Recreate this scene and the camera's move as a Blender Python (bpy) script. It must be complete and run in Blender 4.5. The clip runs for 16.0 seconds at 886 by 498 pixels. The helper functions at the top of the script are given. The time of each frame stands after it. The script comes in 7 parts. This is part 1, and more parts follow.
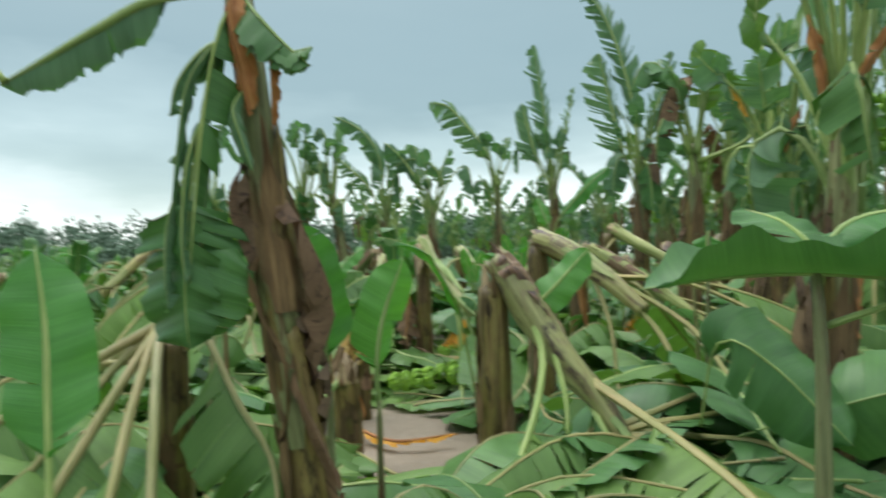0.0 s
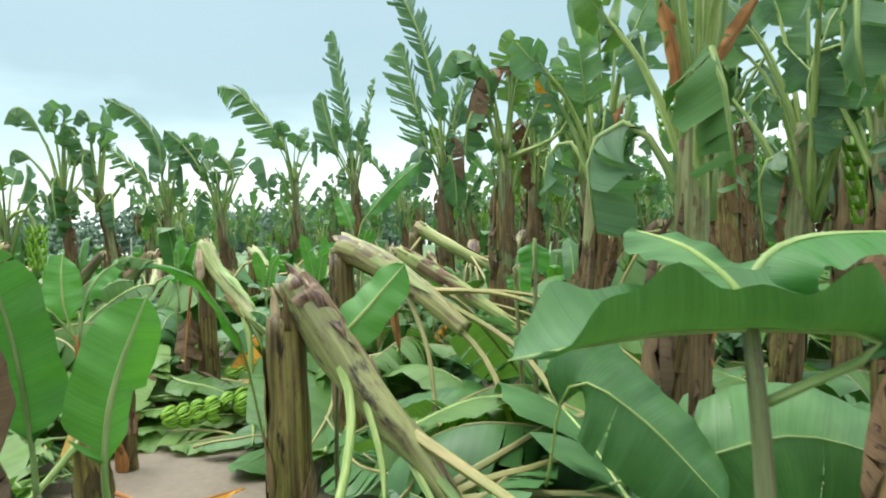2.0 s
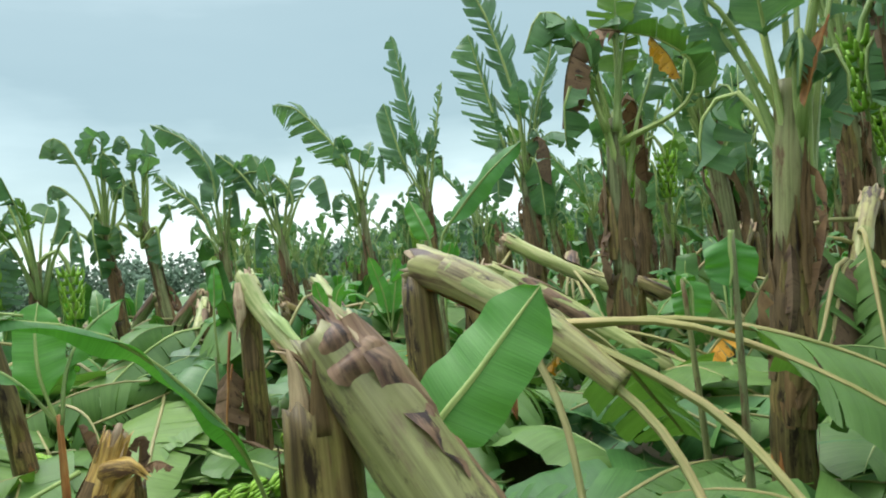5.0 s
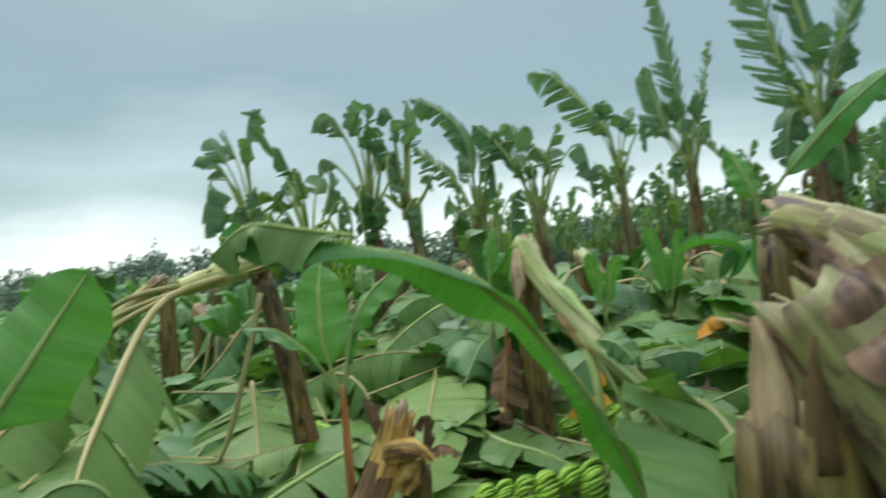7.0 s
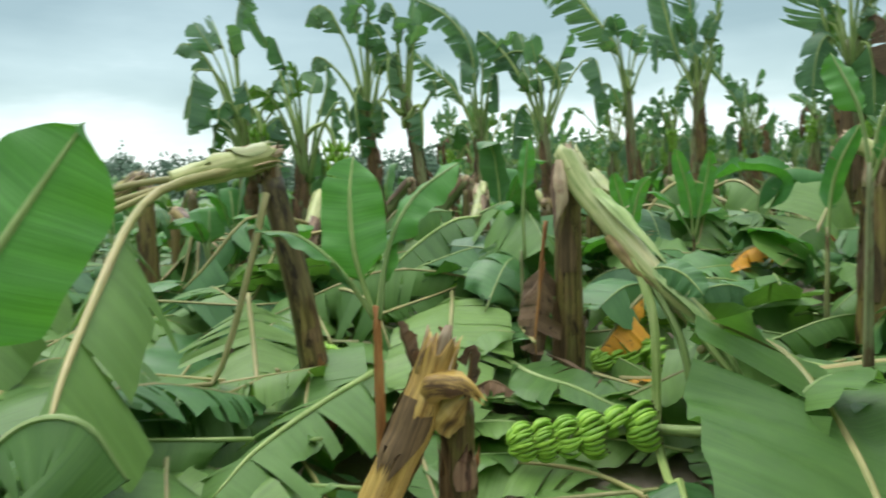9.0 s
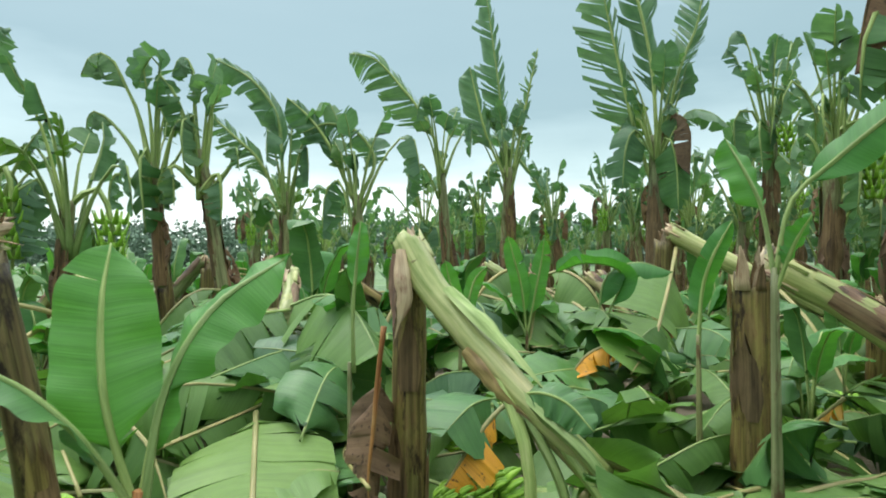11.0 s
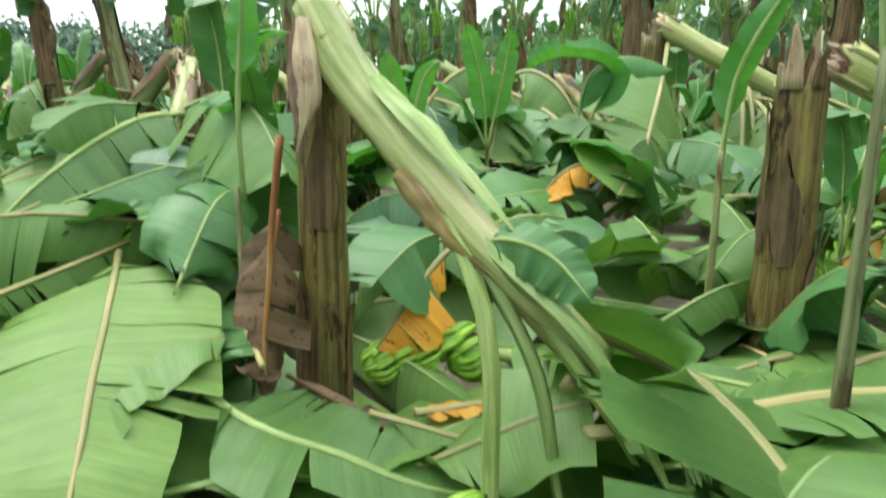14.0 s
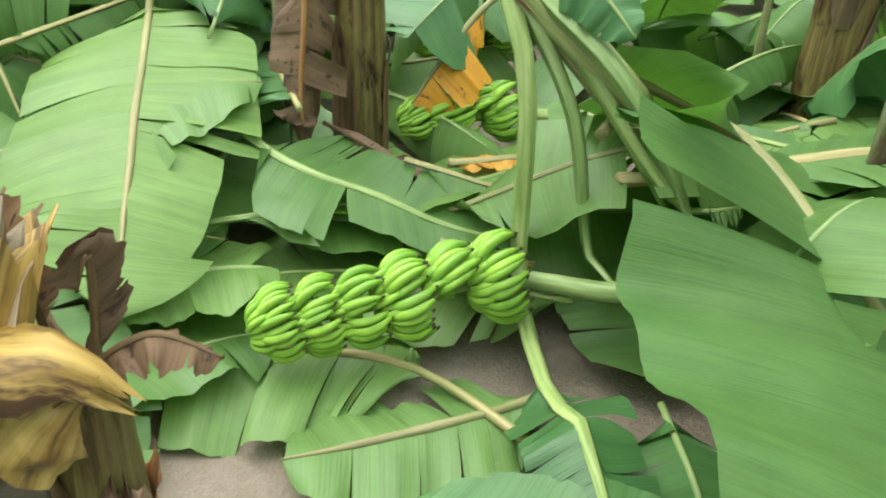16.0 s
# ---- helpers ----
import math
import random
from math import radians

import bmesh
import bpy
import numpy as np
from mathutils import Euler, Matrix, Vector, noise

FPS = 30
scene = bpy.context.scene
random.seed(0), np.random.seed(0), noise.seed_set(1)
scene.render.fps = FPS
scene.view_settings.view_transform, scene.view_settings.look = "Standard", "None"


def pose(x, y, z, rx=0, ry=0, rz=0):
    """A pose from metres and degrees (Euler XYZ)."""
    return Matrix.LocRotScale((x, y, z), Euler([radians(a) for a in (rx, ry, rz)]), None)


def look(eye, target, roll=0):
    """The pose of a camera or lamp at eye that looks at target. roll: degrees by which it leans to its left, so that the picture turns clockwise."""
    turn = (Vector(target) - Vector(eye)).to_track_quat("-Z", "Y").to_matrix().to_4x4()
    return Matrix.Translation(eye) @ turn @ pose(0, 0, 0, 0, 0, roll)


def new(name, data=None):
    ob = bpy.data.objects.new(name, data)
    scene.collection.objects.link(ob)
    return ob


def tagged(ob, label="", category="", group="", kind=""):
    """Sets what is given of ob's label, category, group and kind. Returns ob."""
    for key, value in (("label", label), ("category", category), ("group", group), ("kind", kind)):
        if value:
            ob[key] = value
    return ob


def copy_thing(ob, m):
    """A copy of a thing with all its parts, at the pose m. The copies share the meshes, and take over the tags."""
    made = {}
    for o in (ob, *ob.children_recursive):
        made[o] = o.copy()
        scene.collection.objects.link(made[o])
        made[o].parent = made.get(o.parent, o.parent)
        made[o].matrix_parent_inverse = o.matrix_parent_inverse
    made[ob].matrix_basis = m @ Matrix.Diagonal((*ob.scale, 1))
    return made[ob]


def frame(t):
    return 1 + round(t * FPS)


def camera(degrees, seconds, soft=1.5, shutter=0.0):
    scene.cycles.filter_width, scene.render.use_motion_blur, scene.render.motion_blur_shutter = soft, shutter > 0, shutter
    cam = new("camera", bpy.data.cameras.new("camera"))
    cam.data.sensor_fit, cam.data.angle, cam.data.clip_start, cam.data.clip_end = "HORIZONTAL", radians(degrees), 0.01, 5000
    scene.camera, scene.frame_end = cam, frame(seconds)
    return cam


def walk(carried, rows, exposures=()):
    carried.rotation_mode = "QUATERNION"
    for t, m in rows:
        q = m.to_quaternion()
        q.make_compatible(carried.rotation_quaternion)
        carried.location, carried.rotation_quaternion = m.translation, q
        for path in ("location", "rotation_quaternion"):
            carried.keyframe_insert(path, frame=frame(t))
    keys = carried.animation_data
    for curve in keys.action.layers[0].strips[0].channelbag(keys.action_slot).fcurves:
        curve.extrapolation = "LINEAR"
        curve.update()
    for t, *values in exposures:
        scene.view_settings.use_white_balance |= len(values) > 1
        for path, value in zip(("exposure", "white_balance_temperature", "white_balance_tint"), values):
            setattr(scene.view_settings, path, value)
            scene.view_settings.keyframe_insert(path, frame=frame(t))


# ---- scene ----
cam = camera(60.6, 16.0, soft=1.9, shutter=0.4)
PATH = [
    (0, (2.175, 0.417, 1.438), (1.64, 2.344, 1.458), -1.4),
    (0.5, (2.037, 0.597, 1.426), (1.817, 2.584, 1.366), -0.1),
    (1, (2.022, 0.931, 1.418), (1.839, 2.918, 1.274), -2.1),
    (1.5, (2.05, 1.137, 1.533), (2.018, 3.137, 1.489), -2.2),
    (2, (2.022, 1.343, 1.562), (2.003, 3.343, 1.546), -2.1),
    (2.5, (1.899, 1.717, 1.544), (1.797, 3.711, 1.654), -3.1),
    (3, (1.87, 2.062, 1.505), (1.582, 4.036, 1.652), -4.2),
    (3.2, (1.867, 2.234, 1.498), (1.639, 4.215, 1.649), -4.3),
    (5.5, (1.655, 3.161, 1.562), (1.426, 5.147, 1.551), -6.5),
    (6, (1.476, 3.249, 1.582), (1.155, 5.222, 1.528), -7.4),
    (6.5, (1.342, 3.444, 1.575), (0.814, 5.371, 1.656), -6.7),
    (7, (1.246, 3.696, 1.484), (0.436, 5.524, 1.543), -5.0),
    (7.5, (1.13, 3.858, 1.458), (0.064, 5.55, 1.416), -3.8),
    (8, (0.931, 3.903, 1.501), (-0.104, 5.611, 1.393), 0.5),
    (8.5, (0.81, 3.969, 1.501), (-0.135, 5.728, 1.39), 0.2),
    (9, (0.676, 4.126, 1.435), (-0.073, 5.974, 1.28), -1.8),
    (9.5, (0.572, 4.326, 1.477), (0.127, 6.274, 1.391), -2.9),
    (10, (0.431, 4.519, 1.504), (0.161, 6.498, 1.61), -1.4),
    (10.2, (0.378, 4.601, 1.523), (0.134, 6.585, 1.59), -0.2),
    (12.3, (0.175, 5.738, 1.526), (-0.055, 7.724, 1.541), -0.6),
    (12.5, (0.154, 5.82, 1.505), (-0.133, 7.799, 1.51), -0.4),
    (13, (0.203, 6.026, 1.533), (-0.091, 8.004, 1.523), -0.5),
    (13.5, (0.204, 6.11, 1.481), (0.003, 8.085, 1.234), 0.6),
    (14, (0.234, 6.115, 1.434), (0.111, 8.058, 0.977), 0.4),
    (14.5, (0.266, 6.062, 1.359), (0.126, 7.9, 0.584), 2.4),
    (14.6, (0.249, 6.039, 1.351), (0.086, 7.845, 0.506), 2.6),
    (15, (0.247, 6.043, 1.307), (0.07, 7.777, 0.328), 2.8),
    (15.5, (0.219, 6.042, 1.292), (-0.012, 7.771, 0.314), 2.2),
    (16, (0.23, 6.056, 1.304), (0.05, 7.802, 0.345), 1.5),
]
walk(cam, [(t, look(eye, target, roll)) for t, eye, target, roll in PATH],
     exposures=[(0, 0.18), (1, 0.52), (2, 0.72), (3, 0.48), (5.5, 0.47), (6.5, 0.32), (7, 0.08), (8, 0.05), (8.5, 0.1), (9, 0.30), (9.5, 0.48), (10.2, 0.48), (12.5, 0.47), (13.5, 0.60), (14, 0.82), (14.5, 0.92), (16, 0.97)])

# ---- sky and light ----
def build_world():
    world = bpy.data.worlds.new("overcast_sky")
    scene.world = world
    world.use_nodes = True
    nt = world.node_tree
    nt.nodes.clear()
    N, L = nt.nodes.new, nt.links.new
    out, bg = N("ShaderNodeOutputWorld"), N("ShaderNodeBackground")
    sky = N("ShaderNodeTexSky")
    sky.sky_type = "NISHITA"
    sky.sun_disc = False
    sky.sun_elevation, sky.sun_rotation = radians(58), radians(-35)
    tc, sep = N("ShaderNodeTexCoord"), N("ShaderNodeSeparateXYZ")
    L(tc.outputs["Generated"], sep.inputs[0])
    # cloud sheet: two layers of noise, stretched level
    mp = N("ShaderNodeMapping")
    mp.inputs["Scale"].default_value = (1.3, 1.3, 5.0)
    mp.inputs["Location"].default_value = (0.35, 0.2, 0.1)
    L(tc.outputs["Generated"], mp.inputs[0])
    big = N("ShaderNodeTexNoise")
    big.inputs["Scale"].default_value, big.inputs["Detail"].default_value, big.inputs["Roughness"].default_value = 1.5, 6.0, 0.52
    L(mp.outputs[0], big.inputs[0])
    # height above the horizon, shifted by the clouds' uneven edge
    lift = N("ShaderNodeMath"); lift.operation = "MULTIPLY_ADD"
    L(big.outputs["Fac"], lift.inputs[0]); lift.inputs[1].default_value = 0.34
    L(sep.outputs["Z"], lift.inputs[2])
    ramp = N("ShaderNodeValToRGB")
    e = ramp.color_ramp.elements
    e[0].position, e[0].color = 0.16, (0.84, 0.92, 0.90, 1)
    e[1].position, e[1].color = 1.0, (1.68, 1.80, 1.80, 1)
    for p, c in ((0.23, (0.78, 0.88, 0.88, 1)), (0.31, (0.375, 0.495, 0.485, 1)), (0.40, (0.212, 0.312, 0.308, 1)), (0.52, (0.244, 0.346, 0.340, 1)), (0.61, (0.36, 0.47, 0.465, 1)), (0.7, (0.92, 1.03, 1.02, 1))):
        q = e.new(p); q.color = c
    L(lift.outputs[0], ramp.inputs[0])
    mix = N("ShaderNodeMix"); mix.data_type = "RGBA"; mix.blend_type = "ADD"
    mix.inputs["Factor"].default_value = 0.03
    L(ramp.outputs[0], mix.inputs["A"]); L(sky.outputs[0], mix.inputs["B"])
    L(mix.outputs["Result"], bg.inputs[0])
    bg.inputs[1].default_value = 1.0
    L(bg.outputs[0], out.inputs[0])


build_world()
sun = bpy.data.lights.new("sun", "SUN")
sun.energy, sun.angle, sun.color = 1.4, radians(40), (1.0, 0.98, 0.94)
new("sun", sun).matrix_world = look((-20, 15, 40), (0, 6, 0))


# ---- materials ----
def material(name):
    m = bpy.data.materials.new(name)
    m.use_nodes = True
    nt = m.node_tree
    b = nt.nodes["Principled BSDF"]
    return m, nt, b


def noise_node(nt, vec, scale, detail=4.0, rough=0.6):
    n = nt.nodes.new("ShaderNodeTexNoise")
    n.inputs["Scale"].default_value, n.inputs["Detail"].default_value, n.inputs["Roughness"].default_value = scale, detail, rough
    nt.links.new(vec, n.inputs[0])
    return n.outputs["Fac"]


def stretched(nt, vec, s):
    mp = nt.nodes.new("ShaderNodeMapping")
    mp.inputs["Scale"].default_value = s
    nt.links.new(vec, mp.inputs[0])
    return mp.outputs[0]


def ramp_node(nt, fac, stops):
    r = nt.nodes.new("ShaderNodeValToRGB")
    e = r.color_ramp.elements
    e[0].position, e[0].color = stops[0][0], (*stops[0][1], 1)
    e[1].position, e[1].color = stops[-1][0], (*stops[-1][1], 1)
    for p, c in stops[1:-1]:
        q = e.new(p); q.color = (*c, 1)
    nt.links.new(fac, r.inputs[0])
    return r.outputs[0]


def mixed(nt, fac, a, b, kind="MIX"):
    m = nt.nodes.new("ShaderNodeMix")
    m.data_type, m.blend_type = "RGBA", kind
    for sock, v in (("Factor", fac), ("A", a), ("B", b)):
        if isinstance(v, (int, float)):
            m.inputs[sock].default_value = v
        elif isinstance(v, tuple):
            m.inputs[sock].default_value = (*v, 1)
        else:
            nt.links.new(v, m.inputs[sock])
    return m.outputs["Result"]


def bump_node(nt, height, strength, dist, b):
    n = nt.nodes.new("ShaderNodeBump")
    n.inputs["Strength"].default_value, n.inputs["Distance"].default_value = strength, dist
    nt.links.new(height, n.inputs["Height"])
    nt.links.new(n.outputs[0], b.inputs["Normal"])


def leaf_material(name, dark, light, spot, gloss=0.42, through_light=0.22, spots=0.62, glow=None):
    """Leaf blade: fine cross veins along the blade, soft blotches, browned specks; thin enough to let light through."""
    m, nt, b = material(name)
    L = nt.links.new
    tc, info = nt.nodes.new("ShaderNodeTexCoord"), nt.nodes.new("ShaderNodeObjectInfo")
    uv = tc.outputs["UV"]
    blot = noise_node(nt, uv, 5.0, 4)
    veins = noise_node(nt, stretched(nt, uv, (150, 3, 1)), 1.0, 2)
    bands = noise_node(nt, stretched(nt, uv, (22, 1.5, 1)), 1.0, 3)
    col = ramp_node(nt, blot, [(0.3, dark), (0.7, light)])
    col = mixed(nt, 0.24, col, ramp_node(nt, bands, [(0.32, tuple(c * 0.6 for c in dark)), (0.68, tuple(min(1, c * 1.25) for c in light))]))
    col = mixed(nt, 0.16, col, ramp_node(nt, veins, [(0.35, tuple(c * 0.55 for c in dark)), (0.65, tuple(min(1, c * 1.3) for c in light))]))
    tint = ramp_node(nt, info.outputs["Random"], [(0.0, (0.74, 0.80, 0.78)), (0.5, (1, 1, 1)), (1.0, (1.18, 1.10, 0.92))])
    col = mixed(nt, 1.0, col, tint, "MULTIPLY")
    specks = noise_node(nt, uv, 26.0, 5, 0.7)
    mask = ramp_node(nt, specks, [(spots, (0, 0, 0)), (spots + 0.06, (1, 1, 1))])
    col = mixed(nt, mask, col, spot)
    L(col, b.inputs["Base Color"])
    b.inputs["Roughness"].default_value = gloss
    b.inputs["Specular IOR Level"].default_value = 0.32
    bump_node(nt, mixed(nt, 0.5, veins, bands), 0.55, 0.005, b)
    tr = nt.nodes.new("ShaderNodeBsdfTranslucent")
    L(mixed(nt, 1.0, col, glow or (1.5, 1.5, 0.5), "MULTIPLY"), tr.inputs[0])
    ms = nt.nodes.new("ShaderNodeMixShader")
    ms.inputs[0].default_value = through_light
    L(b.outputs[0], ms.inputs[1]); L(tr.outputs[0], ms.inputs[2])
    L(ms.outputs[0], nt.nodes["Material Output"].inputs[0])
    return m


def fibre_material(name, stops, rough=0.6, stretch=(30, 30, 1.6), bump=0.6, second=None, coat=0.0, streaks=0.3):
    """Stems and sheaths: long fibres along the stem, large blotches, dark wet stains."""
    m, nt, b = material(name)
    tc, info = nt.nodes.new("ShaderNodeTexCoord"), nt.nodes.new("ShaderNodeObjectInfo")
    p = tc.outputs["UV"]
    fib = noise_node(nt, stretched(nt, p, (stretch[2], stretch[0], 1)), 1.0, 4)
    blot = noise_node(nt, stretched(nt, p, (3.0, 12.0, 1)), 1.0, 5, 0.65)
    col = ramp_node(nt, blot, [(0.5 + (q - 0.52) * 0.7, c) for q, c in stops])
    streak = noise_node(nt, stretched(nt, p, (1.1, stretch[0] * 0.45, 1)), 1.0, 3, 0.5)
    col = mixed(nt, ramp_node(nt, streak, [(0.42, (streaks, streaks, streaks)), (0.60, (0, 0, 0))]), col, tuple(c * 0.6 for c in stops[0][1]))
    col = mixed(nt, 0.4, col, ramp_node(nt, fib, [(0.37, tuple(c * 0.4 for c in stops[0][1])), (0.63, stops[-1][1])]))
    if second:
        stain = noise_node(nt, stretched(nt, p, (2.2, 7.0, 1)), 1.3, 6, 0.7)
        col = mixed(nt, ramp_node(nt, stain, [(0.54, (0, 0, 0)), (0.62, (1, 1, 1))]), col, second)
    col = mixed(nt, 1.0, col, ramp_node(nt, info.outputs["Random"], [(0, (0.75, 0.78, 0.8)), (1, (1.15, 1.08, 1.0))]), "MULTIPLY")
    nt.links.new(col, b.inputs["Base Color"])
    b.inputs["Roughness"].default_value = rough
    b.inputs["Specular IOR Level"].default_value = 0.25
    b.inputs["Coat Weight"].default_value = coat
    bump_node(nt, mixed(nt, 0.4, fib, blot), bump, 0.006, b)
    return m


LEAF_UNDER = leaf_material("leaf_pale_underside", (0.100, 0.196, 0.048), (0.158, 0.280, 0.078), (0.20, 0.17, 0.07), 0.42, 0.24, 0.72, (1.25, 1.5, 0.6))
LEAF_TOP = leaf_material("leaf_dark_face", (0.048, 0.132, 0.040), (0.096, 0.220, 0.066), (0.16, 0.13, 0.05), 0.36, 0.13, 0.74, (1.2, 1.5, 0.5))
LEAF_YOUNG = leaf_material("leaf_fresh", (0.060, 0.198, 0.044), (0.098, 0.272, 0.072), (0.18, 0.26, 0.06), 0.42, 0.32, 0.8, (1.3, 1.55, 0.5))
# wind-torn crown leaves; paler and bluer than green, with haze mixed into the colour
LEAF_FAR = leaf_material("leaf_windtorn_hazed", (0.064, 0.145, 0.074), (0.158, 0.278, 0.148), (0.16, 0.14, 0.06), 0.34, 0.32, 0.68, (1.2, 1.5, 0.7))
LEAF_MID = leaf_material("leaf_green_underside", (0.072, 0.158, 0.038), (0.128, 0.240, 0.061), (0.18, 0.15, 0.06), 0.38, 0.26, 0.73, (1.25, 1.5, 0.6))
LEAF_YELLOW = leaf_material("leaf_yellowed", (0.55, 0.24, 0.02), (0.70, 0.40, 0.05), (0.16, 0.07, 0.03), 0.5, 0.3, 0.58, (1.3, 1.1, 0.6))
LEAF_DRY = leaf_material("leaf_withered", (0.095, 0.055, 0.034), (0.235, 0.150, 0.088), (0.06, 0.035, 0.025), 0.7, 0.12, 0.56, (1.2, 1.0, 0.8))
RIB = fibre_material("midrib_pale", [(0.3, (0.25, 0.29, 0.09)), (0.5, (0.36, 0.36, 0.15)), (0.75, (0.44, 0.35, 0.18))], 0.45, (60, 60, 4), 0.3)
RIB_GREEN = fibre_material("petiole_green", [(0.3, (0.18, 0.30, 0.075)), (0.55, (0.29, 0.43, 0.13)), (0.8, (0.43, 0.50, 0.22))], 0.4, (60, 60, 4), 0.3)
STEM = fibre_material("pseudostem_weathered", [(0.30, (0.056, 0.034, 0.014)), (0.44, (0.140, 0.098, 0.034)), (0.53, (0.205, 0.190, 0.048)), (0.60, (0.190, 0.165, 0.046)), (0.67, (0.165, 0.098, 0.040)), (0.80, (0.320, 0.250, 0.105))], 0.42, (46, 46, 1.5), 0.8, (0.022, 0.013, 0.008), 0.0, 0.7)
STEM_UP = fibre_material("pseudostem_green", [(0.3, (0.120, 0.125, 0.050)), (0.45, (0.200, 0.235, 0.095)), (0.58, (0.260, 0.290, 0.125)), (0.75, (0.330, 0.345, 0.175))], 0.45, (46, 46, 1.5), 0.6, (0.110, 0.070, 0.036), 0.0, 0.4)
STEM_FRESH = fibre_material("pseudostem_inner", [(0.28, (0.200, 0.290, 0.070)), (0.5, (0.360, 0.430, 0.150)), (0.75, (0.520, 0.500, 0.260))], 0.4, (40, 40, 1.2), 0.45, None, 0.15)
STEM_PURPLE = fibre_material("sheath_bruised", [(0.3, (0.095, 0.048, 0.034)), (0.5, (0.230, 0.130, 0.088)), (0.75, (0.380, 0.270, 0.165))], 0.45, (40, 40, 1.2), 0.6, (0.035, 0.022, 0.020), 0.1)
STEM_TAN = fibre_material("stem_tan", [(0.3, (0.150, 0.090, 0.045)), (0.48, (0.330, 0.235, 0.095)), (0.62, (0.440, 0.350, 0.140)), (0.8, (0.560, 0.440, 0.200))], 0.45, (40, 40, 1.2), 0.5, None, 0.1, 0.15)
STEM_GOLD = fibre_material("stem_golden_brown", [(0.3, (0.070, 0.040, 0.022)), (0.42, (0.360, 0.205, 0.048)), (0.56, (0.560, 0.365, 0.085)), (0.8, (0.680, 0.500, 0.180))], 0.4, (40, 40, 1.6), 0.6, (0.100, 0.056, 0.030), 0.1, 0.15)
STEM_BRUISED = fibre_material("stem_bruised", [(0.3, (0.130, 0.080, 0.050)), (0.42, (0.300, 0.220, 0.110)), (0.52, (0.400, 0.400, 0.140)), (0.8, (0.520, 0.500, 0.230))], 0.42, (40, 40, 1.2), 0.55, (0.070, 0.042, 0.040), 0.15)
SHEATH = fibre_material("sheath_dry", [(0.3, (0.060, 0.037, 0.018)), (0.5, (0.138, 0.088, 0.040)), (0.75, (0.270, 0.182, 0.088))], 0.7, (60, 60, 2), 0.8)
SHEATH_RED = fibre_material("sheath_orange", [(0.3, (0.200, 0.070, 0.024)), (0.5, (0.360, 0.135, 0.040)), (0.65, (0.460, 0.200, 0.065)), (0.8, (0.500, 0.300, 0.110))], 0.55, (60, 60, 2), 0.5)
CORE = fibre_material("torn_core", [(0.3, (0.300, 0.200, 0.120)), (0.55, (0.560, 0.420, 0.270)), (0.8, (0.640, 0.540, 0.360))], 0.6, (70, 70, 3), 0.9, (0.20, 0.09, 0.06))
FRUIT = fibre_material("fruit_green", [(0.3, (0.170, 0.400, 0.030)), (0.55, (0.260, 0.530, 0.050)), (0.8, (0.360, 0.600, 0.090))], 0.36, (40, 40, 8), 0.15)
FRUIT_TIP = fibre_material("fruit_tip", [(0.3, (0.05, 0.05, 0.02)), (0.8, (0.13, 0.12, 0.05))], 0.7)


def soil_material():
    m, nt, b = material("wet_soil")
    tc = nt.nodes.new("ShaderNodeTexCoord")
    p = tc.outputs["Object"]
    a, f, g = noise_node(nt, p, 1.4, 6, 0.65), noise_node(nt, p, 22, 6, 0.7), noise_node(nt, p, 140, 3, 0.7)
    col = ramp_node(nt, a, [(0.3, (0.190, 0.140, 0.095)), (0.5, (0.300, 0.230, 0.160)), (0.7, (0.400, 0.325, 0.240))])
    col = mixed(nt, 0.45, col, ramp_node(nt, f, [(0.3, (0.080, 0.055, 0.034)), (0.7, (0.330, 0.265, 0.190))]))
    col = mixed(nt, 0.2, col, ramp_node(nt, g, [(0.3, (0.04, 0.03, 0.02)), (0.7, (0.4, 0.36, 0.3))]))
    # beyond the plantation the ground is a pale green crop field
    sep = nt.nodes.new("ShaderNodeSeparateXYZ")
    nt.links.new(p, sep.inputs[0])
    mask = nt.nodes.new("ShaderNodeMapRange")
    mask.inputs["From Min"].default_value, mask.inputs["From Max"].default_value = 17, 25
    nt.links.new(sep.outputs["Y"], mask.inputs[0])
    grass = ramp_node(nt, noise_node(nt, stretched(nt, p, (0.05, 0.4, 1)), 1.0, 5), [(0.3, (0.060, 0.125, 0.036)), (0.7, (0.135, 0.225, 0.066))])
    col = mixed(nt, mask.outputs[0], col, grass)
    nt.links.new(col, b.inputs["Base Color"])
    nt.links.new(ramp_node(nt, a, [(0.35, (0.35, 0.35, 0.35)), (0.65, (0.8, 0.8, 0.8))]), b.inputs["Roughness"])
    bump_node(nt, mixed(nt, 0.35, f, g), 0.8, 0.03, b)
    return m


SOIL = soil_material()
# far trees: base greens lightened and blued to carry the distance haze
WOODS = fibre_material("far_foliage_hazed", [(0.3, (0.140, 0.215, 0.165)), (0.6, (0.205, 0.305, 0.225)), (0.8, (0.260, 0.370, 0.270))], 0.8, (4, 4, 4), 0.1)
BARK = fibre_material("post_wood", [(0.3, (0.30, 0.29, 0.26)), (0.7, (0.52, 0.50, 0.46))], 0.8)


# ---- shapes ----
def ground_z(x, y):
    """The bed rises a little past the second row of plants; furrows and clods on top."""
    k = min(1.0, max(0.0, (y - 7.9) / 1.2))
    near = max(0.0, 1.0 - math.hypot(x, y - 8) / 45.0)
    return 0.18 * k * k * (3 - 2 * k) + near * (0.05 * noise.noise((x * 0.5, y * 0.5, 3.1)) + 0.025 * noise.noise((x * 1.9, y * 1.9, 7.7)))


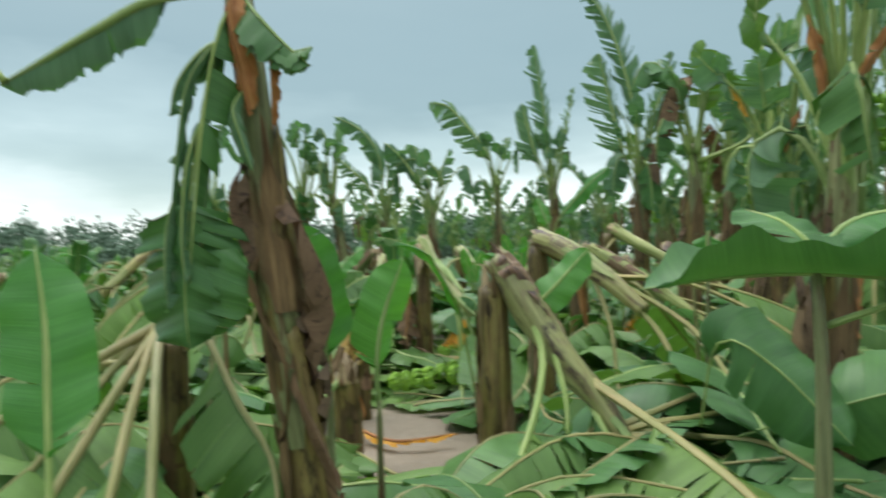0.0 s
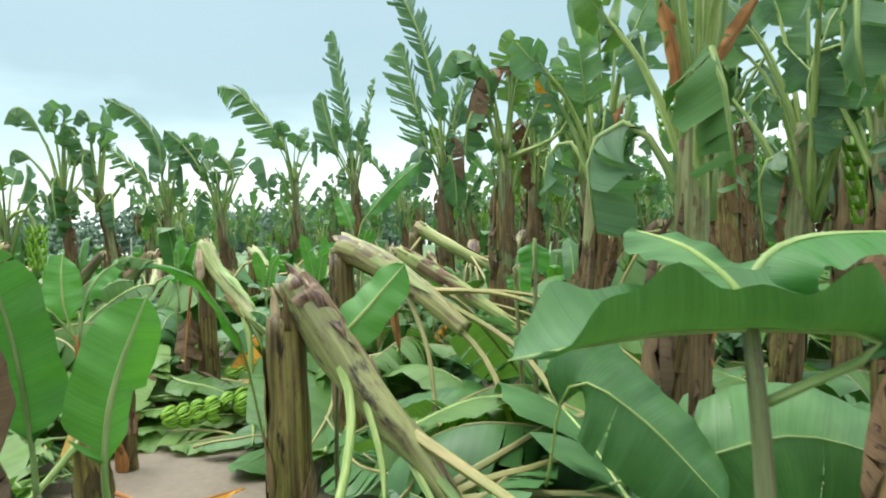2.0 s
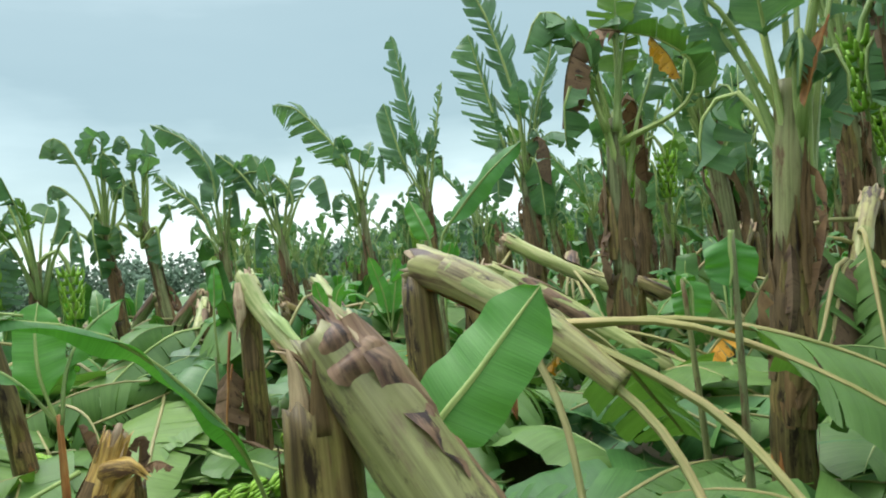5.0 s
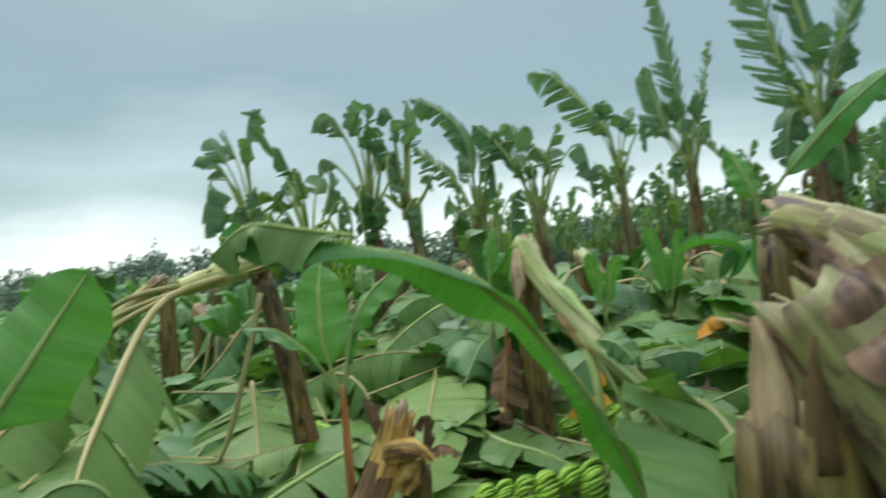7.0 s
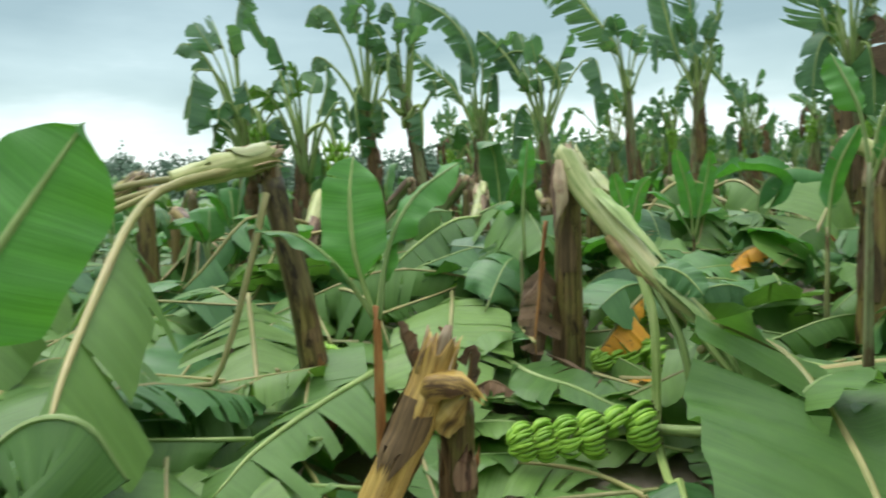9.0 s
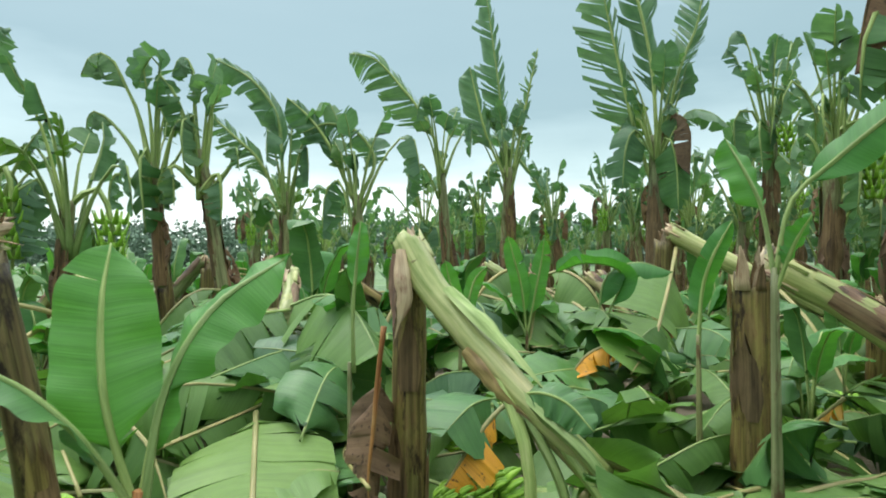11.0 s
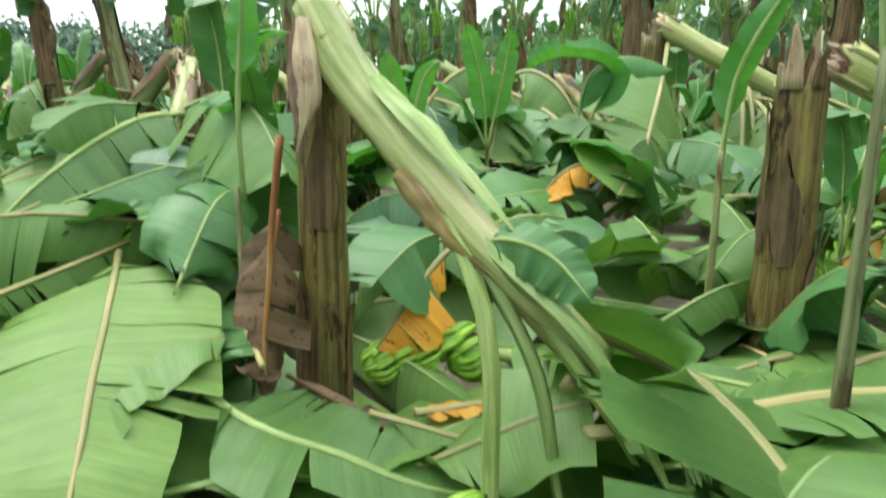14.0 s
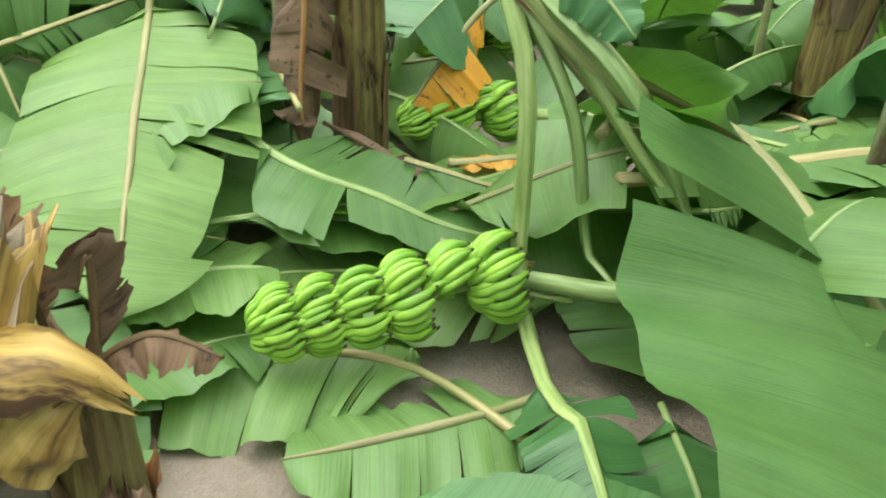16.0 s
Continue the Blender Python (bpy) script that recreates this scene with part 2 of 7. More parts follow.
MOUNDS = [(-1.75, 9.7, 1.3, 0.42), (-2.6, 6.7, 1.3, 0.35), (-3.6, 8.8, 1.4, 0.25), (2.5, 5.4, 1.3, 0.28), (2.3, 8.4, 1.1, 0.32), (1.4, 7.8, 0.7, 0.18), (-1.15, 8.3, 0.8, 0.22), (1.4, 11.4, 1.3, 0.4), (-0.2, 11.6, 1.3, 0.3), (-0.3, 3.2, 0.9, 0.2), (0.9, 10.2, 0.9, 0.22), (-4.6, 6.4, 1.3, 0.3)]
BARE = [(-0.35, 7.15, 0.55), (0.45, 5.8, 0.55), (0.24, 7.66, 0.24), (0.15, 6.35, 0.7), (1.0, 5.2, 0.35), (-4.6, 11.0, 0.8)]


def pile_z(x, y):
    """Height of the litter of fallen leaves over the ground, thin where bare soil shows."""
    h = 0.10 + 0.16 * (noise.noise((x * 0.8, y * 0.8, 11.0)) + 0.6) + 0.05 * noise.noise((x * 2.6, y * 2.6, 5.0))
    for mx, my, mr, mh in MOUNDS:
        h += mh * math.exp(-((x - mx) ** 2 + (y - my) ** 2) / (mr * mr) * 1.4)
    for bx, by, br in BARE:
        d = math.hypot(x - bx, y - by) / br
        if d < 1.5:
            h *= min(1.0, max(0.04, (d - 0.45)))
    return ground_z(x, y) + max(0.012, h)


def low_z(x, y):
    """The lower layer that loose leaf edges hang down to."""
    g = ground_z(x, y)
    return g + 0.4 * (pile_z(x, y) - g)


def mesh_of(name, verts, faces, uvs=None, smooth=True):
    me = bpy.data.meshes.new(name)
    me.from_pydata(verts, [], faces)
    if uvs is not None:
        layer = me.uv_layers.new(name="UVMap")
        idx = np.empty(len(me.loops), dtype=np.int32)
        me.loops.foreach_get("vertex_index", idx)
        layer.data.foreach_set("uv", np.asarray(uvs, dtype=np.float32)[idx].ravel())
    if smooth:
        me.polygons.foreach_set("use_smooth", np.ones(len(me.polygons), dtype=bool))
    me.update()
    return me


def part(name, me, mat, parent, label=""):
    ob = new(name, me)
    if mat is not None and not me.materials:
        me.materials.append(mat)
    if parent is not None:
        ob.parent = parent
    return tagged(ob, label)


def empty(name, label, category, group="", at=(0, 0, 0)):
    ob = new(name)
    ob.empty_display_size = 0.1
    ob.location = at
    return tagged(ob, label, category, group)


def smooth_path(pts, n):
    """n + 1 even steps along a soft curve through the points."""
    p = [np.array(q, float) for q in pts]
    if len(p) == 2:
        return np.array([p[0] + (p[1] - p[0]) * i / n for i in range(n + 1)])
    q = [2 * p[0] - p[1]] + p + [2 * p[-1] - p[-2]]
    fine = []
    for i in range(1, len(q) - 2):
        for k in range(12):
            t = k / 12
            fine.append(0.5 * (2 * q[i] + (q[i + 1] - q[i - 1]) * t + (2 * q[i - 1] - 5 * q[i] + 4 * q[i + 1] - q[i + 2]) * t * t + (3 * q[i] - q[i - 1] - 3 * q[i + 1] + q[i + 2]) * t ** 3))
    fine.append(p[-1])
    fine = np.array(fine)
    d = np.concatenate([[0], np.cumsum(np.linalg.norm(np.diff(fine, axis=0), axis=1))])
    s = np.linspace(0, d[-1], n + 1)
    return np.stack([np.interp(s, d, fine[:, k]) for k in range(3)], axis=1)


def frames_along(P, up=(0, 0, 1)):
    T = np.gradient(P, axis=0)
    T /= np.linalg.norm(T, axis=1)[:, None] + 1e-9
    S = []
    last = None
    for t in T:
        s = np.cross(t, up) if last is None else last - t * np.dot(last, t)
        w = np.cross(t, up)
        if last is not None and np.linalg.norm(w) > 0.35 and np.dot(w, last) > 0:
            s = 0.6 * s + 0.4 * w / np.linalg.norm(w)
        if np.linalg.norm(s) < 1e-4:
            s = np.cross(t, (0.3, 1, 0.1))
        last = s / np.linalg.norm(s)
        S.append(last)
    S = np.array(S)
    return T, S, np.cross(S, T)


def tube_data(pts, radii, sides=10, n=14, rough=0.0, seed=0, jag=0.0, flat=1.0, cap=True, arc=(0.0, 360.0), up=(0, 0, 1), name=""):
    """A tapered tube or, with a narrower arc, an open sheath along a curve; jag tears its far end."""
    rng = random.Random(seed)
    P = smooth_path(pts, n)
    T, S, Nn = frames_along(P, up)
    full = arc[1] - arc[0] >= 359.9
    R = np.interp(np.linspace(0, 1, n + 1), np.linspace(0, 1, len(radii)), radii)
    verts, uvs, faces = [], [], []
    length = float(np.sum(np.linalg.norm(np.diff(P, axis=0), axis=1)))
    cols = sides + 1
    teeth = [rng.uniform(-1, 1) * jag for _ in range(cols)]
    teeth[-1] = teeth[0]
    ph = rng.uniform(0, 50)
    for i in range(n + 1):
        for j in range(cols):
            span = (arc[1] - arc[0]) * (1.0 if full else 1.0 - 0.8 * (i / n) ** 2.2 - 0.35 * (1 - i / n) ** 4)
            a = radians((arc[0] + arc[1]) / 2 + span * (j / sides - 0.5))
            jj = a if not full else a % (2 * math.pi)
            r = R[i] * (1 + rough * noise.noise((math.cos(jj) * 1.3 + ph, math.sin(jj) * 1.3, i * 0.45 * 14 / n)))
            v = P[i] + S[i] * (math.cos(a) * r) + Nn[i] * (math.sin(a) * r * flat)
            if jag and i >= n - 1:
                v = v + T[i] * teeth[j] * (1.0 if i == n else 0.4)
            verts.append(tuple(v))
            uvs.append((length * i / n, (a - radians(arc[0])) * float(np.mean(R)) + ph))
    for i in range(n):
        for j in range(sides):
            a = i * cols + j
            faces.append((a, a + 1, a + cols + 1, a + cols))
    if full and cap:
        for i, sgn in ((0, -1), (n, 1)):
            c = len(verts)
            verts.append(tuple(P[i] - T[i] * sgn * (0.5 * jag)))
            uvs.append((0, ph))
            for j in range(sides):
                a = i * cols + j
                faces.append((a, a + 1, c) if sgn > 0 else (a + 1, a, c))
    return verts, faces, uvs


def tube(*args, name="tube", **kw):
    return mesh_of(name, *tube_data(*args, **kw))


def half_width(v):
    """Outline of a blade from its foot to its tip."""
    return min(1.0, (max(v, 0.0) / 0.16) ** 0.55 if v < 0.16 else 1.0) * (max(0.0, 1 - max(0.0, (v - 0.5) / 0.5) ** 2.3)) ** 0.6


def leaf_data(pts, w, b0=0.2, roll=0.0, twist=0.0, fold=12.0, curl=25.0, tears=7, n=22, m=4, rr=0.011, seed=0, ragged=0.15, floor=None, lay=0.02, wave=0.012, up=(0, 0, 1), sweep=0.12, cut=1.0, wf=1.0, gp=1.5, halves=(1.0, 1.0), gaps=1.0, pk=1.25):
    """A blade torn along its cross veins, and its midrib with the petiole. b0: where the blade begins along the curve; cut: where it is broken off; halves: the width of each side;
    gaps: how far the torn strips shrink apart; pk: how much thicker the petiole's foot is."""
    rng = random.Random(seed)
    N = 48
    P = smooth_path(pts, N)
    if floor:
        for q in P:
            q[2] = max(q[2], floor(q[0], q[1]) + lay + rr * 0.6)
    T, S, Nn = frames_along(P, up)
    sgrid = np.linspace(0, 1, N + 1)
    length = float(np.sum(np.linalg.norm(np.diff(P, axis=0), axis=1)))

    def at(A, s):
        f = min(max(s, 0.0), 1.0) * N
        i = min(int(f), N - 1)
        return A[i] + (A[i + 1] - A[i]) * (f - i)

    verts, faces, uvs = [], [], []
    blade = length * (1 - b0)
    for sgn in (1, -1):
        cuts = sorted(rng.uniform(0.04, 0.97) for _ in range(tears))
        end_at = cut if cut > 0.99 else cut * rng.uniform(0.84, 1.04)
        blunt = rng.uniform(0.2, 0.9)
        edges = [0.0] + [q for q in cuts if q < end_at - 0.01] + [end_at]
        k_side = halves[0] if sgn > 0 else halves[1]
        ph = rng.uniform(0, 6)
        for a, b in zip(edges[:-1], edges[1:]):
            if b - a < 0.006:
                continue
            k = max(1, round(n * (b - a)))
            fo = fold + rng.uniform(-1, 1) * ragged * 55
            cu = curl * rng.uniform(0.5, 1.5) + rng.uniform(-1, 1) * ragged * 40
            gap = (0.02 + (0.08 + 0.55 * ragged) * rng.random() ** 1.7) * gaps
            short = rng.uniform(0.45, 0.9) if rng.random() < ragged else 1.0
            lean = rng.uniform(-1, 1) * ragged * 0.12
            mid = (a + b) / 2
            base = len(verts)
            for c in range(k + 1):
                v = a + (b - a) * c / k
                hw = w / 2 * half_width(v) * short * k_side
                if cut < 0.99:
                    hw *= blunt + (1 - blunt) * min(1.0, max(0.0, (end_at - v) / 0.22)) ** 0.8
                y = z = 0.0
                for u in range(m + 1):
                    uu = u / m
                    if u:
                        an = radians(fo + cu * uu)
                        y += math.cos(an) * hw / m
                        z -= math.sin(an) * hw / m
                    vv = v + (mid - v) * gap * uu ** gp + (sweep * w / blade + lean) * uu * min(1, 4 * (1 - v))
                    s = b0 + (1 - b0) * min(vv, 1.0)
                    q = at(P, s)
                    ro = radians(roll + twist * vv)
                    side, nor = at(S, s), at(Nn, s)
                    si = side * math.cos(ro) + nor * math.sin(ro)
                    no = nor * math.cos(ro) - side * math.sin(ro)
                    zz = z + wave * uu * math.sin(v * 23 * wf + ph + sgn) + wave * 0.5 * uu * math.sin(v * 61 * wf + 2 * ph)
                    p = q + si * (sgn * y) + no * zz
                    if floor:
                        p[2] = max(p[2], floor(p[0], p[1]) + lay + 0.5 * zz * 0.3)
                    verts.append(tuple(p))
                    uvs.append((v * blade + seed * 0.37, sgn * y + seed * 0.11))
            for c in range(k):
                for u in range(m):
                    i = base + c * (m + 1) + u
                    q = (i, i + m + 1, i + m + 2, i + 1)
                    faces.append(q if sgn > 0 else q[::-1])
    end = b0 + (1 - b0) * min(1.0, cut)
    last = max(3, int(end * N))
    rib = tube_data([tuple(P[i]) for i in range(0, last + 1, 3)], [rr * pk, rr * (0.5 + 0.4 * pk), rr, rr * 0.75, rr * 0.25], 6, max(8, n // 2), 0.0, seed, up=up)
    return (verts, faces, uvs), rib


def leaf_meshes(pts, w, **kw):
    a, b = leaf_data(pts, w, **kw)
    return mesh_of("leaf", *a), mesh_of("midrib", *b)


def joined(name, items):
    """One mesh out of many pieces, each with its own material."""
    V, F, U, I, mats = [], [], [], [], []
    for (v, f, u), mat in items:
        b = len(V)
        if mat not in mats:
            mats.append(mat)
        V += v
        U += u
        F += [tuple(i + b for i in q) for q in f]
        I += [mats.index(mat)] * len(f)
    me = mesh_of(name, V, F, U)
    for mat in mats:
        me.materials.append(mat)
    me.polygons.foreach_set("material_index", np.array(I, dtype=np.int32))
    return me


def leaf_on(parent, pts, w, mat=None, rib=None, label="", name="leaf", **kw):
    blade, rb = leaf_meshes(pts, w, **kw)
    ob = part(name, blade, mat or LEAF_UNDER, parent, label)
    part("midrib", rb, rib or RIB, ob)
    return ob


# ---- kinds of things ----
def stem_parts(parent, pts, r0, r1, seed, jag=0.0, mat=None, sheaths=5, sheath_mats=None, sides=16, n=18, peel=0.02, name="pseudostem"):
    """A pseudostem with overlapping leaf sheaths that peel away from it."""
    rng = random.Random(seed)
    part(name, tube(pts, [r0 * 1.12, r0, (r0 + r1) / 2, r1], sides, n, 0.10, seed, jag, name=name), mat or STEM, parent)
    P = smooth_path(pts, 40)
    mats = sheath_mats or [SHEATH, STEM, STEM, SHEATH]
    for k in range(sheaths):
        a = rng.uniform(0.0, 0.62)
        b = min(1.0, a + rng.uniform(0.22, 0.42))
        i, j = int(a * 40), int(b * 40)
        if j - i < 6:
            continue
        seg = [tuple(P[q]) for q in range(i, j + 1, max(2, (j - i) // 5))]
        ra, rb = r0 + (r1 - r0) * a, r0 + (r1 - r0) * b
        st = rng.uniform(0, 360)
        sp = rng.uniform(60, 150)
        mt = mats[k % len(mats)]
        out = peel * rng.uniform(0.1, 0.8)
        part("sheath", tube(seg, [ra * 1.06 + 0.004, ra * 1.07 + 0.006, rb * 1.09 + 0.006, rb * 1.1 + 0.006 + out], 9, 8, 0.08, seed * 7 + k, 0.05, arc=(st, st + sp), name="sheath"), mt, parent)


def ragged_top(parent, at, r, seed, count=7, h=0.12):
    """Torn fibres standing up round a break."""
    rng = random.Random(seed)
    for k in range(count):
        a = rng.uniform(0, 6.28)
        q = rng.uniform(0.3, 0.95) * r
        x, y, z = at[0] + math.cos(a) * q, at[1] + math.sin(a) * q, at[2]
        hh = h * rng.uniform(0.4, 1.2)
        o = rng.uniform(0.0, 0.5) * hh
        wd = r * rng.uniform(0.25, 0.5)
        part("torn_fibre", tube([(x, y, z - 0.08), (x + math.cos(a) * o * 0.3, y + math.sin(a) * o * 0.3, z + hh * 0.5), (x + math.cos(a) * o, y + math.sin(a) * o, z + hh)], [wd, wd * 0.8, wd * 0.12], 5, 5, 0.2, seed + k, flat=0.35, name="torn_fibre"), CORE if k % 3 else SHEATH, parent)


def broken_plant(label, base, top, r, fall, rf, leaves, seed, fall_mat=None, sheath_mats=None, sheaths=6, group="storm-broken banana plants", skins=None, flaps=(), strips=9, wraps=5, teeth=7, core=True):
    """A stump whose upper stem has snapped over and hangs to the ground with its crown."""
    bx, by = base
    bz = ground_z(bx, by) - 0.03
    ob = empty("broken_banana_plant", label, "banana plant", group, (bx, by, bz))

    def rel(pts):
        return [(p[0] - bx, p[1] - by, p[2] - bz) for p in pts]

    def floor(x, y):
        return pile_z(x + bx, y + by) - bz
    mid = ((base[0] * 0.6 + top[0] * 0.4), (base[1] * 0.6 + top[1] * 0.4), top[2] * 0.45)
    stem_parts(ob, rel([(bx, by, bz - 0.05), mid, (top[0], top[1], top[2] - 0.03)]), r, r * 0.82, seed, 0.05, STEM, sheaths, sheath_mats)
    ragged_top(ob, rel([top])[0], r * 0.9, seed + 3, teeth)
    if fall:
        pts, rf = rel(fall[1:]), rf[1:]
        p0, p1 = Vector(pts[0]), Vector(pts[1])
        back = (p0 - p1).normalized()
        pts[0] = tuple(p0 + back * 0.03)
        part("fallen_stem", tube(pts[::-1], rf[::-1], 20, 40, 0.16, seed + 5, 0.05, name="fallen_stem"), fall_mat or STEM_FRESH, ob, "snapped upper stem, green and bruised")
        if core:
            part("torn_core", tube([tuple(p0 - back * 0.12), tuple(p0), tuple(p0 + back * 0.055)], [rf[0] * 0.86, rf[0] * 0.80, rf[0] * 0.60], 16, 8, 0.4, seed + 6, 0.07, name="torn_core"), CORE, ob, "pale torn stem core")
        gen = random.Random(seed + 8)
        sd = back.orthogonal().normalized()
        for k in range(strips):
            q = (Matrix.Rotation(gen.uniform(0, 6.28), 3, back) @ sd) * rf[0]
            ln = gen.uniform(0.04, 0.13)
            o = gen.uniform(0.85, 1.4)
            part("torn_strip", tube([tuple(p0 - back * 0.10 + q * 0.97), tuple(p0 + back * 0.01 + q * 0.98), tuple(p0 + back * ln + q * o + Vector((0, 0, -0.3 * ln)))], [0.022, 0.020, 0.004], 5, 5, 0.3, seed + k, flat=0.3, name="torn_strip"), (CORE, SHEATH, fall_mat or STEM_FRESH)[k % 3], ob)
        P = smooth_path(pts, 30)
        rng = random.Random(seed + 9)
        for k in range(wraps):
            i = rng.randint(0, 12)
            j = i + rng.randint(9, 16)
            ra = float(np.interp(i / 30, np.linspace(0, 1, len(rf)), rf))
            rb = float(np.interp(j / 30, np.linspace(0, 1, len(rf)), rf))
            st = rng.uniform(0, 360)
            part("sheath", tube([tuple(P[q]) for q in range(i, j + 1, 3)], [ra * 1.05 + 0.003, ra * 1.06 + 0.004, rb * 1.1 + 0.012], 9, 8, 0.1, seed * 3 + k, 0.06, arc=(st, st + rng.uniform(90, 170)), name="sheath"), (skins or (STEM_PURPLE, STEM_FRESH, STEM_PURPLE, STEM_FRESH, SHEATH))[k], ob)
    for k, (pts, rad, arc, mt) in enumerate(flaps):
        part("torn_sheath", tube(rel(pts), rad, 10, 12, 0.30, seed + 60 + k, 0.06, arc=arc, name="torn_sheath"), mt, ob, "strip of sheath torn loose")
    for k, (pts, w, kw) in enumerate(leaves):
        opt = dict(n=30, m=5, rr=0.017, seed=seed * 11 + k, floor=floor, lay=0.03 + 0.012 * k, tears=9, ragged=0.12, fold=14, curl=26, b0=0.3)
        opt.update(kw)
        mt, rb = opt.pop("mat", LEAF_UNDER), opt.pop("rib", RIB)
        leaf_on(ob, rel(pts), w, mt, rb, **opt)
    return ob


def fruit_hand_data(size, seed, z=0.0, shrink=0.0):
    """One hand of short curved fruit round a hanging stalk."""
    V, F, U = [], [], []
    for k in range(8):
        a = k / 8 * 6.28 + seed
        r0, r1 = size * 0.07, size * (0.27 - shrink)
        c, s = math.cos(a), math.sin(a)
        pts = [(c * r0, s * r0, z), (c * r1 * 0.8, s * r1 * 0.8, z + 0.02 * size), (c * r1, s * r1, z + size * 0.17)]
        b = len(V)
        for i, p in enumerate(pts):
            rad = size * (0.03, 0.046, 0.02)[i]
            for q in range(5):
                t = q * 1.2566
                V.append((p[0] - s * math.cos(t) * rad, p[1] + c * math.cos(t) * rad, p[2] + math.sin(t) * rad))
                U.append((i * 0.05 + seed, q * 0.03))
        for i in range(2):
            for q in range(5):
                F.append((b + i * 5 + q, b + i * 5 + (q + 1) % 5, b + i * 5 + 5 + (q + 1) % 5, b + i * 5 + 5 + q))
        F.append(tuple(b + 10 + q for q in range(5)))
    return V, F, U


def crown_courses(h, r, top, rng, hang, stubs, plumes, brown, wind, spread, fine, tall):
    """The leaves of a wind-wrecked crown: (course, width, material, rib, options)."""
    out = []
    nn, mm = max(6, int(12 * fine)), max(2, int(3 * fine))
    tx, ty = top
    for k in range(hang):
        az = k / max(1, hang) * 6.283 + rng.uniform(-0.4, 0.4)
        c, s = math.cos(az), math.sin(az)
        z0 = h - rng.uniform(0.0, 0.45)
        if k % 5 in (2, 4):
            # snapped low: the folded blade hangs down beside the trunk
            o, u, dr = rng.uniform(0.12, 0.42), rng.uniform(0.15, 0.6), rng.uniform(0.55, 1.25)
            tw = rng.uniform(-0.14, 0.14)
            out.append(([(tx + c * r * 0.3, ty + s * r * 0.3, z0 - 0.25), (tx + c * o * 0.6, ty + s * o * 0.6, z0 + u * 0.8), (tx + c * o, ty + s * o, z0 + u), (tx + c * (o + 0.12) - s * tw * 0.4, ty + s * (o + 0.12) + c * tw * 0.4, z0 + u - dr * 0.25), (tx + c * (o + 0.08) - s * tw, ty + s * (o + 0.08) + c * tw, z0 + u - dr)],
                        rng.uniform(0.36, 0.56), LEAF_FAR if rng.random() < 0.6 else LEAF_TOP, RIB_GREEN, dict(b0=rng.uniform(0.3, 0.42), fold=rng.uniform(40, 72), curl=rng.uniform(-20, 40), tears=rng.randint(5, 14), ragged=0.35, n=nn + 4, m=mm, rr=0.018, cut=rng.uniform(0.6, 1.0), pk=1.9, wave=0.04)))
            continue
        # a long bare petiole with the rag of its blade folded over at the end
        lp = rng.uniform(0.45, 1.35) * tall
        an = radians(rng.uniform(4, 44) * spread)
        o, u = lp * math.sin(an), lp * math.cos(an)
        fo, dr = rng.uniform(0.06, 0.24), rng.uniform(0.22, 0.75)
        sx, sy = rng.uniform(-0.16, 0.16), rng.uniform(-0.16, 0.16)
        p2 = (tx + c * (r * 0.5 + o), ty + s * (r * 0.5 + o), z0 + u)
        path = [(tx + c * r * 0.3, ty + s * r * 0.3, z0 - 0.25), (tx + c * (r * 0.5 + o * 0.48), ty + s * (r * 0.5 + o * 0.48), z0 + u * 0.5), p2]
        if rng.random() < 0.34:
            # a stub of blade still upright on its stalk
            path += [(p2[0] + c * 0.06 + sx * 0.3, p2[1] + s * 0.06, p2[2] + dr * 0.4), (p2[0] + c * fo + sx * 0.6 + wind[0] * 0.1, p2[1] + s * fo, p2[2] + dr * 0.75)]
        else:
            path += [(p2[0] + c * fo + sx * 0.4 + wind[0] * 0.06, p2[1] + s * fo + sy * 0.4, p2[2] + 0.03), (p2[0] + c * fo * 1.4 + sx + wind[0] * 0.12, p2[1] + s * fo * 1.4 + sy, p2[2] - dr)]
        out.append((path, rng.uniform(0.30, 0.54), LEAF_FAR if rng.random() < 0.75 else LEAF_MID, RIB_GREEN, dict(b0=rng.uniform(0.46, 0.6), fold=rng.uniform(15, 72), curl=rng.uniform(-15, 45), tears=rng.randint(3, 9), ragged=0.38, n=nn, m=mm, rr=0.017, cut=rng.uniform(0.5, 0.95), roll=rng.uniform(-45, 45), pk=2.4, wave=0.035, halves=rng.choice([(1, 1), (1, 0.6), (0.5, 1), (1, 0.25)]))))
    for k in range(stubs):
        az = rng.uniform(0, 6.28)
        c, s = math.cos(az), math.sin(az)
        o, u = rng.uniform(0.15, 0.55), rng.uniform(0.5, 1.2)
        out.append(([(tx, ty, h - 0.3), (tx + c * o * 0.5, ty + s * o * 0.5, h + u * 0.55), (tx + c * o, ty + s * o, h + u), (tx + c * (o + 0.12), ty + s * (o + 0.12), h + u + 0.16)], rng.uniform(0.3, 0.45), LEAF_FAR, RIB_GREEN, dict(b0=0.68, fold=rng.uniform(-20, 30), curl=20, tears=2, ragged=0.35, n=6, m=2, rr=0.016, cut=0.85, roll=rng.uniform(-80, 80), pk=2.0)))
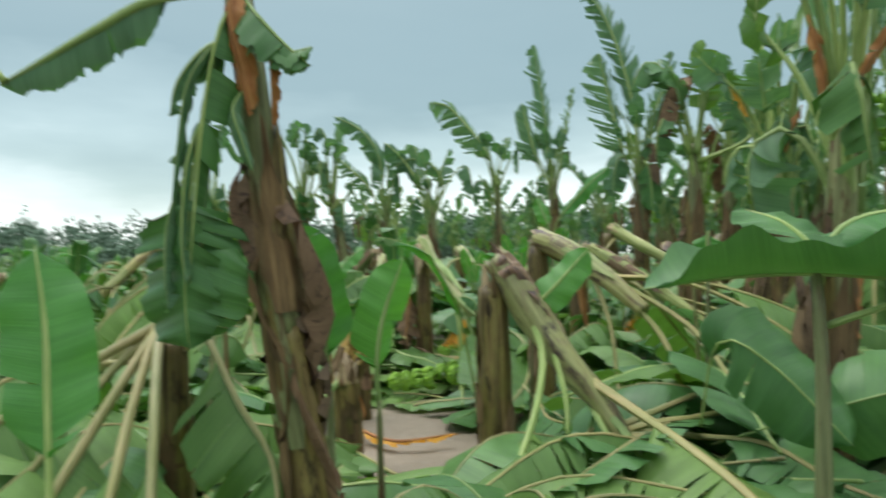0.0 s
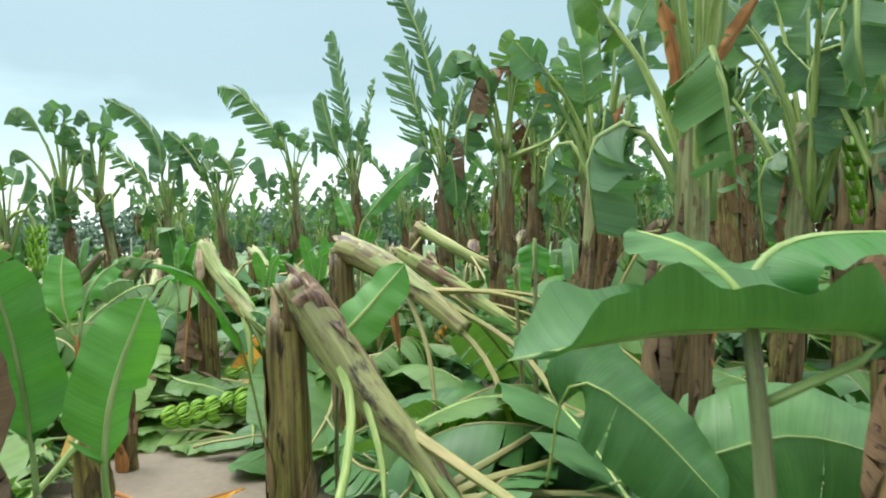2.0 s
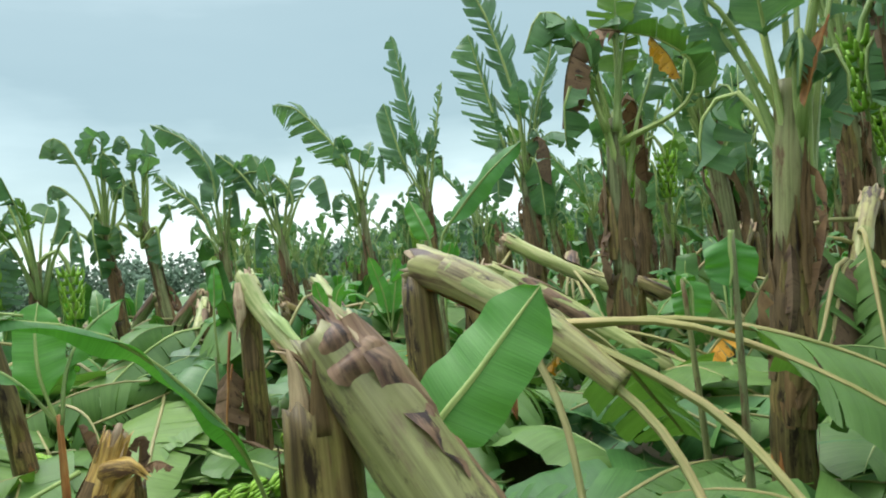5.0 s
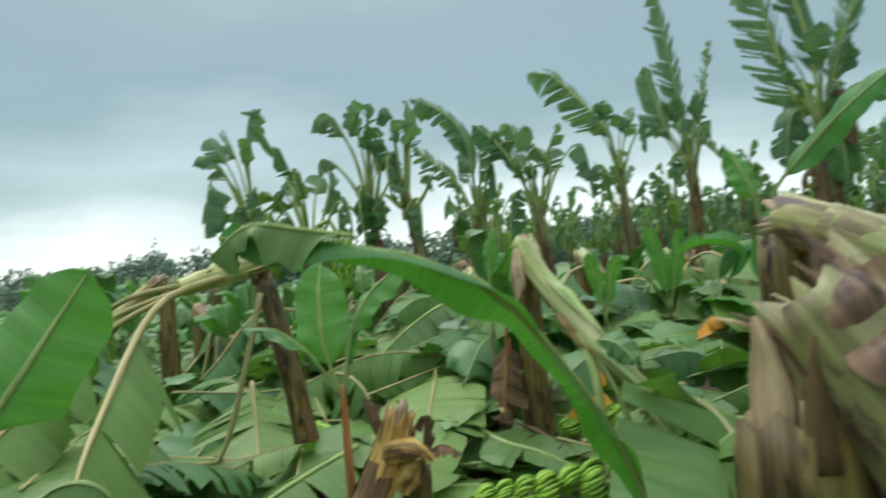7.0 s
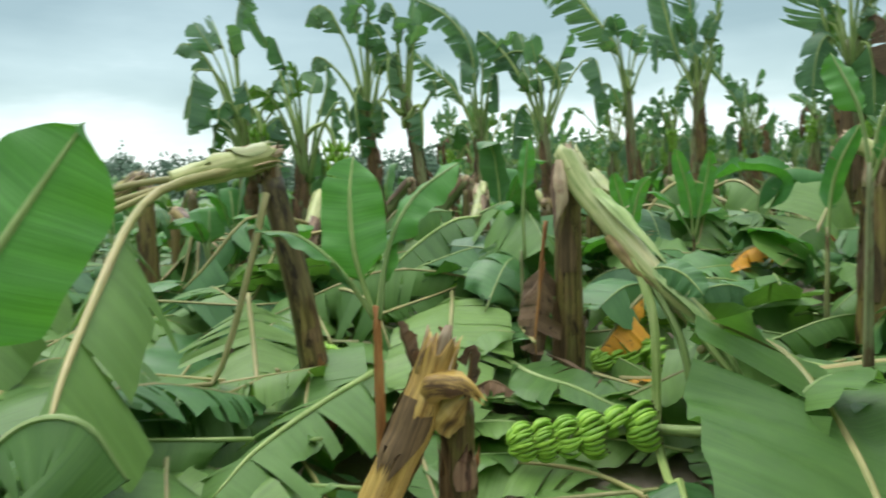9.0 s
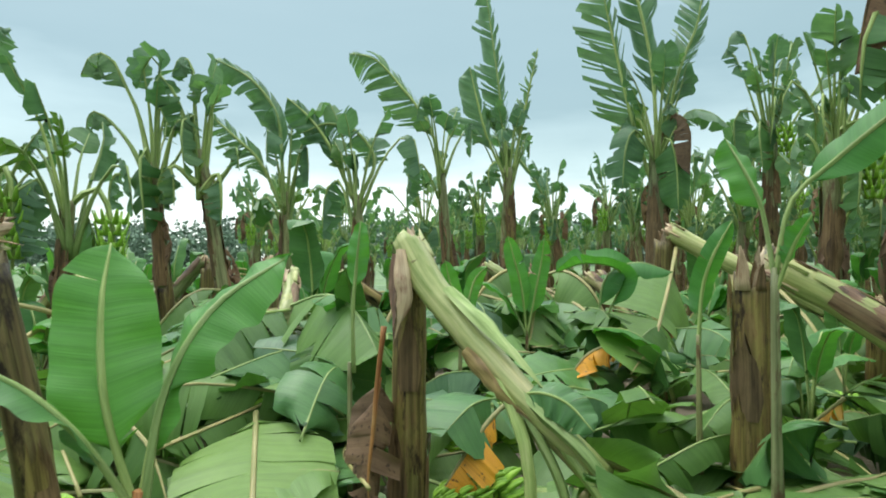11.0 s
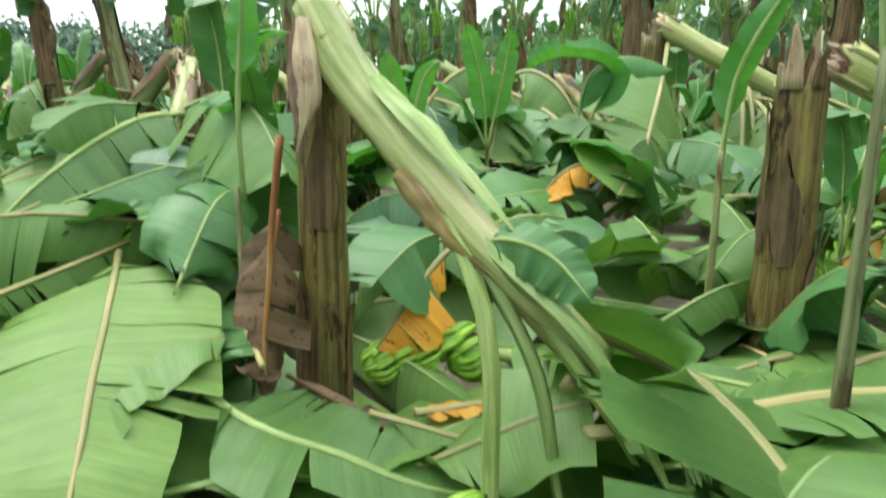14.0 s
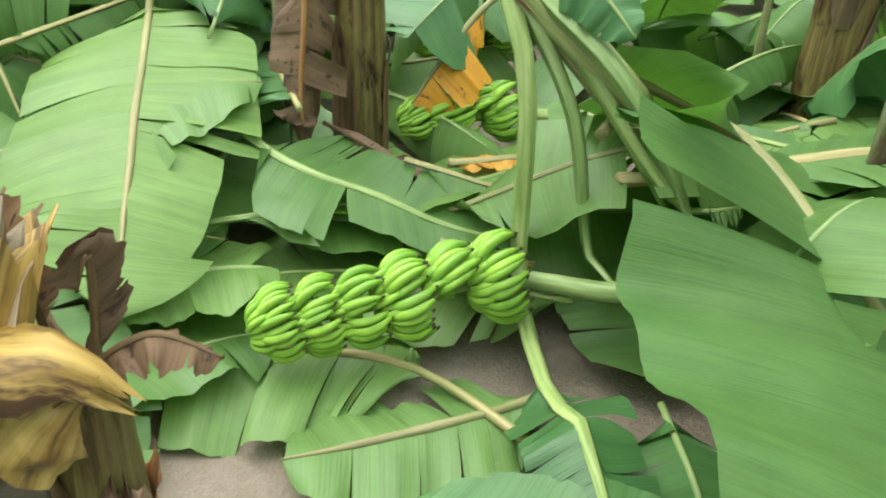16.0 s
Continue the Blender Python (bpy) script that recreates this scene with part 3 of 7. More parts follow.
    for k in range(plumes):
        le = rng.uniform(1.7, 2.3)
        wx, wy = wind[0] + rng.uniform(-0.25, 0.25) + (k - plumes / 2 + 0.5) * 0.55, wind[1] + rng.uniform(-0.25, 0.25)
        out.append(([(tx, ty, h - 0.35), (tx + wx * 0.16 * le, ty + wy * 0.16 * le, h + 0.28 * le), (tx + wx * 0.42 * le, ty + wy * 0.42 * le, h + 0.60 * le), (tx + wx * 0.72 * le, ty + wy * 0.72 * le, h + 0.84 * le), (tx + wx * 0.98 * le, ty + wy * 0.98 * le, h + 0.93 * le)], rng.uniform(0.62, 0.8), LEAF_FAR, RIB_GREEN,
                    dict(b0=0.24, roll=rng.uniform(-25, 25), up=(wx * 0.3, -1, 0.25), fold=20, curl=40, tears=int(22 * fine) + 8, ragged=0.17, gp=4.0, gaps=0.9, n=int(44 * fine), m=max(3, mm), rr=0.021, sweep=0.3, halves=(0.45, 1.1), pk=1.6)))
    for k in range(brown):
        az = rng.uniform(0, 6.28)
        c, s = math.cos(az), math.sin(az)
        out.append(([(tx, ty, h - 0.2), (tx + c * 0.25, ty + s * 0.25, h + 0.25), (tx + c * 0.5, ty + s * 0.5, h + 0.05), (tx + c * 0.5, ty + s * 0.5, h - 0.6)], 0.42, LEAF_DRY, SHEATH, dict(b0=0.3, fold=45, curl=30, tears=7, ragged=0.45, n=nn, m=mm, rr=0.013)))
    return out


LEAN_AT, LEAN = (0, 0.3, 0.46, 0.8, 1.0), (0, 0.22, 0.44, 0.76, 1.0)


def standing_plant(label, base, h, r, seed, tilt=(0.0, 0.0), hang=9, plumes=0, dry=3, fruit=False, fine=1.0, stubs=3, wind=(-0.6, 0.1), spread=1.0, orange=0, group="standing banana plants", brown=0, far=False, extra=(), tall=1.0, skirt=6):
    """A banana plant still upright, its leaves torn and snapped by wind. far: the crown is one joined mesh."""
    rng = random.Random(seed)
    bx, by = base
    bz = ground_z(bx, by) - 0.03
    ob = empty("banana_plant", label, "banana plant", group, (bx, by, bz))
    top = (tilt[0], tilt[1], h)
    n1 = int(14 * fine)
    low = (tilt[0] * 0.44, tilt[1] * 0.44, h * 0.46)
    trunk = [(tube_data([(0, 0, -0.05), (tilt[0] * 0.22, tilt[1] * 0.22, h * 0.3), low], [r * 1.15, r, r * 0.85], 12, n1, 0.14, seed), STEM),
             (tube_data([(low[0], low[1], low[2] - 0.02), (tilt[0] * 0.76, tilt[1] * 0.76, h * 0.8), top], [r * 0.84, r * 0.75, r * 0.6], 12, n1, 0.12, seed + 1), STEM_UP)]
    for k in range(dry + 2):
        z1 = h * rng.uniform(0.25, 0.95)
        ln = rng.uniform(0.35, 0.9)
        a = rng.uniform(0, 360)
        f = float(np.interp((z1 - ln * 0.5) / h, LEAN_AT, LEAN))
        e = float(np.interp(z1 / h, LEAN_AT, LEAN))
        g = float(np.interp(max(0.05, z1 - ln) / h, LEAN_AT, LEAN))
        out = rng.uniform(0.0, 0.04)
        trunk.append((tube_data([(tilt[0] * g, tilt[1] * g, max(0.05, z1 - ln)), (tilt[0] * f, tilt[1] * f, z1 - ln * 0.5), (tilt[0] * e, tilt[1] * e, z1)], [r * 1.12, r * 1.0, r * 0.90 + out * 0.5], 7, 6, 0.35, seed * 5 + k, 0.10, arc=(a, a + rng.uniform(40, 110))), SHEATH_RED if k < orange else SHEATH))
    for k in range(5):
        z1, ln, a = h * rng.uniform(0.52, 0.82), h * rng.uniform(0.22, 0.36), rng.uniform(0, 360)
        f0, fm, f1 = (float(np.interp(q / h, LEAN_AT, LEAN)) for q in (z1 - ln, z1 - ln * 0.5, z1))
        trunk.append((tube_data([(tilt[0] * f0, tilt[1] * f0, z1 - ln), (tilt[0] * fm, tilt[1] * fm, z1 - ln * 0.5), (tilt[0] * f1, tilt[1] * f1, z1)], [r * 1.02, r * 0.99, r * 0.93], 7, 6, 0.2, seed * 3 + k, 0.12, arc=(a, a + rng.uniform(90, 170))), (STEM, SHEATH, STEM_UP)[k % 3]))
    for k in range(skirt):
        # dead leaf bases hang down round the trunk
        z1, ln, a = h * rng.uniform(0.42, 0.86), h * rng.uniform(0.18, 0.40), rng.uniform(0, 6.28)
        f1, f0 = (float(np.interp(q / h, LEAN_AT, LEAN)) for q in (z1, z1 - ln))
        o = r * 0.9 + rng.uniform(0.02, 0.10)
        course = [(tilt[0] * f1 + math.cos(a) * r * 0.6, tilt[1] * f1 + math.sin(a) * r * 0.6, z1), (tilt[0] * f1 + math.cos(a) * o, tilt[1] * f1 + math.sin(a) * o, z1 - ln * 0.2), (tilt[0] * f0 + math.cos(a + 0.2) * o, tilt[1] * f0 + math.sin(a + 0.2) * o, z1 - ln * 0.6), (tilt[0] * f0 + math.cos(a - 0.2) * r, tilt[1] * f0 + math.sin(a - 0.2) * r, max(0.05, z1 - ln))]
        blade, _ = leaf_data(course, rng.uniform(0.08, 0.19), b0=0.02, fold=rng.uniform(25, 65), curl=rng.uniform(20, 80), tears=rng.randint(1, 5), ragged=0.4, n=8, m=3, rr=0.006, seed=seed * 17 + k, up=(math.cos(a), math.sin(a), 0.2), wave=0.03)
        trunk.append((blade, (LEAF_DRY, LEAF_DRY, SHEATH)[k % 3]))
    courses = crown_courses(h, r, (top[0], top[1]), rng, hang, stubs, plumes, brown, wind, spread, fine, tall)
    a = rng.uniform(0, 6.28)
    fx, fy, fz = top[0] + math.cos(a) * 0.36, top[1] + math.sin(a) * 0.36, h - 0.2
    stalk = tube_data([(top[0], top[1], h - 0.05), (top[0] + math.cos(a) * 0.22, top[1] + math.sin(a) * 0.22, h + 0.12), (fx, fy, fz), (fx, fy, fz - 0.6)], [0.03, 0.028, 0.022, 0.015], 6, 8)
    if far:
        part("pseudostem", joined("pseudostem", trunk), None, ob)
        pieces = []
        for k, (path, w, mat, rib, kw) in enumerate(courses):
            bl, rb = leaf_data(path, w, seed=seed * 13 + k, **kw)
            pieces += [(bl, mat), (rb, rib)]
        if fruit:
            pieces.append((stalk, RIB_GREEN))
            for k in range(6):
                V, F, U = fruit_hand_data(0.62, k, 0, 0.016 * k)
                pieces.append((([(x + fx, y + fy, z + fz - 0.1 * k) for x, y, z in V], F, U), FRUIT))
        part("crown", joined("crown", pieces), None, ob, "wind-torn green crown")
        return ob
    for k, (d, mat) in enumerate(trunk):
        part(("pseudostem", "crown_shaft")[k] if k < 2 else "sheath", mesh_of("stem", *d), mat, ob)
    for k, (path, w, mat, rib, kw) in enumerate(courses):
        leaf_on(ob, path, w, mat, rib, seed=seed * 13 + k, name="dead_leaf" if mat is LEAF_DRY else "leaf", **kw)
    for k, (pts, w, kw) in enumerate(extra):
        opt = dict(n=26, m=4, rr=0.016, seed=seed * 29 + k, tears=6, ragged=0.2, fold=20, curl=25, b0=0.3)
        opt.update(kw)
        mt, rb = opt.pop("mat", LEAF_TOP), opt.pop("rib", RIB_GREEN)
        leaf_on(ob, [(p[0] - bx, p[1] - by, p[2] - bz) for p in pts], w, mt, rb, **opt)
    if fruit:
        st = part("fruit_stalk", mesh_of("fruit_stalk", *stalk), RIB_GREEN, ob)
        for k in range(6):
            hd = part("hand_of_fruit", mesh_of("hand_of_fruit", *fruit_hand_data(0.62, k, 0, 0.016 * k)), FRUIT, st, "hand of small green bananas")
            hd.location = (fx, fy, fz - 0.1 * k)
    return ob


def finger_mesh():
    """One green banana, blunt-angled, bent, with a dark tip."""
    body = tube_data([(0.025, 0, 0), (0.070, 0, -0.008), (0.112, 0, 0.022), (0.128, 0, 0.072), (0.118, 0, 0.122)], [0.007, 0.011, 0.0148, 0.0156, 0.0134, 0.005], 6, 9)
    tip = tube_data([(0.119, 0, 0.120), (0.113, 0, 0.133)], [0.0062, 0.004], 5, 2)
    return joined("banana", [(body, FRUIT), (tip, FRUIT_TIP)])


FINGER = finger_mesh()


def bunch(label, tip, foot, tail, seed, hands=8, size=1.0):
    """A bunch of green bananas lying on its stalk; every fruit an object under its hand."""
    rng = random.Random(seed)
    tip, foot = Vector(tip), Vector(foot)
    ob = empty("banana_bunch", label, "banana bunch", "bunches on the ground", tuple((tip + foot) / 2))
    o = ob.location.copy()
    part("stalk", tube([tuple(Vector(p) - o) for p in (list(tail)[::-1] + [foot, (foot + tip) / 2, tip])], [0.030, 0.028, 0.024, 0.018, 0.012], 9, 18, 0.06, seed, name="stalk"), RIB_GREEN, ob)
    ax = (tip - foot).normalized()
    length = (tip - foot).length
    u = ax.cross(Vector((0, 0, 1))).normalized()
    v = u.cross(ax)
    for h in range(hands):
        f = (0.03, 0.24, 0.46, 0.66, 0.84, 1.0)[h] if hands == 6 else (h + 0.1) / (hands - 0.6)
        c = foot + ax * (length * f) - o
        sc = size * (1.0 - 0.22 * f)
        hub = part("hand", tube([tuple(c - ax * 0.02), tuple(c + ax * 0.03)], [0.034 * sc, 0.03 * sc], 8, 2, name="hand"), FRUIT, ob)
        cnt = (11, 7, 12, 9, 11, 10)[h % 6]
        begin = (72, 40, 66, 80, 60, 75)[h % 6] + rng.uniform(-12, 12)
        slant = rng.uniform(8, 22)
        for row in range(2):
            for k in range(cnt + (0 if row else 1)):
                th = radians(begin + 14.5 * (k + 0.5 * row) + rng.uniform(-3, 3))
                rad = u * math.cos(th) + v * math.sin(th)
                side = (-ax).cross(rad)
                m = Matrix((rad, side, -ax)).transposed().to_4x4()
                s = sc * rng.uniform(0.92, 1.06) * (1.0 - 0.24 * row)
                fr = new("banana", FINGER)
                fr.parent = hub
                fr.matrix_local = Matrix.Translation(c + ax * (0.03 * row + 0.03)) @ m @ pose(0, 0, 0, slant + rng.uniform(-7, 7), rng.uniform(-10, 4), 0) @ Matrix.Diagonal((s, s, s * 0.95, 1))
    return ob


def sucker(label, base, leaves, seed, stem=None, rs=0.02, mat=None, group="banana suckers", bz=None):
    """A young shoot: a thin sheathed stem and a few whole leaves. Leaf courses are world points."""
    bx, by = base
    bz = ground_z(bx, by) - 0.02 if bz is None else bz
    ob = empty("banana_sucker", label, "young banana plant", group, (bx, by, bz))

    def rel(pts):
        return [(p[0] - bx, p[1] - by, p[2] - bz) for p in pts]
    if stem:
        part("stem", tube(rel([(bx, by, bz)] + list(stem)), [rs * 1.35, rs, rs * 0.7], 9, 12, 0.08, seed, name="stem"), SHEATH_RED if seed % 4 == 3 else STEM_UP, ob)
        part("sheath", tube(rel([(bx, by, bz)] + list(stem)[:1]), [rs * 1.7, rs * 1.3, rs * 1.1], 8, 8, 0.12, seed + 1, 0.04, arc=(40, 290), name="sheath"), SHEATH, ob)
    for k, (pts, w, kw) in enumerate(leaves):
        opt = dict(n=30, m=6, rr=0.010, seed=seed * 11 + k, tears=1, ragged=0.04, fold=6, curl=16, b0=0.2, wave=0.014, wf=0.45)
        opt.update(kw)
        mt, rb = opt.pop("mat", mat or LEAF_YOUNG), opt.pop("rib", RIB_GREEN)
        leaf_on(ob, rel(pts), w, mt, rb, **opt)
    return ob


def fallen_leaf(label, pts, w, mat=None, rib=None, seed=0, lay=0.03, **kw):
    """A torn leaf lying on the litter; a thing of its own."""
    opt = dict(n=30, m=5, rr=0.013, seed=seed, floor=pile_z, lay=lay, tears=8, ragged=0.1, fold=4, curl=14, b0=0.03)
    opt.update(kw)
    blade, rb = leaf_meshes(pts, w, **opt)
    ob = part("banana_leaf", blade, mat or LEAF_UNDER, None)
    part("midrib", rb, rib or RIB, ob)
    return tagged(ob, label, "banana leaf", "leaves on the ground")


# ---- ground, distance ----
def build_ground():
    xs = np.concatenate([-np.geomspace(9, 900, 26)[::-1], np.linspace(-8.8, 8.8, 120), np.geomspace(9, 900, 26)])
    ys = np.concatenate([-np.geomspace(3, 600, 20)[::-1], np.linspace(-2.9, 16, 130), np.geomspace(16.2, 1500, 34)])
    V = [(x, y, ground_z(x, y)) for y in ys for x in xs]
    w = len(xs)
    F = [(j * w + i, j * w + i + 1, (j + 1) * w + i + 1, (j + 1) * w + i) for j in range(len(ys) - 1) for i in range(w - 1)]
    tagged(part("ground", mesh_of("ground", V, F), SOIL, None), "wet brown plantation soil running out to green fields", "ground", kind="structure")


build_ground()


def build_woods():
    """A low wooded rise closing the fields: trees as heaps of small leaf clumps."""
    rng = random.Random(5)
    V, F, U = [], [], []
    for k in range(860):
        x = rng.uniform(-560, 260)
        d = rng.uniform(0, 1)
        y = 225 + 50 * d - 0.0004 * x * x
        hgt = (11.0 + 9.0 * d + 4.5 * noise.noise((x * 0.02, 1.0, 2.0))) * rng.uniform(0.75, 1.12) + (5 if rng.random() < 0.04 else 0)
        wd = rng.uniform(2.4, 5.2)
        for c in range(72):
            a, q, e = rng.uniform(0, 6.28), math.sqrt(rng.random()), rng.random()
            px, py, pz = x + math.cos(a) * q * wd, y + math.sin(a) * q * wd, hgt * (0.12 + 0.88 * e) * (1 - 0.25 * q * q)
            s = rng.uniform(0.45, 1.15)
            b = len(V)
            n1 = Vector((rng.uniform(-1, 1), rng.uniform(-1, 1), rng.uniform(-0.4, 1))).normalized()
            t1 = n1.orthogonal().normalized()
            t2 = n1.cross(t1)
            for g in range(5):
                an = g * 1.2566 + rng.uniform(-0.4, 0.4)
                rr_ = s * rng.uniform(0.6, 1.2)
                v = Vector((px, py, pz)) + t1 * math.cos(an) * rr_ + t2 * math.sin(an) * rr_ + n1 * rng.uniform(-0.3, 0.3)
                V.append(tuple(v)); U.append((px * 0.2 + g * 0.1, pz * 0.3))
            V.append((px + n1.x * 0.5, py + n1.y * 0.5, pz + n1.z * 0.5)); U.append((px * 0.2, pz * 0.3))
            for g in range(5):
                F.append((b + g, b + (g + 1) % 5, b + 5))
    # the woods' haze is in their colour, there is no air volume
    tagged(part("far_woods", mesh_of("far_woods", V, F, U, False), WOODS, None), "low line of far woods beyond the fields, haze put into its green", "woods", kind="stuff")


build_woods()


# ---- broken plants along the path ----
broken_plant("thick snapped banana plant, brown stump with bruised green upper stem", (1.25, 4.83), (1.25, 4.83, 1.27), 0.108,
             [(1.26, 4.83, 1.42), (1.295, 4.825, 1.39), (1.40, 4.80, 1.23), (1.56, 4.76, 0.99), (1.72, 4.70, 0.79), (1.87, 4.66, 0.62), (2.05, 4.52, 0.38)], [0.08, 0.082, 0.096, 0.094, 0.080, 0.060, 0.035],
             [([(1.46, 4.74, 1.14), (1.57, 4.60, 0.88), (1.55, 4.25, 0.55), (1.44, 3.80, 0.28), (1.30, 3.30, 0.2)], 0.62, dict(b0=0.42, rib=RIB_GREEN, mat=LEAF_UNDER, rr=0.020)),
              ([(1.80, 4.70, 0.74), (2.24, 4.30, 0.53), (2.50, 3.95, 0.41), (2.65, 3.60, 0.32), (2.72, 3.2, 0.25)], 0.66, dict(b0=0.25, rib=RIB, rr=0.024)),
              ([(1.86, 4.66, 0.62), (2.05, 4.45, 0.44), (2.18, 4.05, 0.25), (2.28, 3.6, 0.2), (2.3, 3.2, 0.2)], 0.6, dict(b0=0.5, rib=RIB_GREEN, mat=LEAF_MID, rr=0.022)),
              ([(1.82, 4.66, 0.60), (1.96, 4.40, 0.40), (2.00, 4.05, 0.24), (2.02, 3.7, 0.2), (2.0, 3.3, 0.2)], 0.5, dict(b0=0.5, rib=RIB_GREEN, mat=LEAF_MID, rr=0.016)),
              ([(1.62, 4.68, 0.90), (1.70, 4.52, 0.66), (1.72, 4.38, 0.50)], 0.06, dict(b0=0.8, rib=RIB_GREEN, rr=0.016, floor=None)),
              ([(2.0, 4.60, 0.45), (2.55, 4.60, 0.42), (2.95, 4.35, 0.32), (3.3, 4.0, 0.2)], 0.66, dict(b0=0.3, mat=LEAF_TOP)),
              ([(2.0, 4.65, 0.45), (2.75, 4.95, 0.35), (3.3, 4.95, 0.3), (3.8, 4.8, 0.2)], 0.64, dict(mat=LEAF_TOP)),
              ([(2.0, 4.70, 0.45), (2.5, 5.2, 0.4), (2.9, 5.6, 0.3), (3.3, 5.8, 0.2)], 0.6, dict()),
              ([(2.38, 4.45, 0.55), (2.46, 4.24, 1.0), (2.69, 4.12, 0.90), (2.98, 4.02, 0.58)], 0.46, dict(mat=LEAF_TOP, rib=RIB_GREEN, rr=0.006, up=(0.2, -1, 0.35), floor=None, tears=1, ragged=0.04)),
              ([(2.45, 4.7, 0.4), (2.95, 4.25, 0.70), (3.3, 4.15, 0.80), (3.75, 4.1, 0.66)], 0.55, dict(mat=LEAF_TOP, rib=RIB_GREEN, rr=0.006, up=(0.1, -1, 0.4), floor=None, tears=2, ragged=0.06))], 3,
             sheath_mats=[STEM_PURPLE, SHEATH, STEM], skins=(STEM_PURPLE, STEM_BRUISED, STEM_FRESH, STEM_BRUISED, STEM_PURPLE), fall_mat=STEM_BRUISED, strips=5, wraps=0, teeth=2, core=False,
             flaps=[([(1.285, 4.825, 1.405), (1.40, 4.80, 1.23), (1.50, 4.775, 1.08), (1.60, 4.745, 0.94)], [0.088, 0.102, 0.101, 0.096], (35, 180), STEM_PURPLE),
                    ([(1.36, 4.81, 1.29), (1.295, 4.825, 1.39), (1.25, 4.83, 1.45)], [0.102, 0.092, 0.060], (70, 190), STEM_PURPLE)])

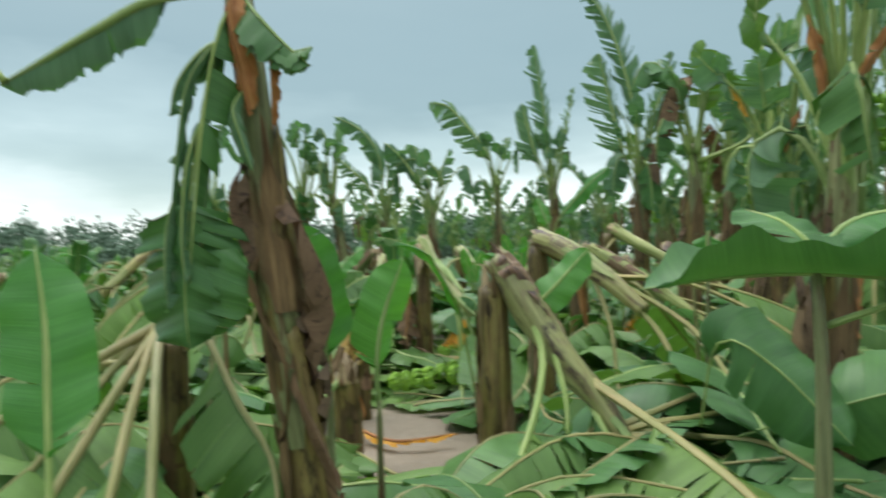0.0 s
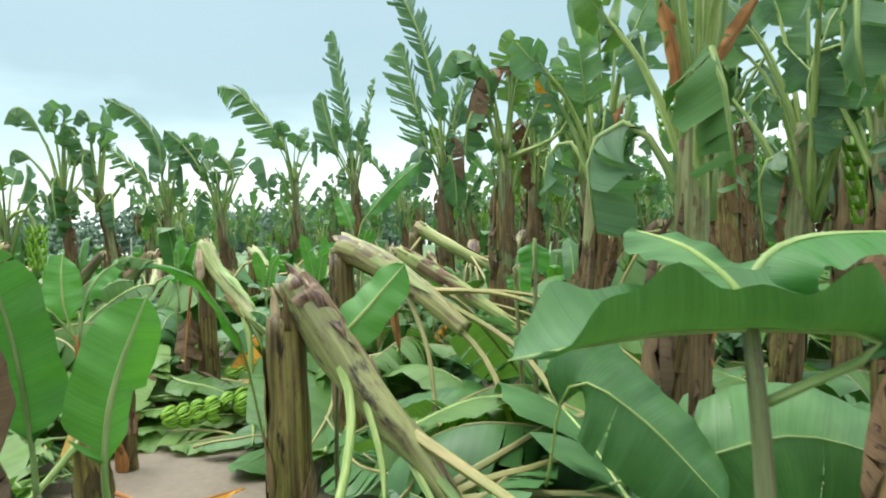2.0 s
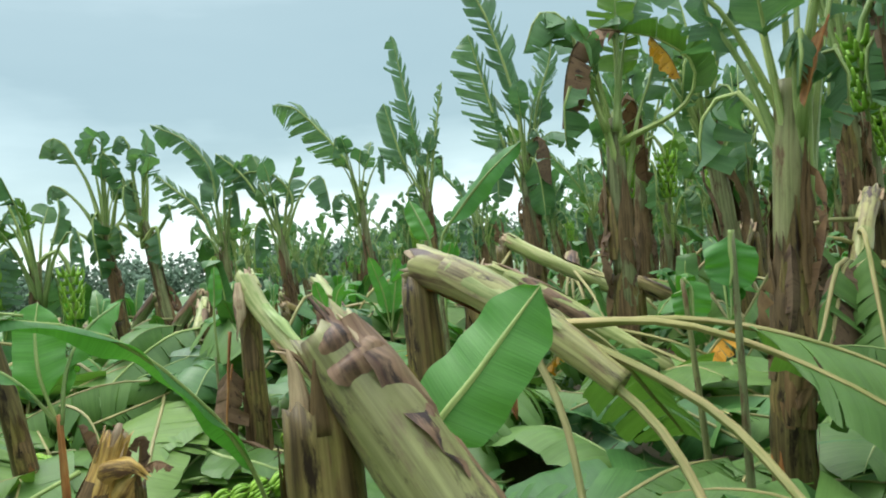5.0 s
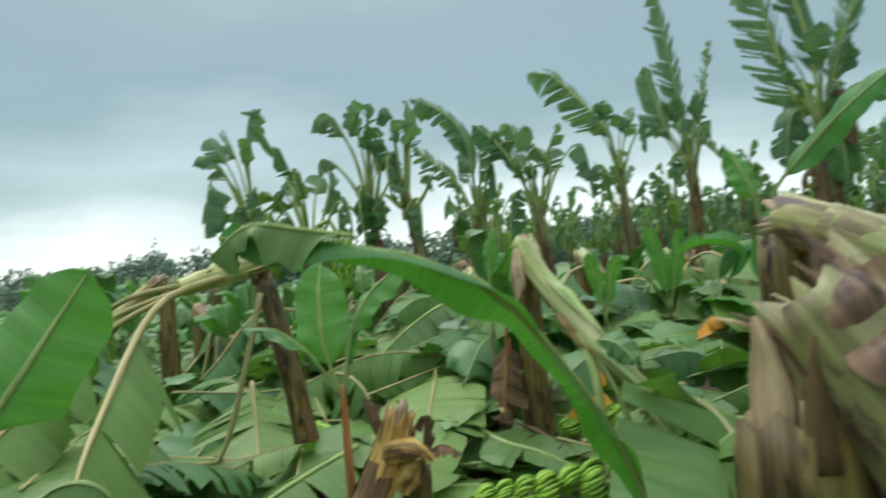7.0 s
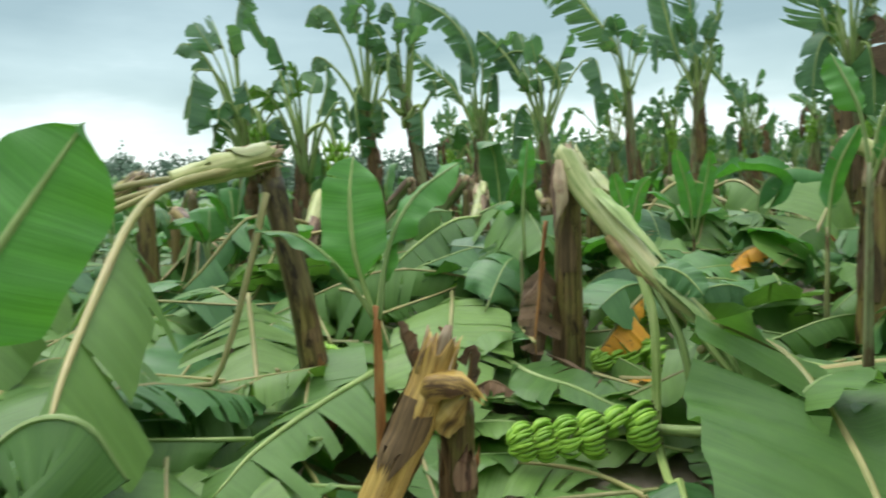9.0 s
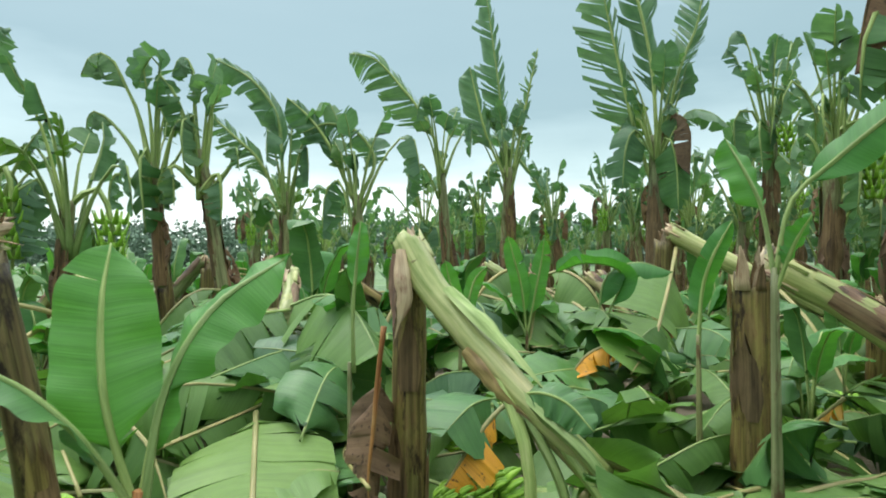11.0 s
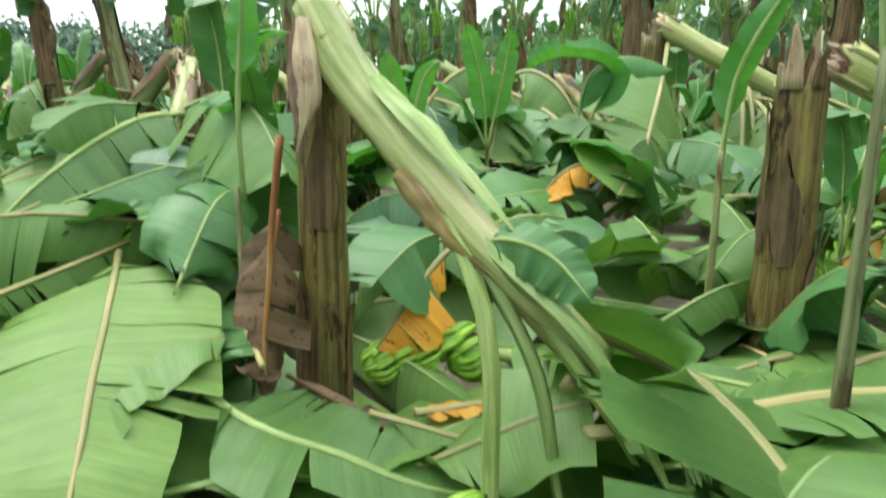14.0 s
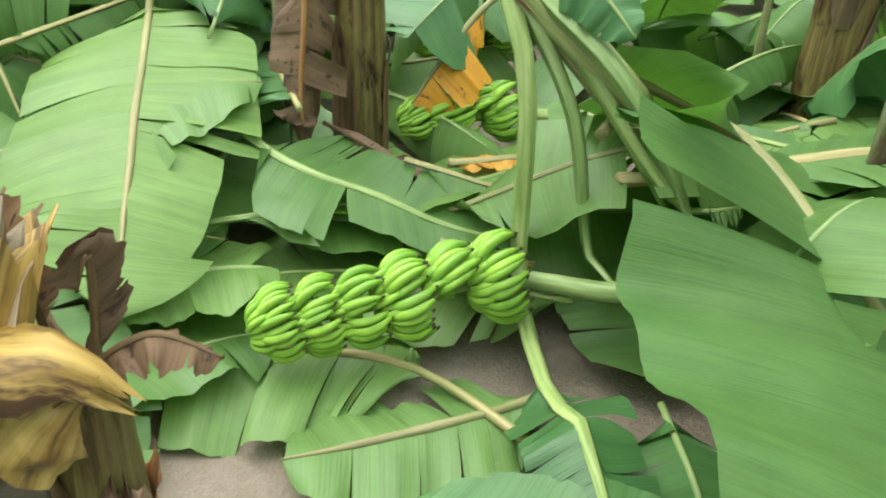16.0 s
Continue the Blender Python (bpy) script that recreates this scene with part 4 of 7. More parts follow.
broken_plant("snapped banana plant with pale green upper stem folded to the ground", (-0.34, 8.59), (-0.32, 8.59, 1.56), 0.09,
             [(-0.36, 8.60, 1.6), (-0.315, 8.56, 1.60), (-0.20, 8.45, 1.42), (-0.03, 8.30, 1.24), (0.12, 8.16, 1.09), (0.24, 8.06, 0.96), (0.38, 8.03, 0.83), (0.54, 8.02, 0.69)], [0.07, 0.072, 0.070, 0.066, 0.062, 0.060, 0.054, 0.040],
             [([(0.06, 8.20, 1.14), (0.16, 8.06, 0.99), (0.24, 7.96, 0.74), (0.25, 7.93, 0.30), (0.28, 7.80, 0.14), (0.42, 7.30, 0.06), (0.5, 6.95, 0.05)], 0.30, dict(b0=0.66, rib=RIB_GREEN, rr=0.026, mat=LEAF_TOP)),
              ([(0.16, 8.10, 1.03), (0.50, 8.02, 0.66), (1.0, 8.3, 0.42), (1.45, 8.55, 0.3), (1.9, 8.7, 0.3)], 0.5, dict(b0=0.5, rr=0.020)),
              ([(0.40, 8.05, 0.80), (0.62, 8.12, 0.70), (0.84, 8.04, 0.60), (0.96, 7.78, 0.49), (1.04, 7.45, 0.40), (1.08, 7.0, 0.34), (1.08, 6.5, 0.30), (1.05, 6.0, 0.25)], 1.30, dict(b0=0.03, tears=4, ragged=0.06, wf=0.8, rr=0.018, fold=-6, curl=14, roll=22, mat=LEAF_MID, m=8, n=44, wave=0.045, sweep=-0.02)),
              ([(-0.41, 8.40, 1.24), (-0.44, 8.38, 0.97), (-0.45, 8.36, 0.80), (-0.47, 8.33, 0.58), (-0.46, 8.31, 0.38)], 0.34, dict(b0=0.36, mat=LEAF_DRY, rib=SHEATH_RED, rr=0.011, fold=18, curl=60, tears=3, ragged=0.3, up=(0.2, -1, 0))),
              ([(-0.44, 8.46, 1.0), (-0.47, 8.42, 0.75), (-0.49, 8.38, 0.52), (-0.47, 8.34, 0.34)], 0.30, dict(b0=0.02, mat=LEAF_DRY, rib=SHEATH_RED, rr=0.006, fold=24, curl=30, tears=2, ragged=0.2, cut=0.94, up=(0.1, -1, 0), floor=None)),
              ([(-0.42, 8.40, 0.46), (-0.28, 8.34, 0.42), (-0.16, 8.36, 0.34), (-0.03, 8.40, 0.24)], 0.15, dict(b0=0.02, mat=LEAF_DRY, rib=SHEATH, rr=0.006, fold=30, curl=40, tears=2, ragged=0.2, up=(0.1, -1, 0.4), floor=None)),
              ([(0.18, 8.06, 1.0), (0.36, 7.97, 0.68), (0.44, 7.92, 0.30), (0.54, 7.75, 0.12)], 0.10, dict(b0=0.88, rib=RIB_GREEN, rr=0.020)),
              ([(0.5, 7.98, 0.50), (0.9, 8.15, 0.45), (1.3, 8.15, 0.35), (1.7, 7.9, 0.3)], 0.6, dict(b0=0.3)),
              ([(0.45, 8.05, 0.60), (0.55, 8.35, 0.62), (0.62, 8.6, 0.66), (0.66, 8.8, 0.5)], 0.3, dict(b0=0.3, mat=LEAF_TOP, floor=None)),
              ([(0.20, 8.06, 1.0), (0.29, 7.99, 1.02), (0.39, 7.93, 0.99), (0.48, 7.87, 0.90)], 0.17, dict(b0=0.1, mat=LEAF_TOP, rib=RIB_GREEN, rr=0.006, tears=1, ragged=0.05, floor=None, up=(0, -1, 0.5))),
              ([(0.08, 8.17, 1.11), (0.28, 8.00, 0.95), (0.45, 7.90, 0.81), (0.60, 7.86, 0.60), (0.74, 7.80, 0.32)], 0.12, dict(b0=0.9, rib=RIB_GREEN, rr=0.026)),
              ([(0.10, 8.15, 1.08), (0.36, 8.02, 0.82), (0.58, 7.94, 0.54), (0.80, 7.86, 0.34)], 0.12, dict(b0=0.9, rib=RIB_GREEN, rr=0.022))], 7, strips=3, wraps=2, skins=(STEM_FRESH, STEM_TAN, STEM_FRESH, RIB_GREEN, STEM_FRESH),
             flaps=[([(-0.35, 8.49, 1.58), (-0.335, 8.45, 1.46), (-0.33, 8.435, 1.34), (-0.36, 8.42, 1.21)], [0.03, 0.046, 0.042, 0.012], (15, 165), CORE),
                    ([(-0.40, 8.50, 1.58), (-0.41, 8.46, 1.46), (-0.405, 8.445, 1.34), (-0.385, 8.43, 1.18)], [0.03, 0.046, 0.042, 0.012], (170, 290), STEM_PURPLE),
                    ([(-0.12, 8.37, 1.37), (0.07, 8.20, 1.21), (0.24, 8.06, 1.07), (0.32, 8.01, 0.99)], [0.060, 0.066, 0.046, 0.010], (30, 110), RIB_GREEN),
                    ([(0.02, 8.22, 1.16), (0.12, 8.12, 1.06), (0.19, 8.05, 0.99), (0.235, 8.01, 0.95)], [0.064, 0.066, 0.058, 0.030], (-70, 40), STEM_TAN)])

broken_plant("snapped banana plant with its crown bent down beside the path", (1.27, 6.66), (1.25, 6.66, 1.52), 0.105,
             [(1.20, 6.68, 1.48), (1.27, 6.65, 1.56), (1.50, 6.52, 1.46), (1.85, 6.32, 1.22), (2.1, 6.18, 1.0)], [0.09, 0.095, 0.09, 0.075, 0.055],
             [([(1.70, 6.40, 1.33), (2.37, 6.10, 0.93), (2.63, 5.80, 0.60), (2.80, 5.50, 0.31), (2.9, 5.1, 0.2)], 0.5, dict(b0=0.6, rr=0.02)),
              ([(1.70, 6.40, 1.31), (2.18, 6.10, 0.88), (2.34, 5.80, 0.47), (2.31, 5.50, 0.22), (2.25, 5.1, 0.2)], 0.5, dict(b0=0.6, rr=0.02)),
              ([(1.80, 6.36, 1.26), (2.4, 6.3, 1.2), (3.0, 6.25, 0.9), (3.5, 6.1, 0.5), (3.9, 6.0, 0.3)], 0.62, dict(b0=0.4)),
              ([(1.85, 6.34, 1.24), (2.5, 6.45, 1.2), (3.2, 6.6, 0.95), (3.7, 6.7, 0.6)], 0.55, dict(b0=0.4)),
              ([(1.7, 6.4, 1.3), (1.85, 6.2, 0.9), (1.9, 6.05, 0.5), (1.95, 5.8, 0.3), (1.9, 5.4, 0.2)], 0.5, dict(b0=0.5)),
              ([(1.8, 6.5, 1.3), (2.1, 6.9, 1.1), (2.4, 7.3, 0.7), (2.6, 7.6, 0.4)], 0.6, dict(b0=0.35)),
              ([(1.56, 6.42, 1.40), (1.61, 6.40, 1.20), (1.66, 6.40, 0.85)], 0.07, dict(b0=0.05, mat=SHEATH_RED, rib=SHEATH_RED, floor=None, tears=1, up=(0, -1, 0)))], 11, sheath_mats=[SHEATH, STEM_PURPLE, STEM], fall_mat=STEM_BRUISED, strips=1, teeth=1, skins=(STEM_FRESH, SHEATH_RED, STEM_FRESH, STEM_BRUISED, STEM_PURPLE))

broken_plant("banana stump snapped over, its long pale petioles arching to the litter", (-1.42, 7.62), (-1.68, 7.53, 1.58), 0.078,
             [(-1.63, 7.55, 1.56), (-1.68, 7.51, 1.64), (-1.84, 7.32, 1.58), (-2.0, 7.15, 1.52)], [0.07, 0.075, 0.07, 0.055],
             [([(-1.76, 7.35, 1.58), (-1.90, 7.0, 1.49), (-1.86, 6.72, 1.34), (-1.63, 6.3, 1.10), (-1.36, 5.88, 0.88), (-1.12, 5.6, 0.78)], 0.92, dict(b0=0.36, rr=0.021, fold=48, curl=14, tears=5, ragged=0.12, floor=None)),
              ([(-1.9, 7.25, 1.55), (-2.5, 7.15, 1.46), (-3.1, 7.0, 1.05), (-3.5, 6.9, 0.5)], 0.6, dict(b0=0.4, fold=45)),
              ([(-1.9, 7.25, 1.54), (-2.4, 6.95, 1.36), (-2.9, 6.6, 0.95), (-3.1, 6.3, 0.4)], 0.6, dict(b0=0.4, fold=40)),
              ([(-1.9, 7.2, 1.54), (-2.25, 6.8, 1.3), (-2.45, 6.3, 0.85), (-2.5, 5.8, 0.4)], 0.6, dict(b0=0.35, fold=40)),
              ([(-1.66, 7.46, 1.45), (-1.72, 7.36, 1.05), (-1.82, 7.25, 0.6), (-1.9, 7.1, 0.35), (-1.9, 6.7, 0.3)], 0.4, dict(b0=0.6, rib=RIB))], 13, sheath_mats=[SHEATH, SHEATH_RED, STEM], skins=(STEM_FRESH, STEM_TAN, STEM_FRESH, SHEATH_RED, STEM_FRESH), wraps=4, strips=6)

broken_plant("short ragged banana stump with torn pale core", (-0.42, 6.90), (-0.40, 6.90, 0.60), 0.075,
             [(-0.44, 6.84, 0.84), (-0.45, 6.83, 0.80), (-0.49, 6.79, 0.66), (-0.56, 6.70, 0.45), (-0.64, 6.58, 0.22), (-0.69, 6.5, 0.08)], [0.070, 0.072, 0.078, 0.080, 0.078, 0.06],
             [([(-0.37, 6.90, 0.60), (-0.35, 6.90, 0.72), (-0.34, 6.89, 0.80), (-0.36, 6.88, 0.74)], 0.12, dict(b0=0.05, mat=LEAF_DRY, rib=SHEATH, floor=None, tears=1, fold=50, curl=50, rr=0.008, up=(0, -1, 0))),
              ([(-0.36, 6.85, 0.62), (-0.30, 6.86, 0.67), (-0.24, 6.87, 0.69), (-0.16, 6.88, 0.65)], 0.10, dict(b0=0.05, mat=LEAF_DRY, rib=SHEATH, floor=None, tears=1, fold=25, rr=0.006)),
              ([(-0.52, 6.84, 0.62), (-0.57, 6.80, 0.80), (-0.59, 6.76, 0.93)], 0.11, dict(b0=0.05, mat=LEAF_DRY, rib=SHEATH, floor=None, tears=1, fold=40, rr=0.008, up=(0, -1, 0))),
              ([(-0.42, 6.88, 0.66), (-0.44, 6.88, 0.80), (-0.46, 6.86, 0.90)], 0.08, dict(b0=0.05, mat=LEAF_DRY, rib=SHEATH, floor=None, tears=1, fold=40, rr=0.006, up=(0, -1, 0)))], 17, strips=7, wraps=3, teeth=5, fall_mat=STEM_GOLD, skins=(STEM_GOLD, SHEATH, STEM_GOLD, SHEATH, SHEATH), sheath_mats=[SHEATH, STEM_PURPLE, SHEATH_RED],
             flaps=[([(-0.50, 6.78, 0.62), (-0.42, 6.76, 0.68), (-0.34, 6.78, 0.68), (-0.29, 6.80, 0.63)], [0.050, 0.066, 0.058, 0.030], (-60, 150), STEM_GOLD),
                    ([(-0.44, 6.80, 0.52), (-0.38, 6.80, 0.60), (-0.32, 6.80, 0.66)], [0.060, 0.070, 0.030], (-90, 80), STEM_GOLD),
                    ([(-0.47, 6.78, 0.72), (-0.53, 6.72, 0.56), (-0.58, 6.66, 0.40)], [0.084, 0.088, 0.080], (-40, 60), SHEATH)])
broken_plant("short ragged banana stump with pale torn top", (0.12, 5.28), (0.12, 5.25, 0.66), 0.10, None, None,
             [([(0.1, 5.2, 0.62), (-0.05, 5.0, 0.4), (-0.2, 4.75, 0.2), (-0.5, 4.4, 0.15)], 0.4, dict(b0=0.5, rib=RIB_GREEN))], 19)
broken_plant("snapped banana plant, streaked stump with reddened fallen stem", (1.36, 9.02), (1.36, 9.02, 1.46), 0.11,
             [(1.40, 9.03, 1.40), (1.50, 9.0, 1.47), (1.8, 8.95, 1.30), (2.3, 8.9, 0.95), (2.8, 8.8, 0.6)], [0.075, 0.08, 0.08, 0.07, 0.05],
             [([(2.2, 8.9, 1.0), (2.8, 8.75, 0.7), (3.3, 8.5, 0.4), (3.8, 8.2, 0.3)], 0.6, dict()),
              ([(1.9, 8.92, 1.2), (2.2, 8.6, 0.85), (2.5, 8.2, 0.5), (2.7, 7.7, 0.3)], 0.55, dict(b0=0.45)),
              ([(2.2, 8.9, 1.0), (2.8, 9.1, 0.8), (3.4, 9.3, 0.5), (4, 9.4, 0.3)], 0.6, dict())], 23, sheath_mats=[STEM, SHEATH, STEM_PURPLE])
broken_plant("snapped banana plant with orange torn sheaths and collapsed crown", (1.50, 12.6), (1.52, 12.55, 1.75), 0.12,
             [(1.50, 12.58, 1.70), (1.60, 12.5, 1.80), (1.9, 12.3, 1.60), (2.5, 12.0, 1.25), (3.1, 11.7, 0.9)], [0.08, 0.085, 0.08, 0.07, 0.05],
             [([(2.3, 12.1, 1.4), (2.9, 11.6, 1.1), (3.3, 11.2, 0.6), (3.6, 10.9, 0.3)], 0.6, dict(b0=0.35)),
              ([(1.6, 12.4, 1.65), (1.35, 11.4, 1.30), (1.08, 10.55, 0.85), (0.88, 10.02, 0.52)], 0.9, dict(b0=0.25, up=(0.5, -1, 0.6), fold=5, tears=3)),
              ([(2.3, 12.1, 1.4), (2.5, 11.5, 1.0), (2.6, 11.0, 0.5), (2.6, 10.6, 0.3)], 0.6, dict(b0=0.35)),
              ([(2.5, 12.0, 1.25), (3.4, 12.0, 1.1), (4.0, 11.9, 0.6), (4.4, 11.8, 0.3)], 0.6, dict(b0=0.3))], 29, sheath_mats=[SHEATH_RED, SHEATH_RED, SHEATH])
broken_plant("banana stump with pale torn top and leaves draped round it", (-1.6, 10.6), (-1.6, 10.6, 1.35), 0.09,
             [(-1.6, 10.6, 1.3), (-1.55, 10.55, 1.42), (-1.5, 10.35, 1.25), (-1.5, 10.1, 1.0)], [0.06, 0.06, 0.055, 0.04],
             [([(-1.5, 10.2, 1.1), (-1.9, 9.9, 1.05), (-2.4, 9.7, 0.8), (-2.9, 9.5, 0.4)], 0.85, dict(b0=0.05, fold=30, rr=0.012)),
              ([(-1.5, 10.2, 1.1), (-1.55, 9.8, 1.0), (-1.7, 9.3, 0.7), (-1.85, 8.8, 0.35)], 0.85, dict(b0=0.05, fold=30, rr=0.012)),
              ([(-1.5, 10.2, 1.1), (-1.25, 9.8, 1.0), (-1.1, 9.3, 0.65), (-1.0, 8.9, 0.3)], 0.8, dict(b0=0.05, fold=35, rr=0.012)),
              ([(-1.5, 10.2, 1.1), (-1.1, 10.0, 1.0), (-0.8, 9.7, 0.6), (-0.6, 9.4, 0.3)], 0.8, dict(b0=0.05, fold=35, rr=0.012)),
              ([(-1.55, 10.3, 1.2), (-2.1, 10.4, 1.1), (-2.6, 10.4, 0.7), (-3.0, 10.3, 0.3)], 0.8, dict(b0=0.05, fold=35, rr=0.012))], 31)
broken_plant("broken banana plant draped with pale torn leaves", (0.30, 12.7), (0.30, 12.65, 1.38), 0.11, None, None,
             [([(0.30, 12.6, 1.36), (0.05, 12.45, 1.46), (-0.2, 12.3, 1.30), (-0.45, 12.2, 0.9)], 0.75, dict(b0=0.12, fold=40, tears=5)),
              ([(0.30, 12.6, 1.36), (0.55, 12.4, 1.44), (0.8, 12.2, 1.25), (1.0, 12.1, 0.8)], 0.75, dict(b0=0.12, fold=40, tears=4)),
              ([(0.30, 12.6, 1.34), (0.3, 12.2, 1.3), (0.25, 11.8, 1.0), (0.2, 11.5, 0.6)], 0.7, dict(b0=0.12, fold=30)),
              ([(0.30, 12.6, 1.30), (-0.05, 12.1, 1.15), (-0.3, 11.7, 0.8), (-0.5, 11.4, 0.4)], 0.7, dict(b0=0.12, fold=30)),
              ([(0.30, 12.6, 1.30), (0.7, 12.1, 1.1), (0.95, 11.6, 0.8), (1.1, 11.2, 0.45)], 0.7, dict(b0=0.12, fold=30, mat=LEAF_TOP))], 33)
broken_plant("snapped banana plant hung with broad pale leaves", (0.05, 3.42), (0.06, 3.40, 1.12), 0.085, None, None,
             [([(0.02, 3.36, 1.16), (-0.2, 3.15, 1.0), (-0.42, 2.9, 0.80), (-0.75, 2.7, 0.45), (-0.95, 2.55, 0.25)], 0.7, dict(b0=0.34, fold=45, rr=0.022)),
              ([(0.02, 3.36, 1.14), (0.03, 3.05, 0.9), (0.02, 2.75, 0.62), (-0.02, 2.5, 0.35), (-0.05, 2.3, 0.2)], 0.66, dict(b0=0.42, fold=40, rr=0.022)),
              ([(0.03, 3.34, 1.14), (0.16, 3.0, 0.88), (0.30, 2.7, 0.64), (0.40, 2.45, 0.38), (0.45, 2.3, 0.2)], 0.6, dict(b0=0.5, fold=40, rr=0.022)),
              ([(0.04, 3.34, 1.15), (0.28, 2.98, 0.95), (0.50, 2.65, 0.68), (0.62, 2.45, 0.42), (0.7, 2.3, 0.25)], 0.6, dict(b0=0.55, fold=40, rr=0.02)),
              ([(0.0, 3.36, 1.12), (-0.1, 3.2, 0.98), (-0.14, 3.0, 0.80), (-0.3, 2.8, 0.5), (-0.4, 2.6, 0.3)], 0.55, dict(b0=0.5, fold=40, rr=0.018)),
              ([(0.0, 3.40, 1.0), (-0.35, 3.3, 0.98), (-0.68, 3.2, 0.92), (-1.1, 3.1, 0.6), (-1.4, 3.0, 0.3)], 0.6, dict(b0=0.3, fold=40, rr=0.014)),
              ([(0.12, 3.40, 1.15), (0.24, 3.40, 1.10), (0.45, 3.3, 0.84), (0.66, 3.2, 0.62), (0.8, 3.0, 0.35)], 0.62, dict(b0=0.2, fold=42, rr=0.015)),
              ([(0.02, 3.4, 1.1), (-0.4, 3.6, 0.98), (-1.0, 3.9, 0.68), (-1.7, 4.3, 0.35)], 0.62, dict(b0=0.3, fold=40))], 37)



def mid_broken(seed, h, turn):
    """A snapped plant with its crown collapsed beside it."""
    g = random.Random(seed)
    c, s = math.cos(turn), math.sin(turn)
    reach = g.uniform(0.7, 1.1)
    lv = []
    for k in range(7):
        a = turn + g.uniform(-1.3, 1.3)
        q = g.uniform(0.8, 1.4)
        z = h * g.uniform(0.55, 0.9)
        x0, y0 = c * reach * 0.55, s * reach * 0.55
        lv.append(([(x0, y0, z), (x0 + math.cos(a) * q * 0.35, y0 + math.sin(a) * q * 0.35, z * g.uniform(0.9, 1.15)), (x0 + math.cos(a) * q * 0.7, y0 + math.sin(a) * q * 0.7, z * 0.6), (x0 + math.cos(a) * q, y0 + math.sin(a) * q, 0.25)], g.uniform(0.5, 0.75),
                   dict(b0=g.uniform(0.1, 0.35), fold=g.uniform(25, 55), tears=g.randint(4, 14), gaps=2.0, ragged=0.25, n=18, m=4, mat=(LEAF_UNDER, LEAF_MID, LEAF_TOP, LEAF_UNDER, LEAF_MID, LEAF_DRY, LEAF_TOP)[k])))
    return broken_plant("snapped banana plant with its torn crown collapsed beside it", (0, 0), (0.02, 0, h), g.uniform(0.085, 0.11),
                        [(0, 0, h - 0.04), (c * 0.05, s * 0.05, h + 0.04), (c * reach * 0.4, s * reach * 0.4, h * 0.85), (c * reach, s * reach, h * 0.45)], [0.07, 0.075, 0.07, 0.05], lv, seed, strips=4, wraps=3, sheaths=4, teeth=4,
                        fall_mat=(STEM_BRUISED, STEM_TAN, STEM_FRESH)[seed % 3], sheath_mats=[(SHEATH, SHEATH_RED, STEM)[seed % 3], STEM, SHEATH], group="snapped banana plants in the rows")


rng = random.Random(57)
snapped = [mid_broken(500 + q, hh, tt) for q, (hh, tt) in enumerate(((1.15, -0.6), (1.4, -2.4), (0.95, 0.4), (1.3, 2.9), (1.1, -1.5)))]
rows = [(-3.1, 10.4), (-4.6, 9.7), (2.9, 11.3), (-2.3, 12.3), (0.9, 14.2), (-1.0, 12.9), (4.9, 10.2), (-5.9, 11.6), (-3.9, 14.3), (2.4, 13.5), (-0.4, 15.6), (4.3, 11.9), (-1.9, 14.2), (-5.3, 13.6), (0.7, 17.4), (-2.9, 17.2), (3.4, 15.6), (-7.4, 13.2), (5.4, 13.4), (1.5, 19.6), (-6.6, 16.6), (-4.5, 18.4), (2.9, 18.3), (-9.2, 15.8), (-7.0, 9.4)]
for k, (x, y) in enumerate(rows):
    put = Matrix.Translation((x, y, ground_z(x, y) - 0.03)) @ Matrix.Rotation(rng.uniform(-0.7, 0.7), 4, "Z")
    if k < len(snapped):
        snapped[k].matrix_basis = put
    else:
        sc = rng.uniform(0.85, 1.15)
        copy_thing(snapped[k % 5], put @ Matrix.Diagonal((sc, sc, sc, 1)))

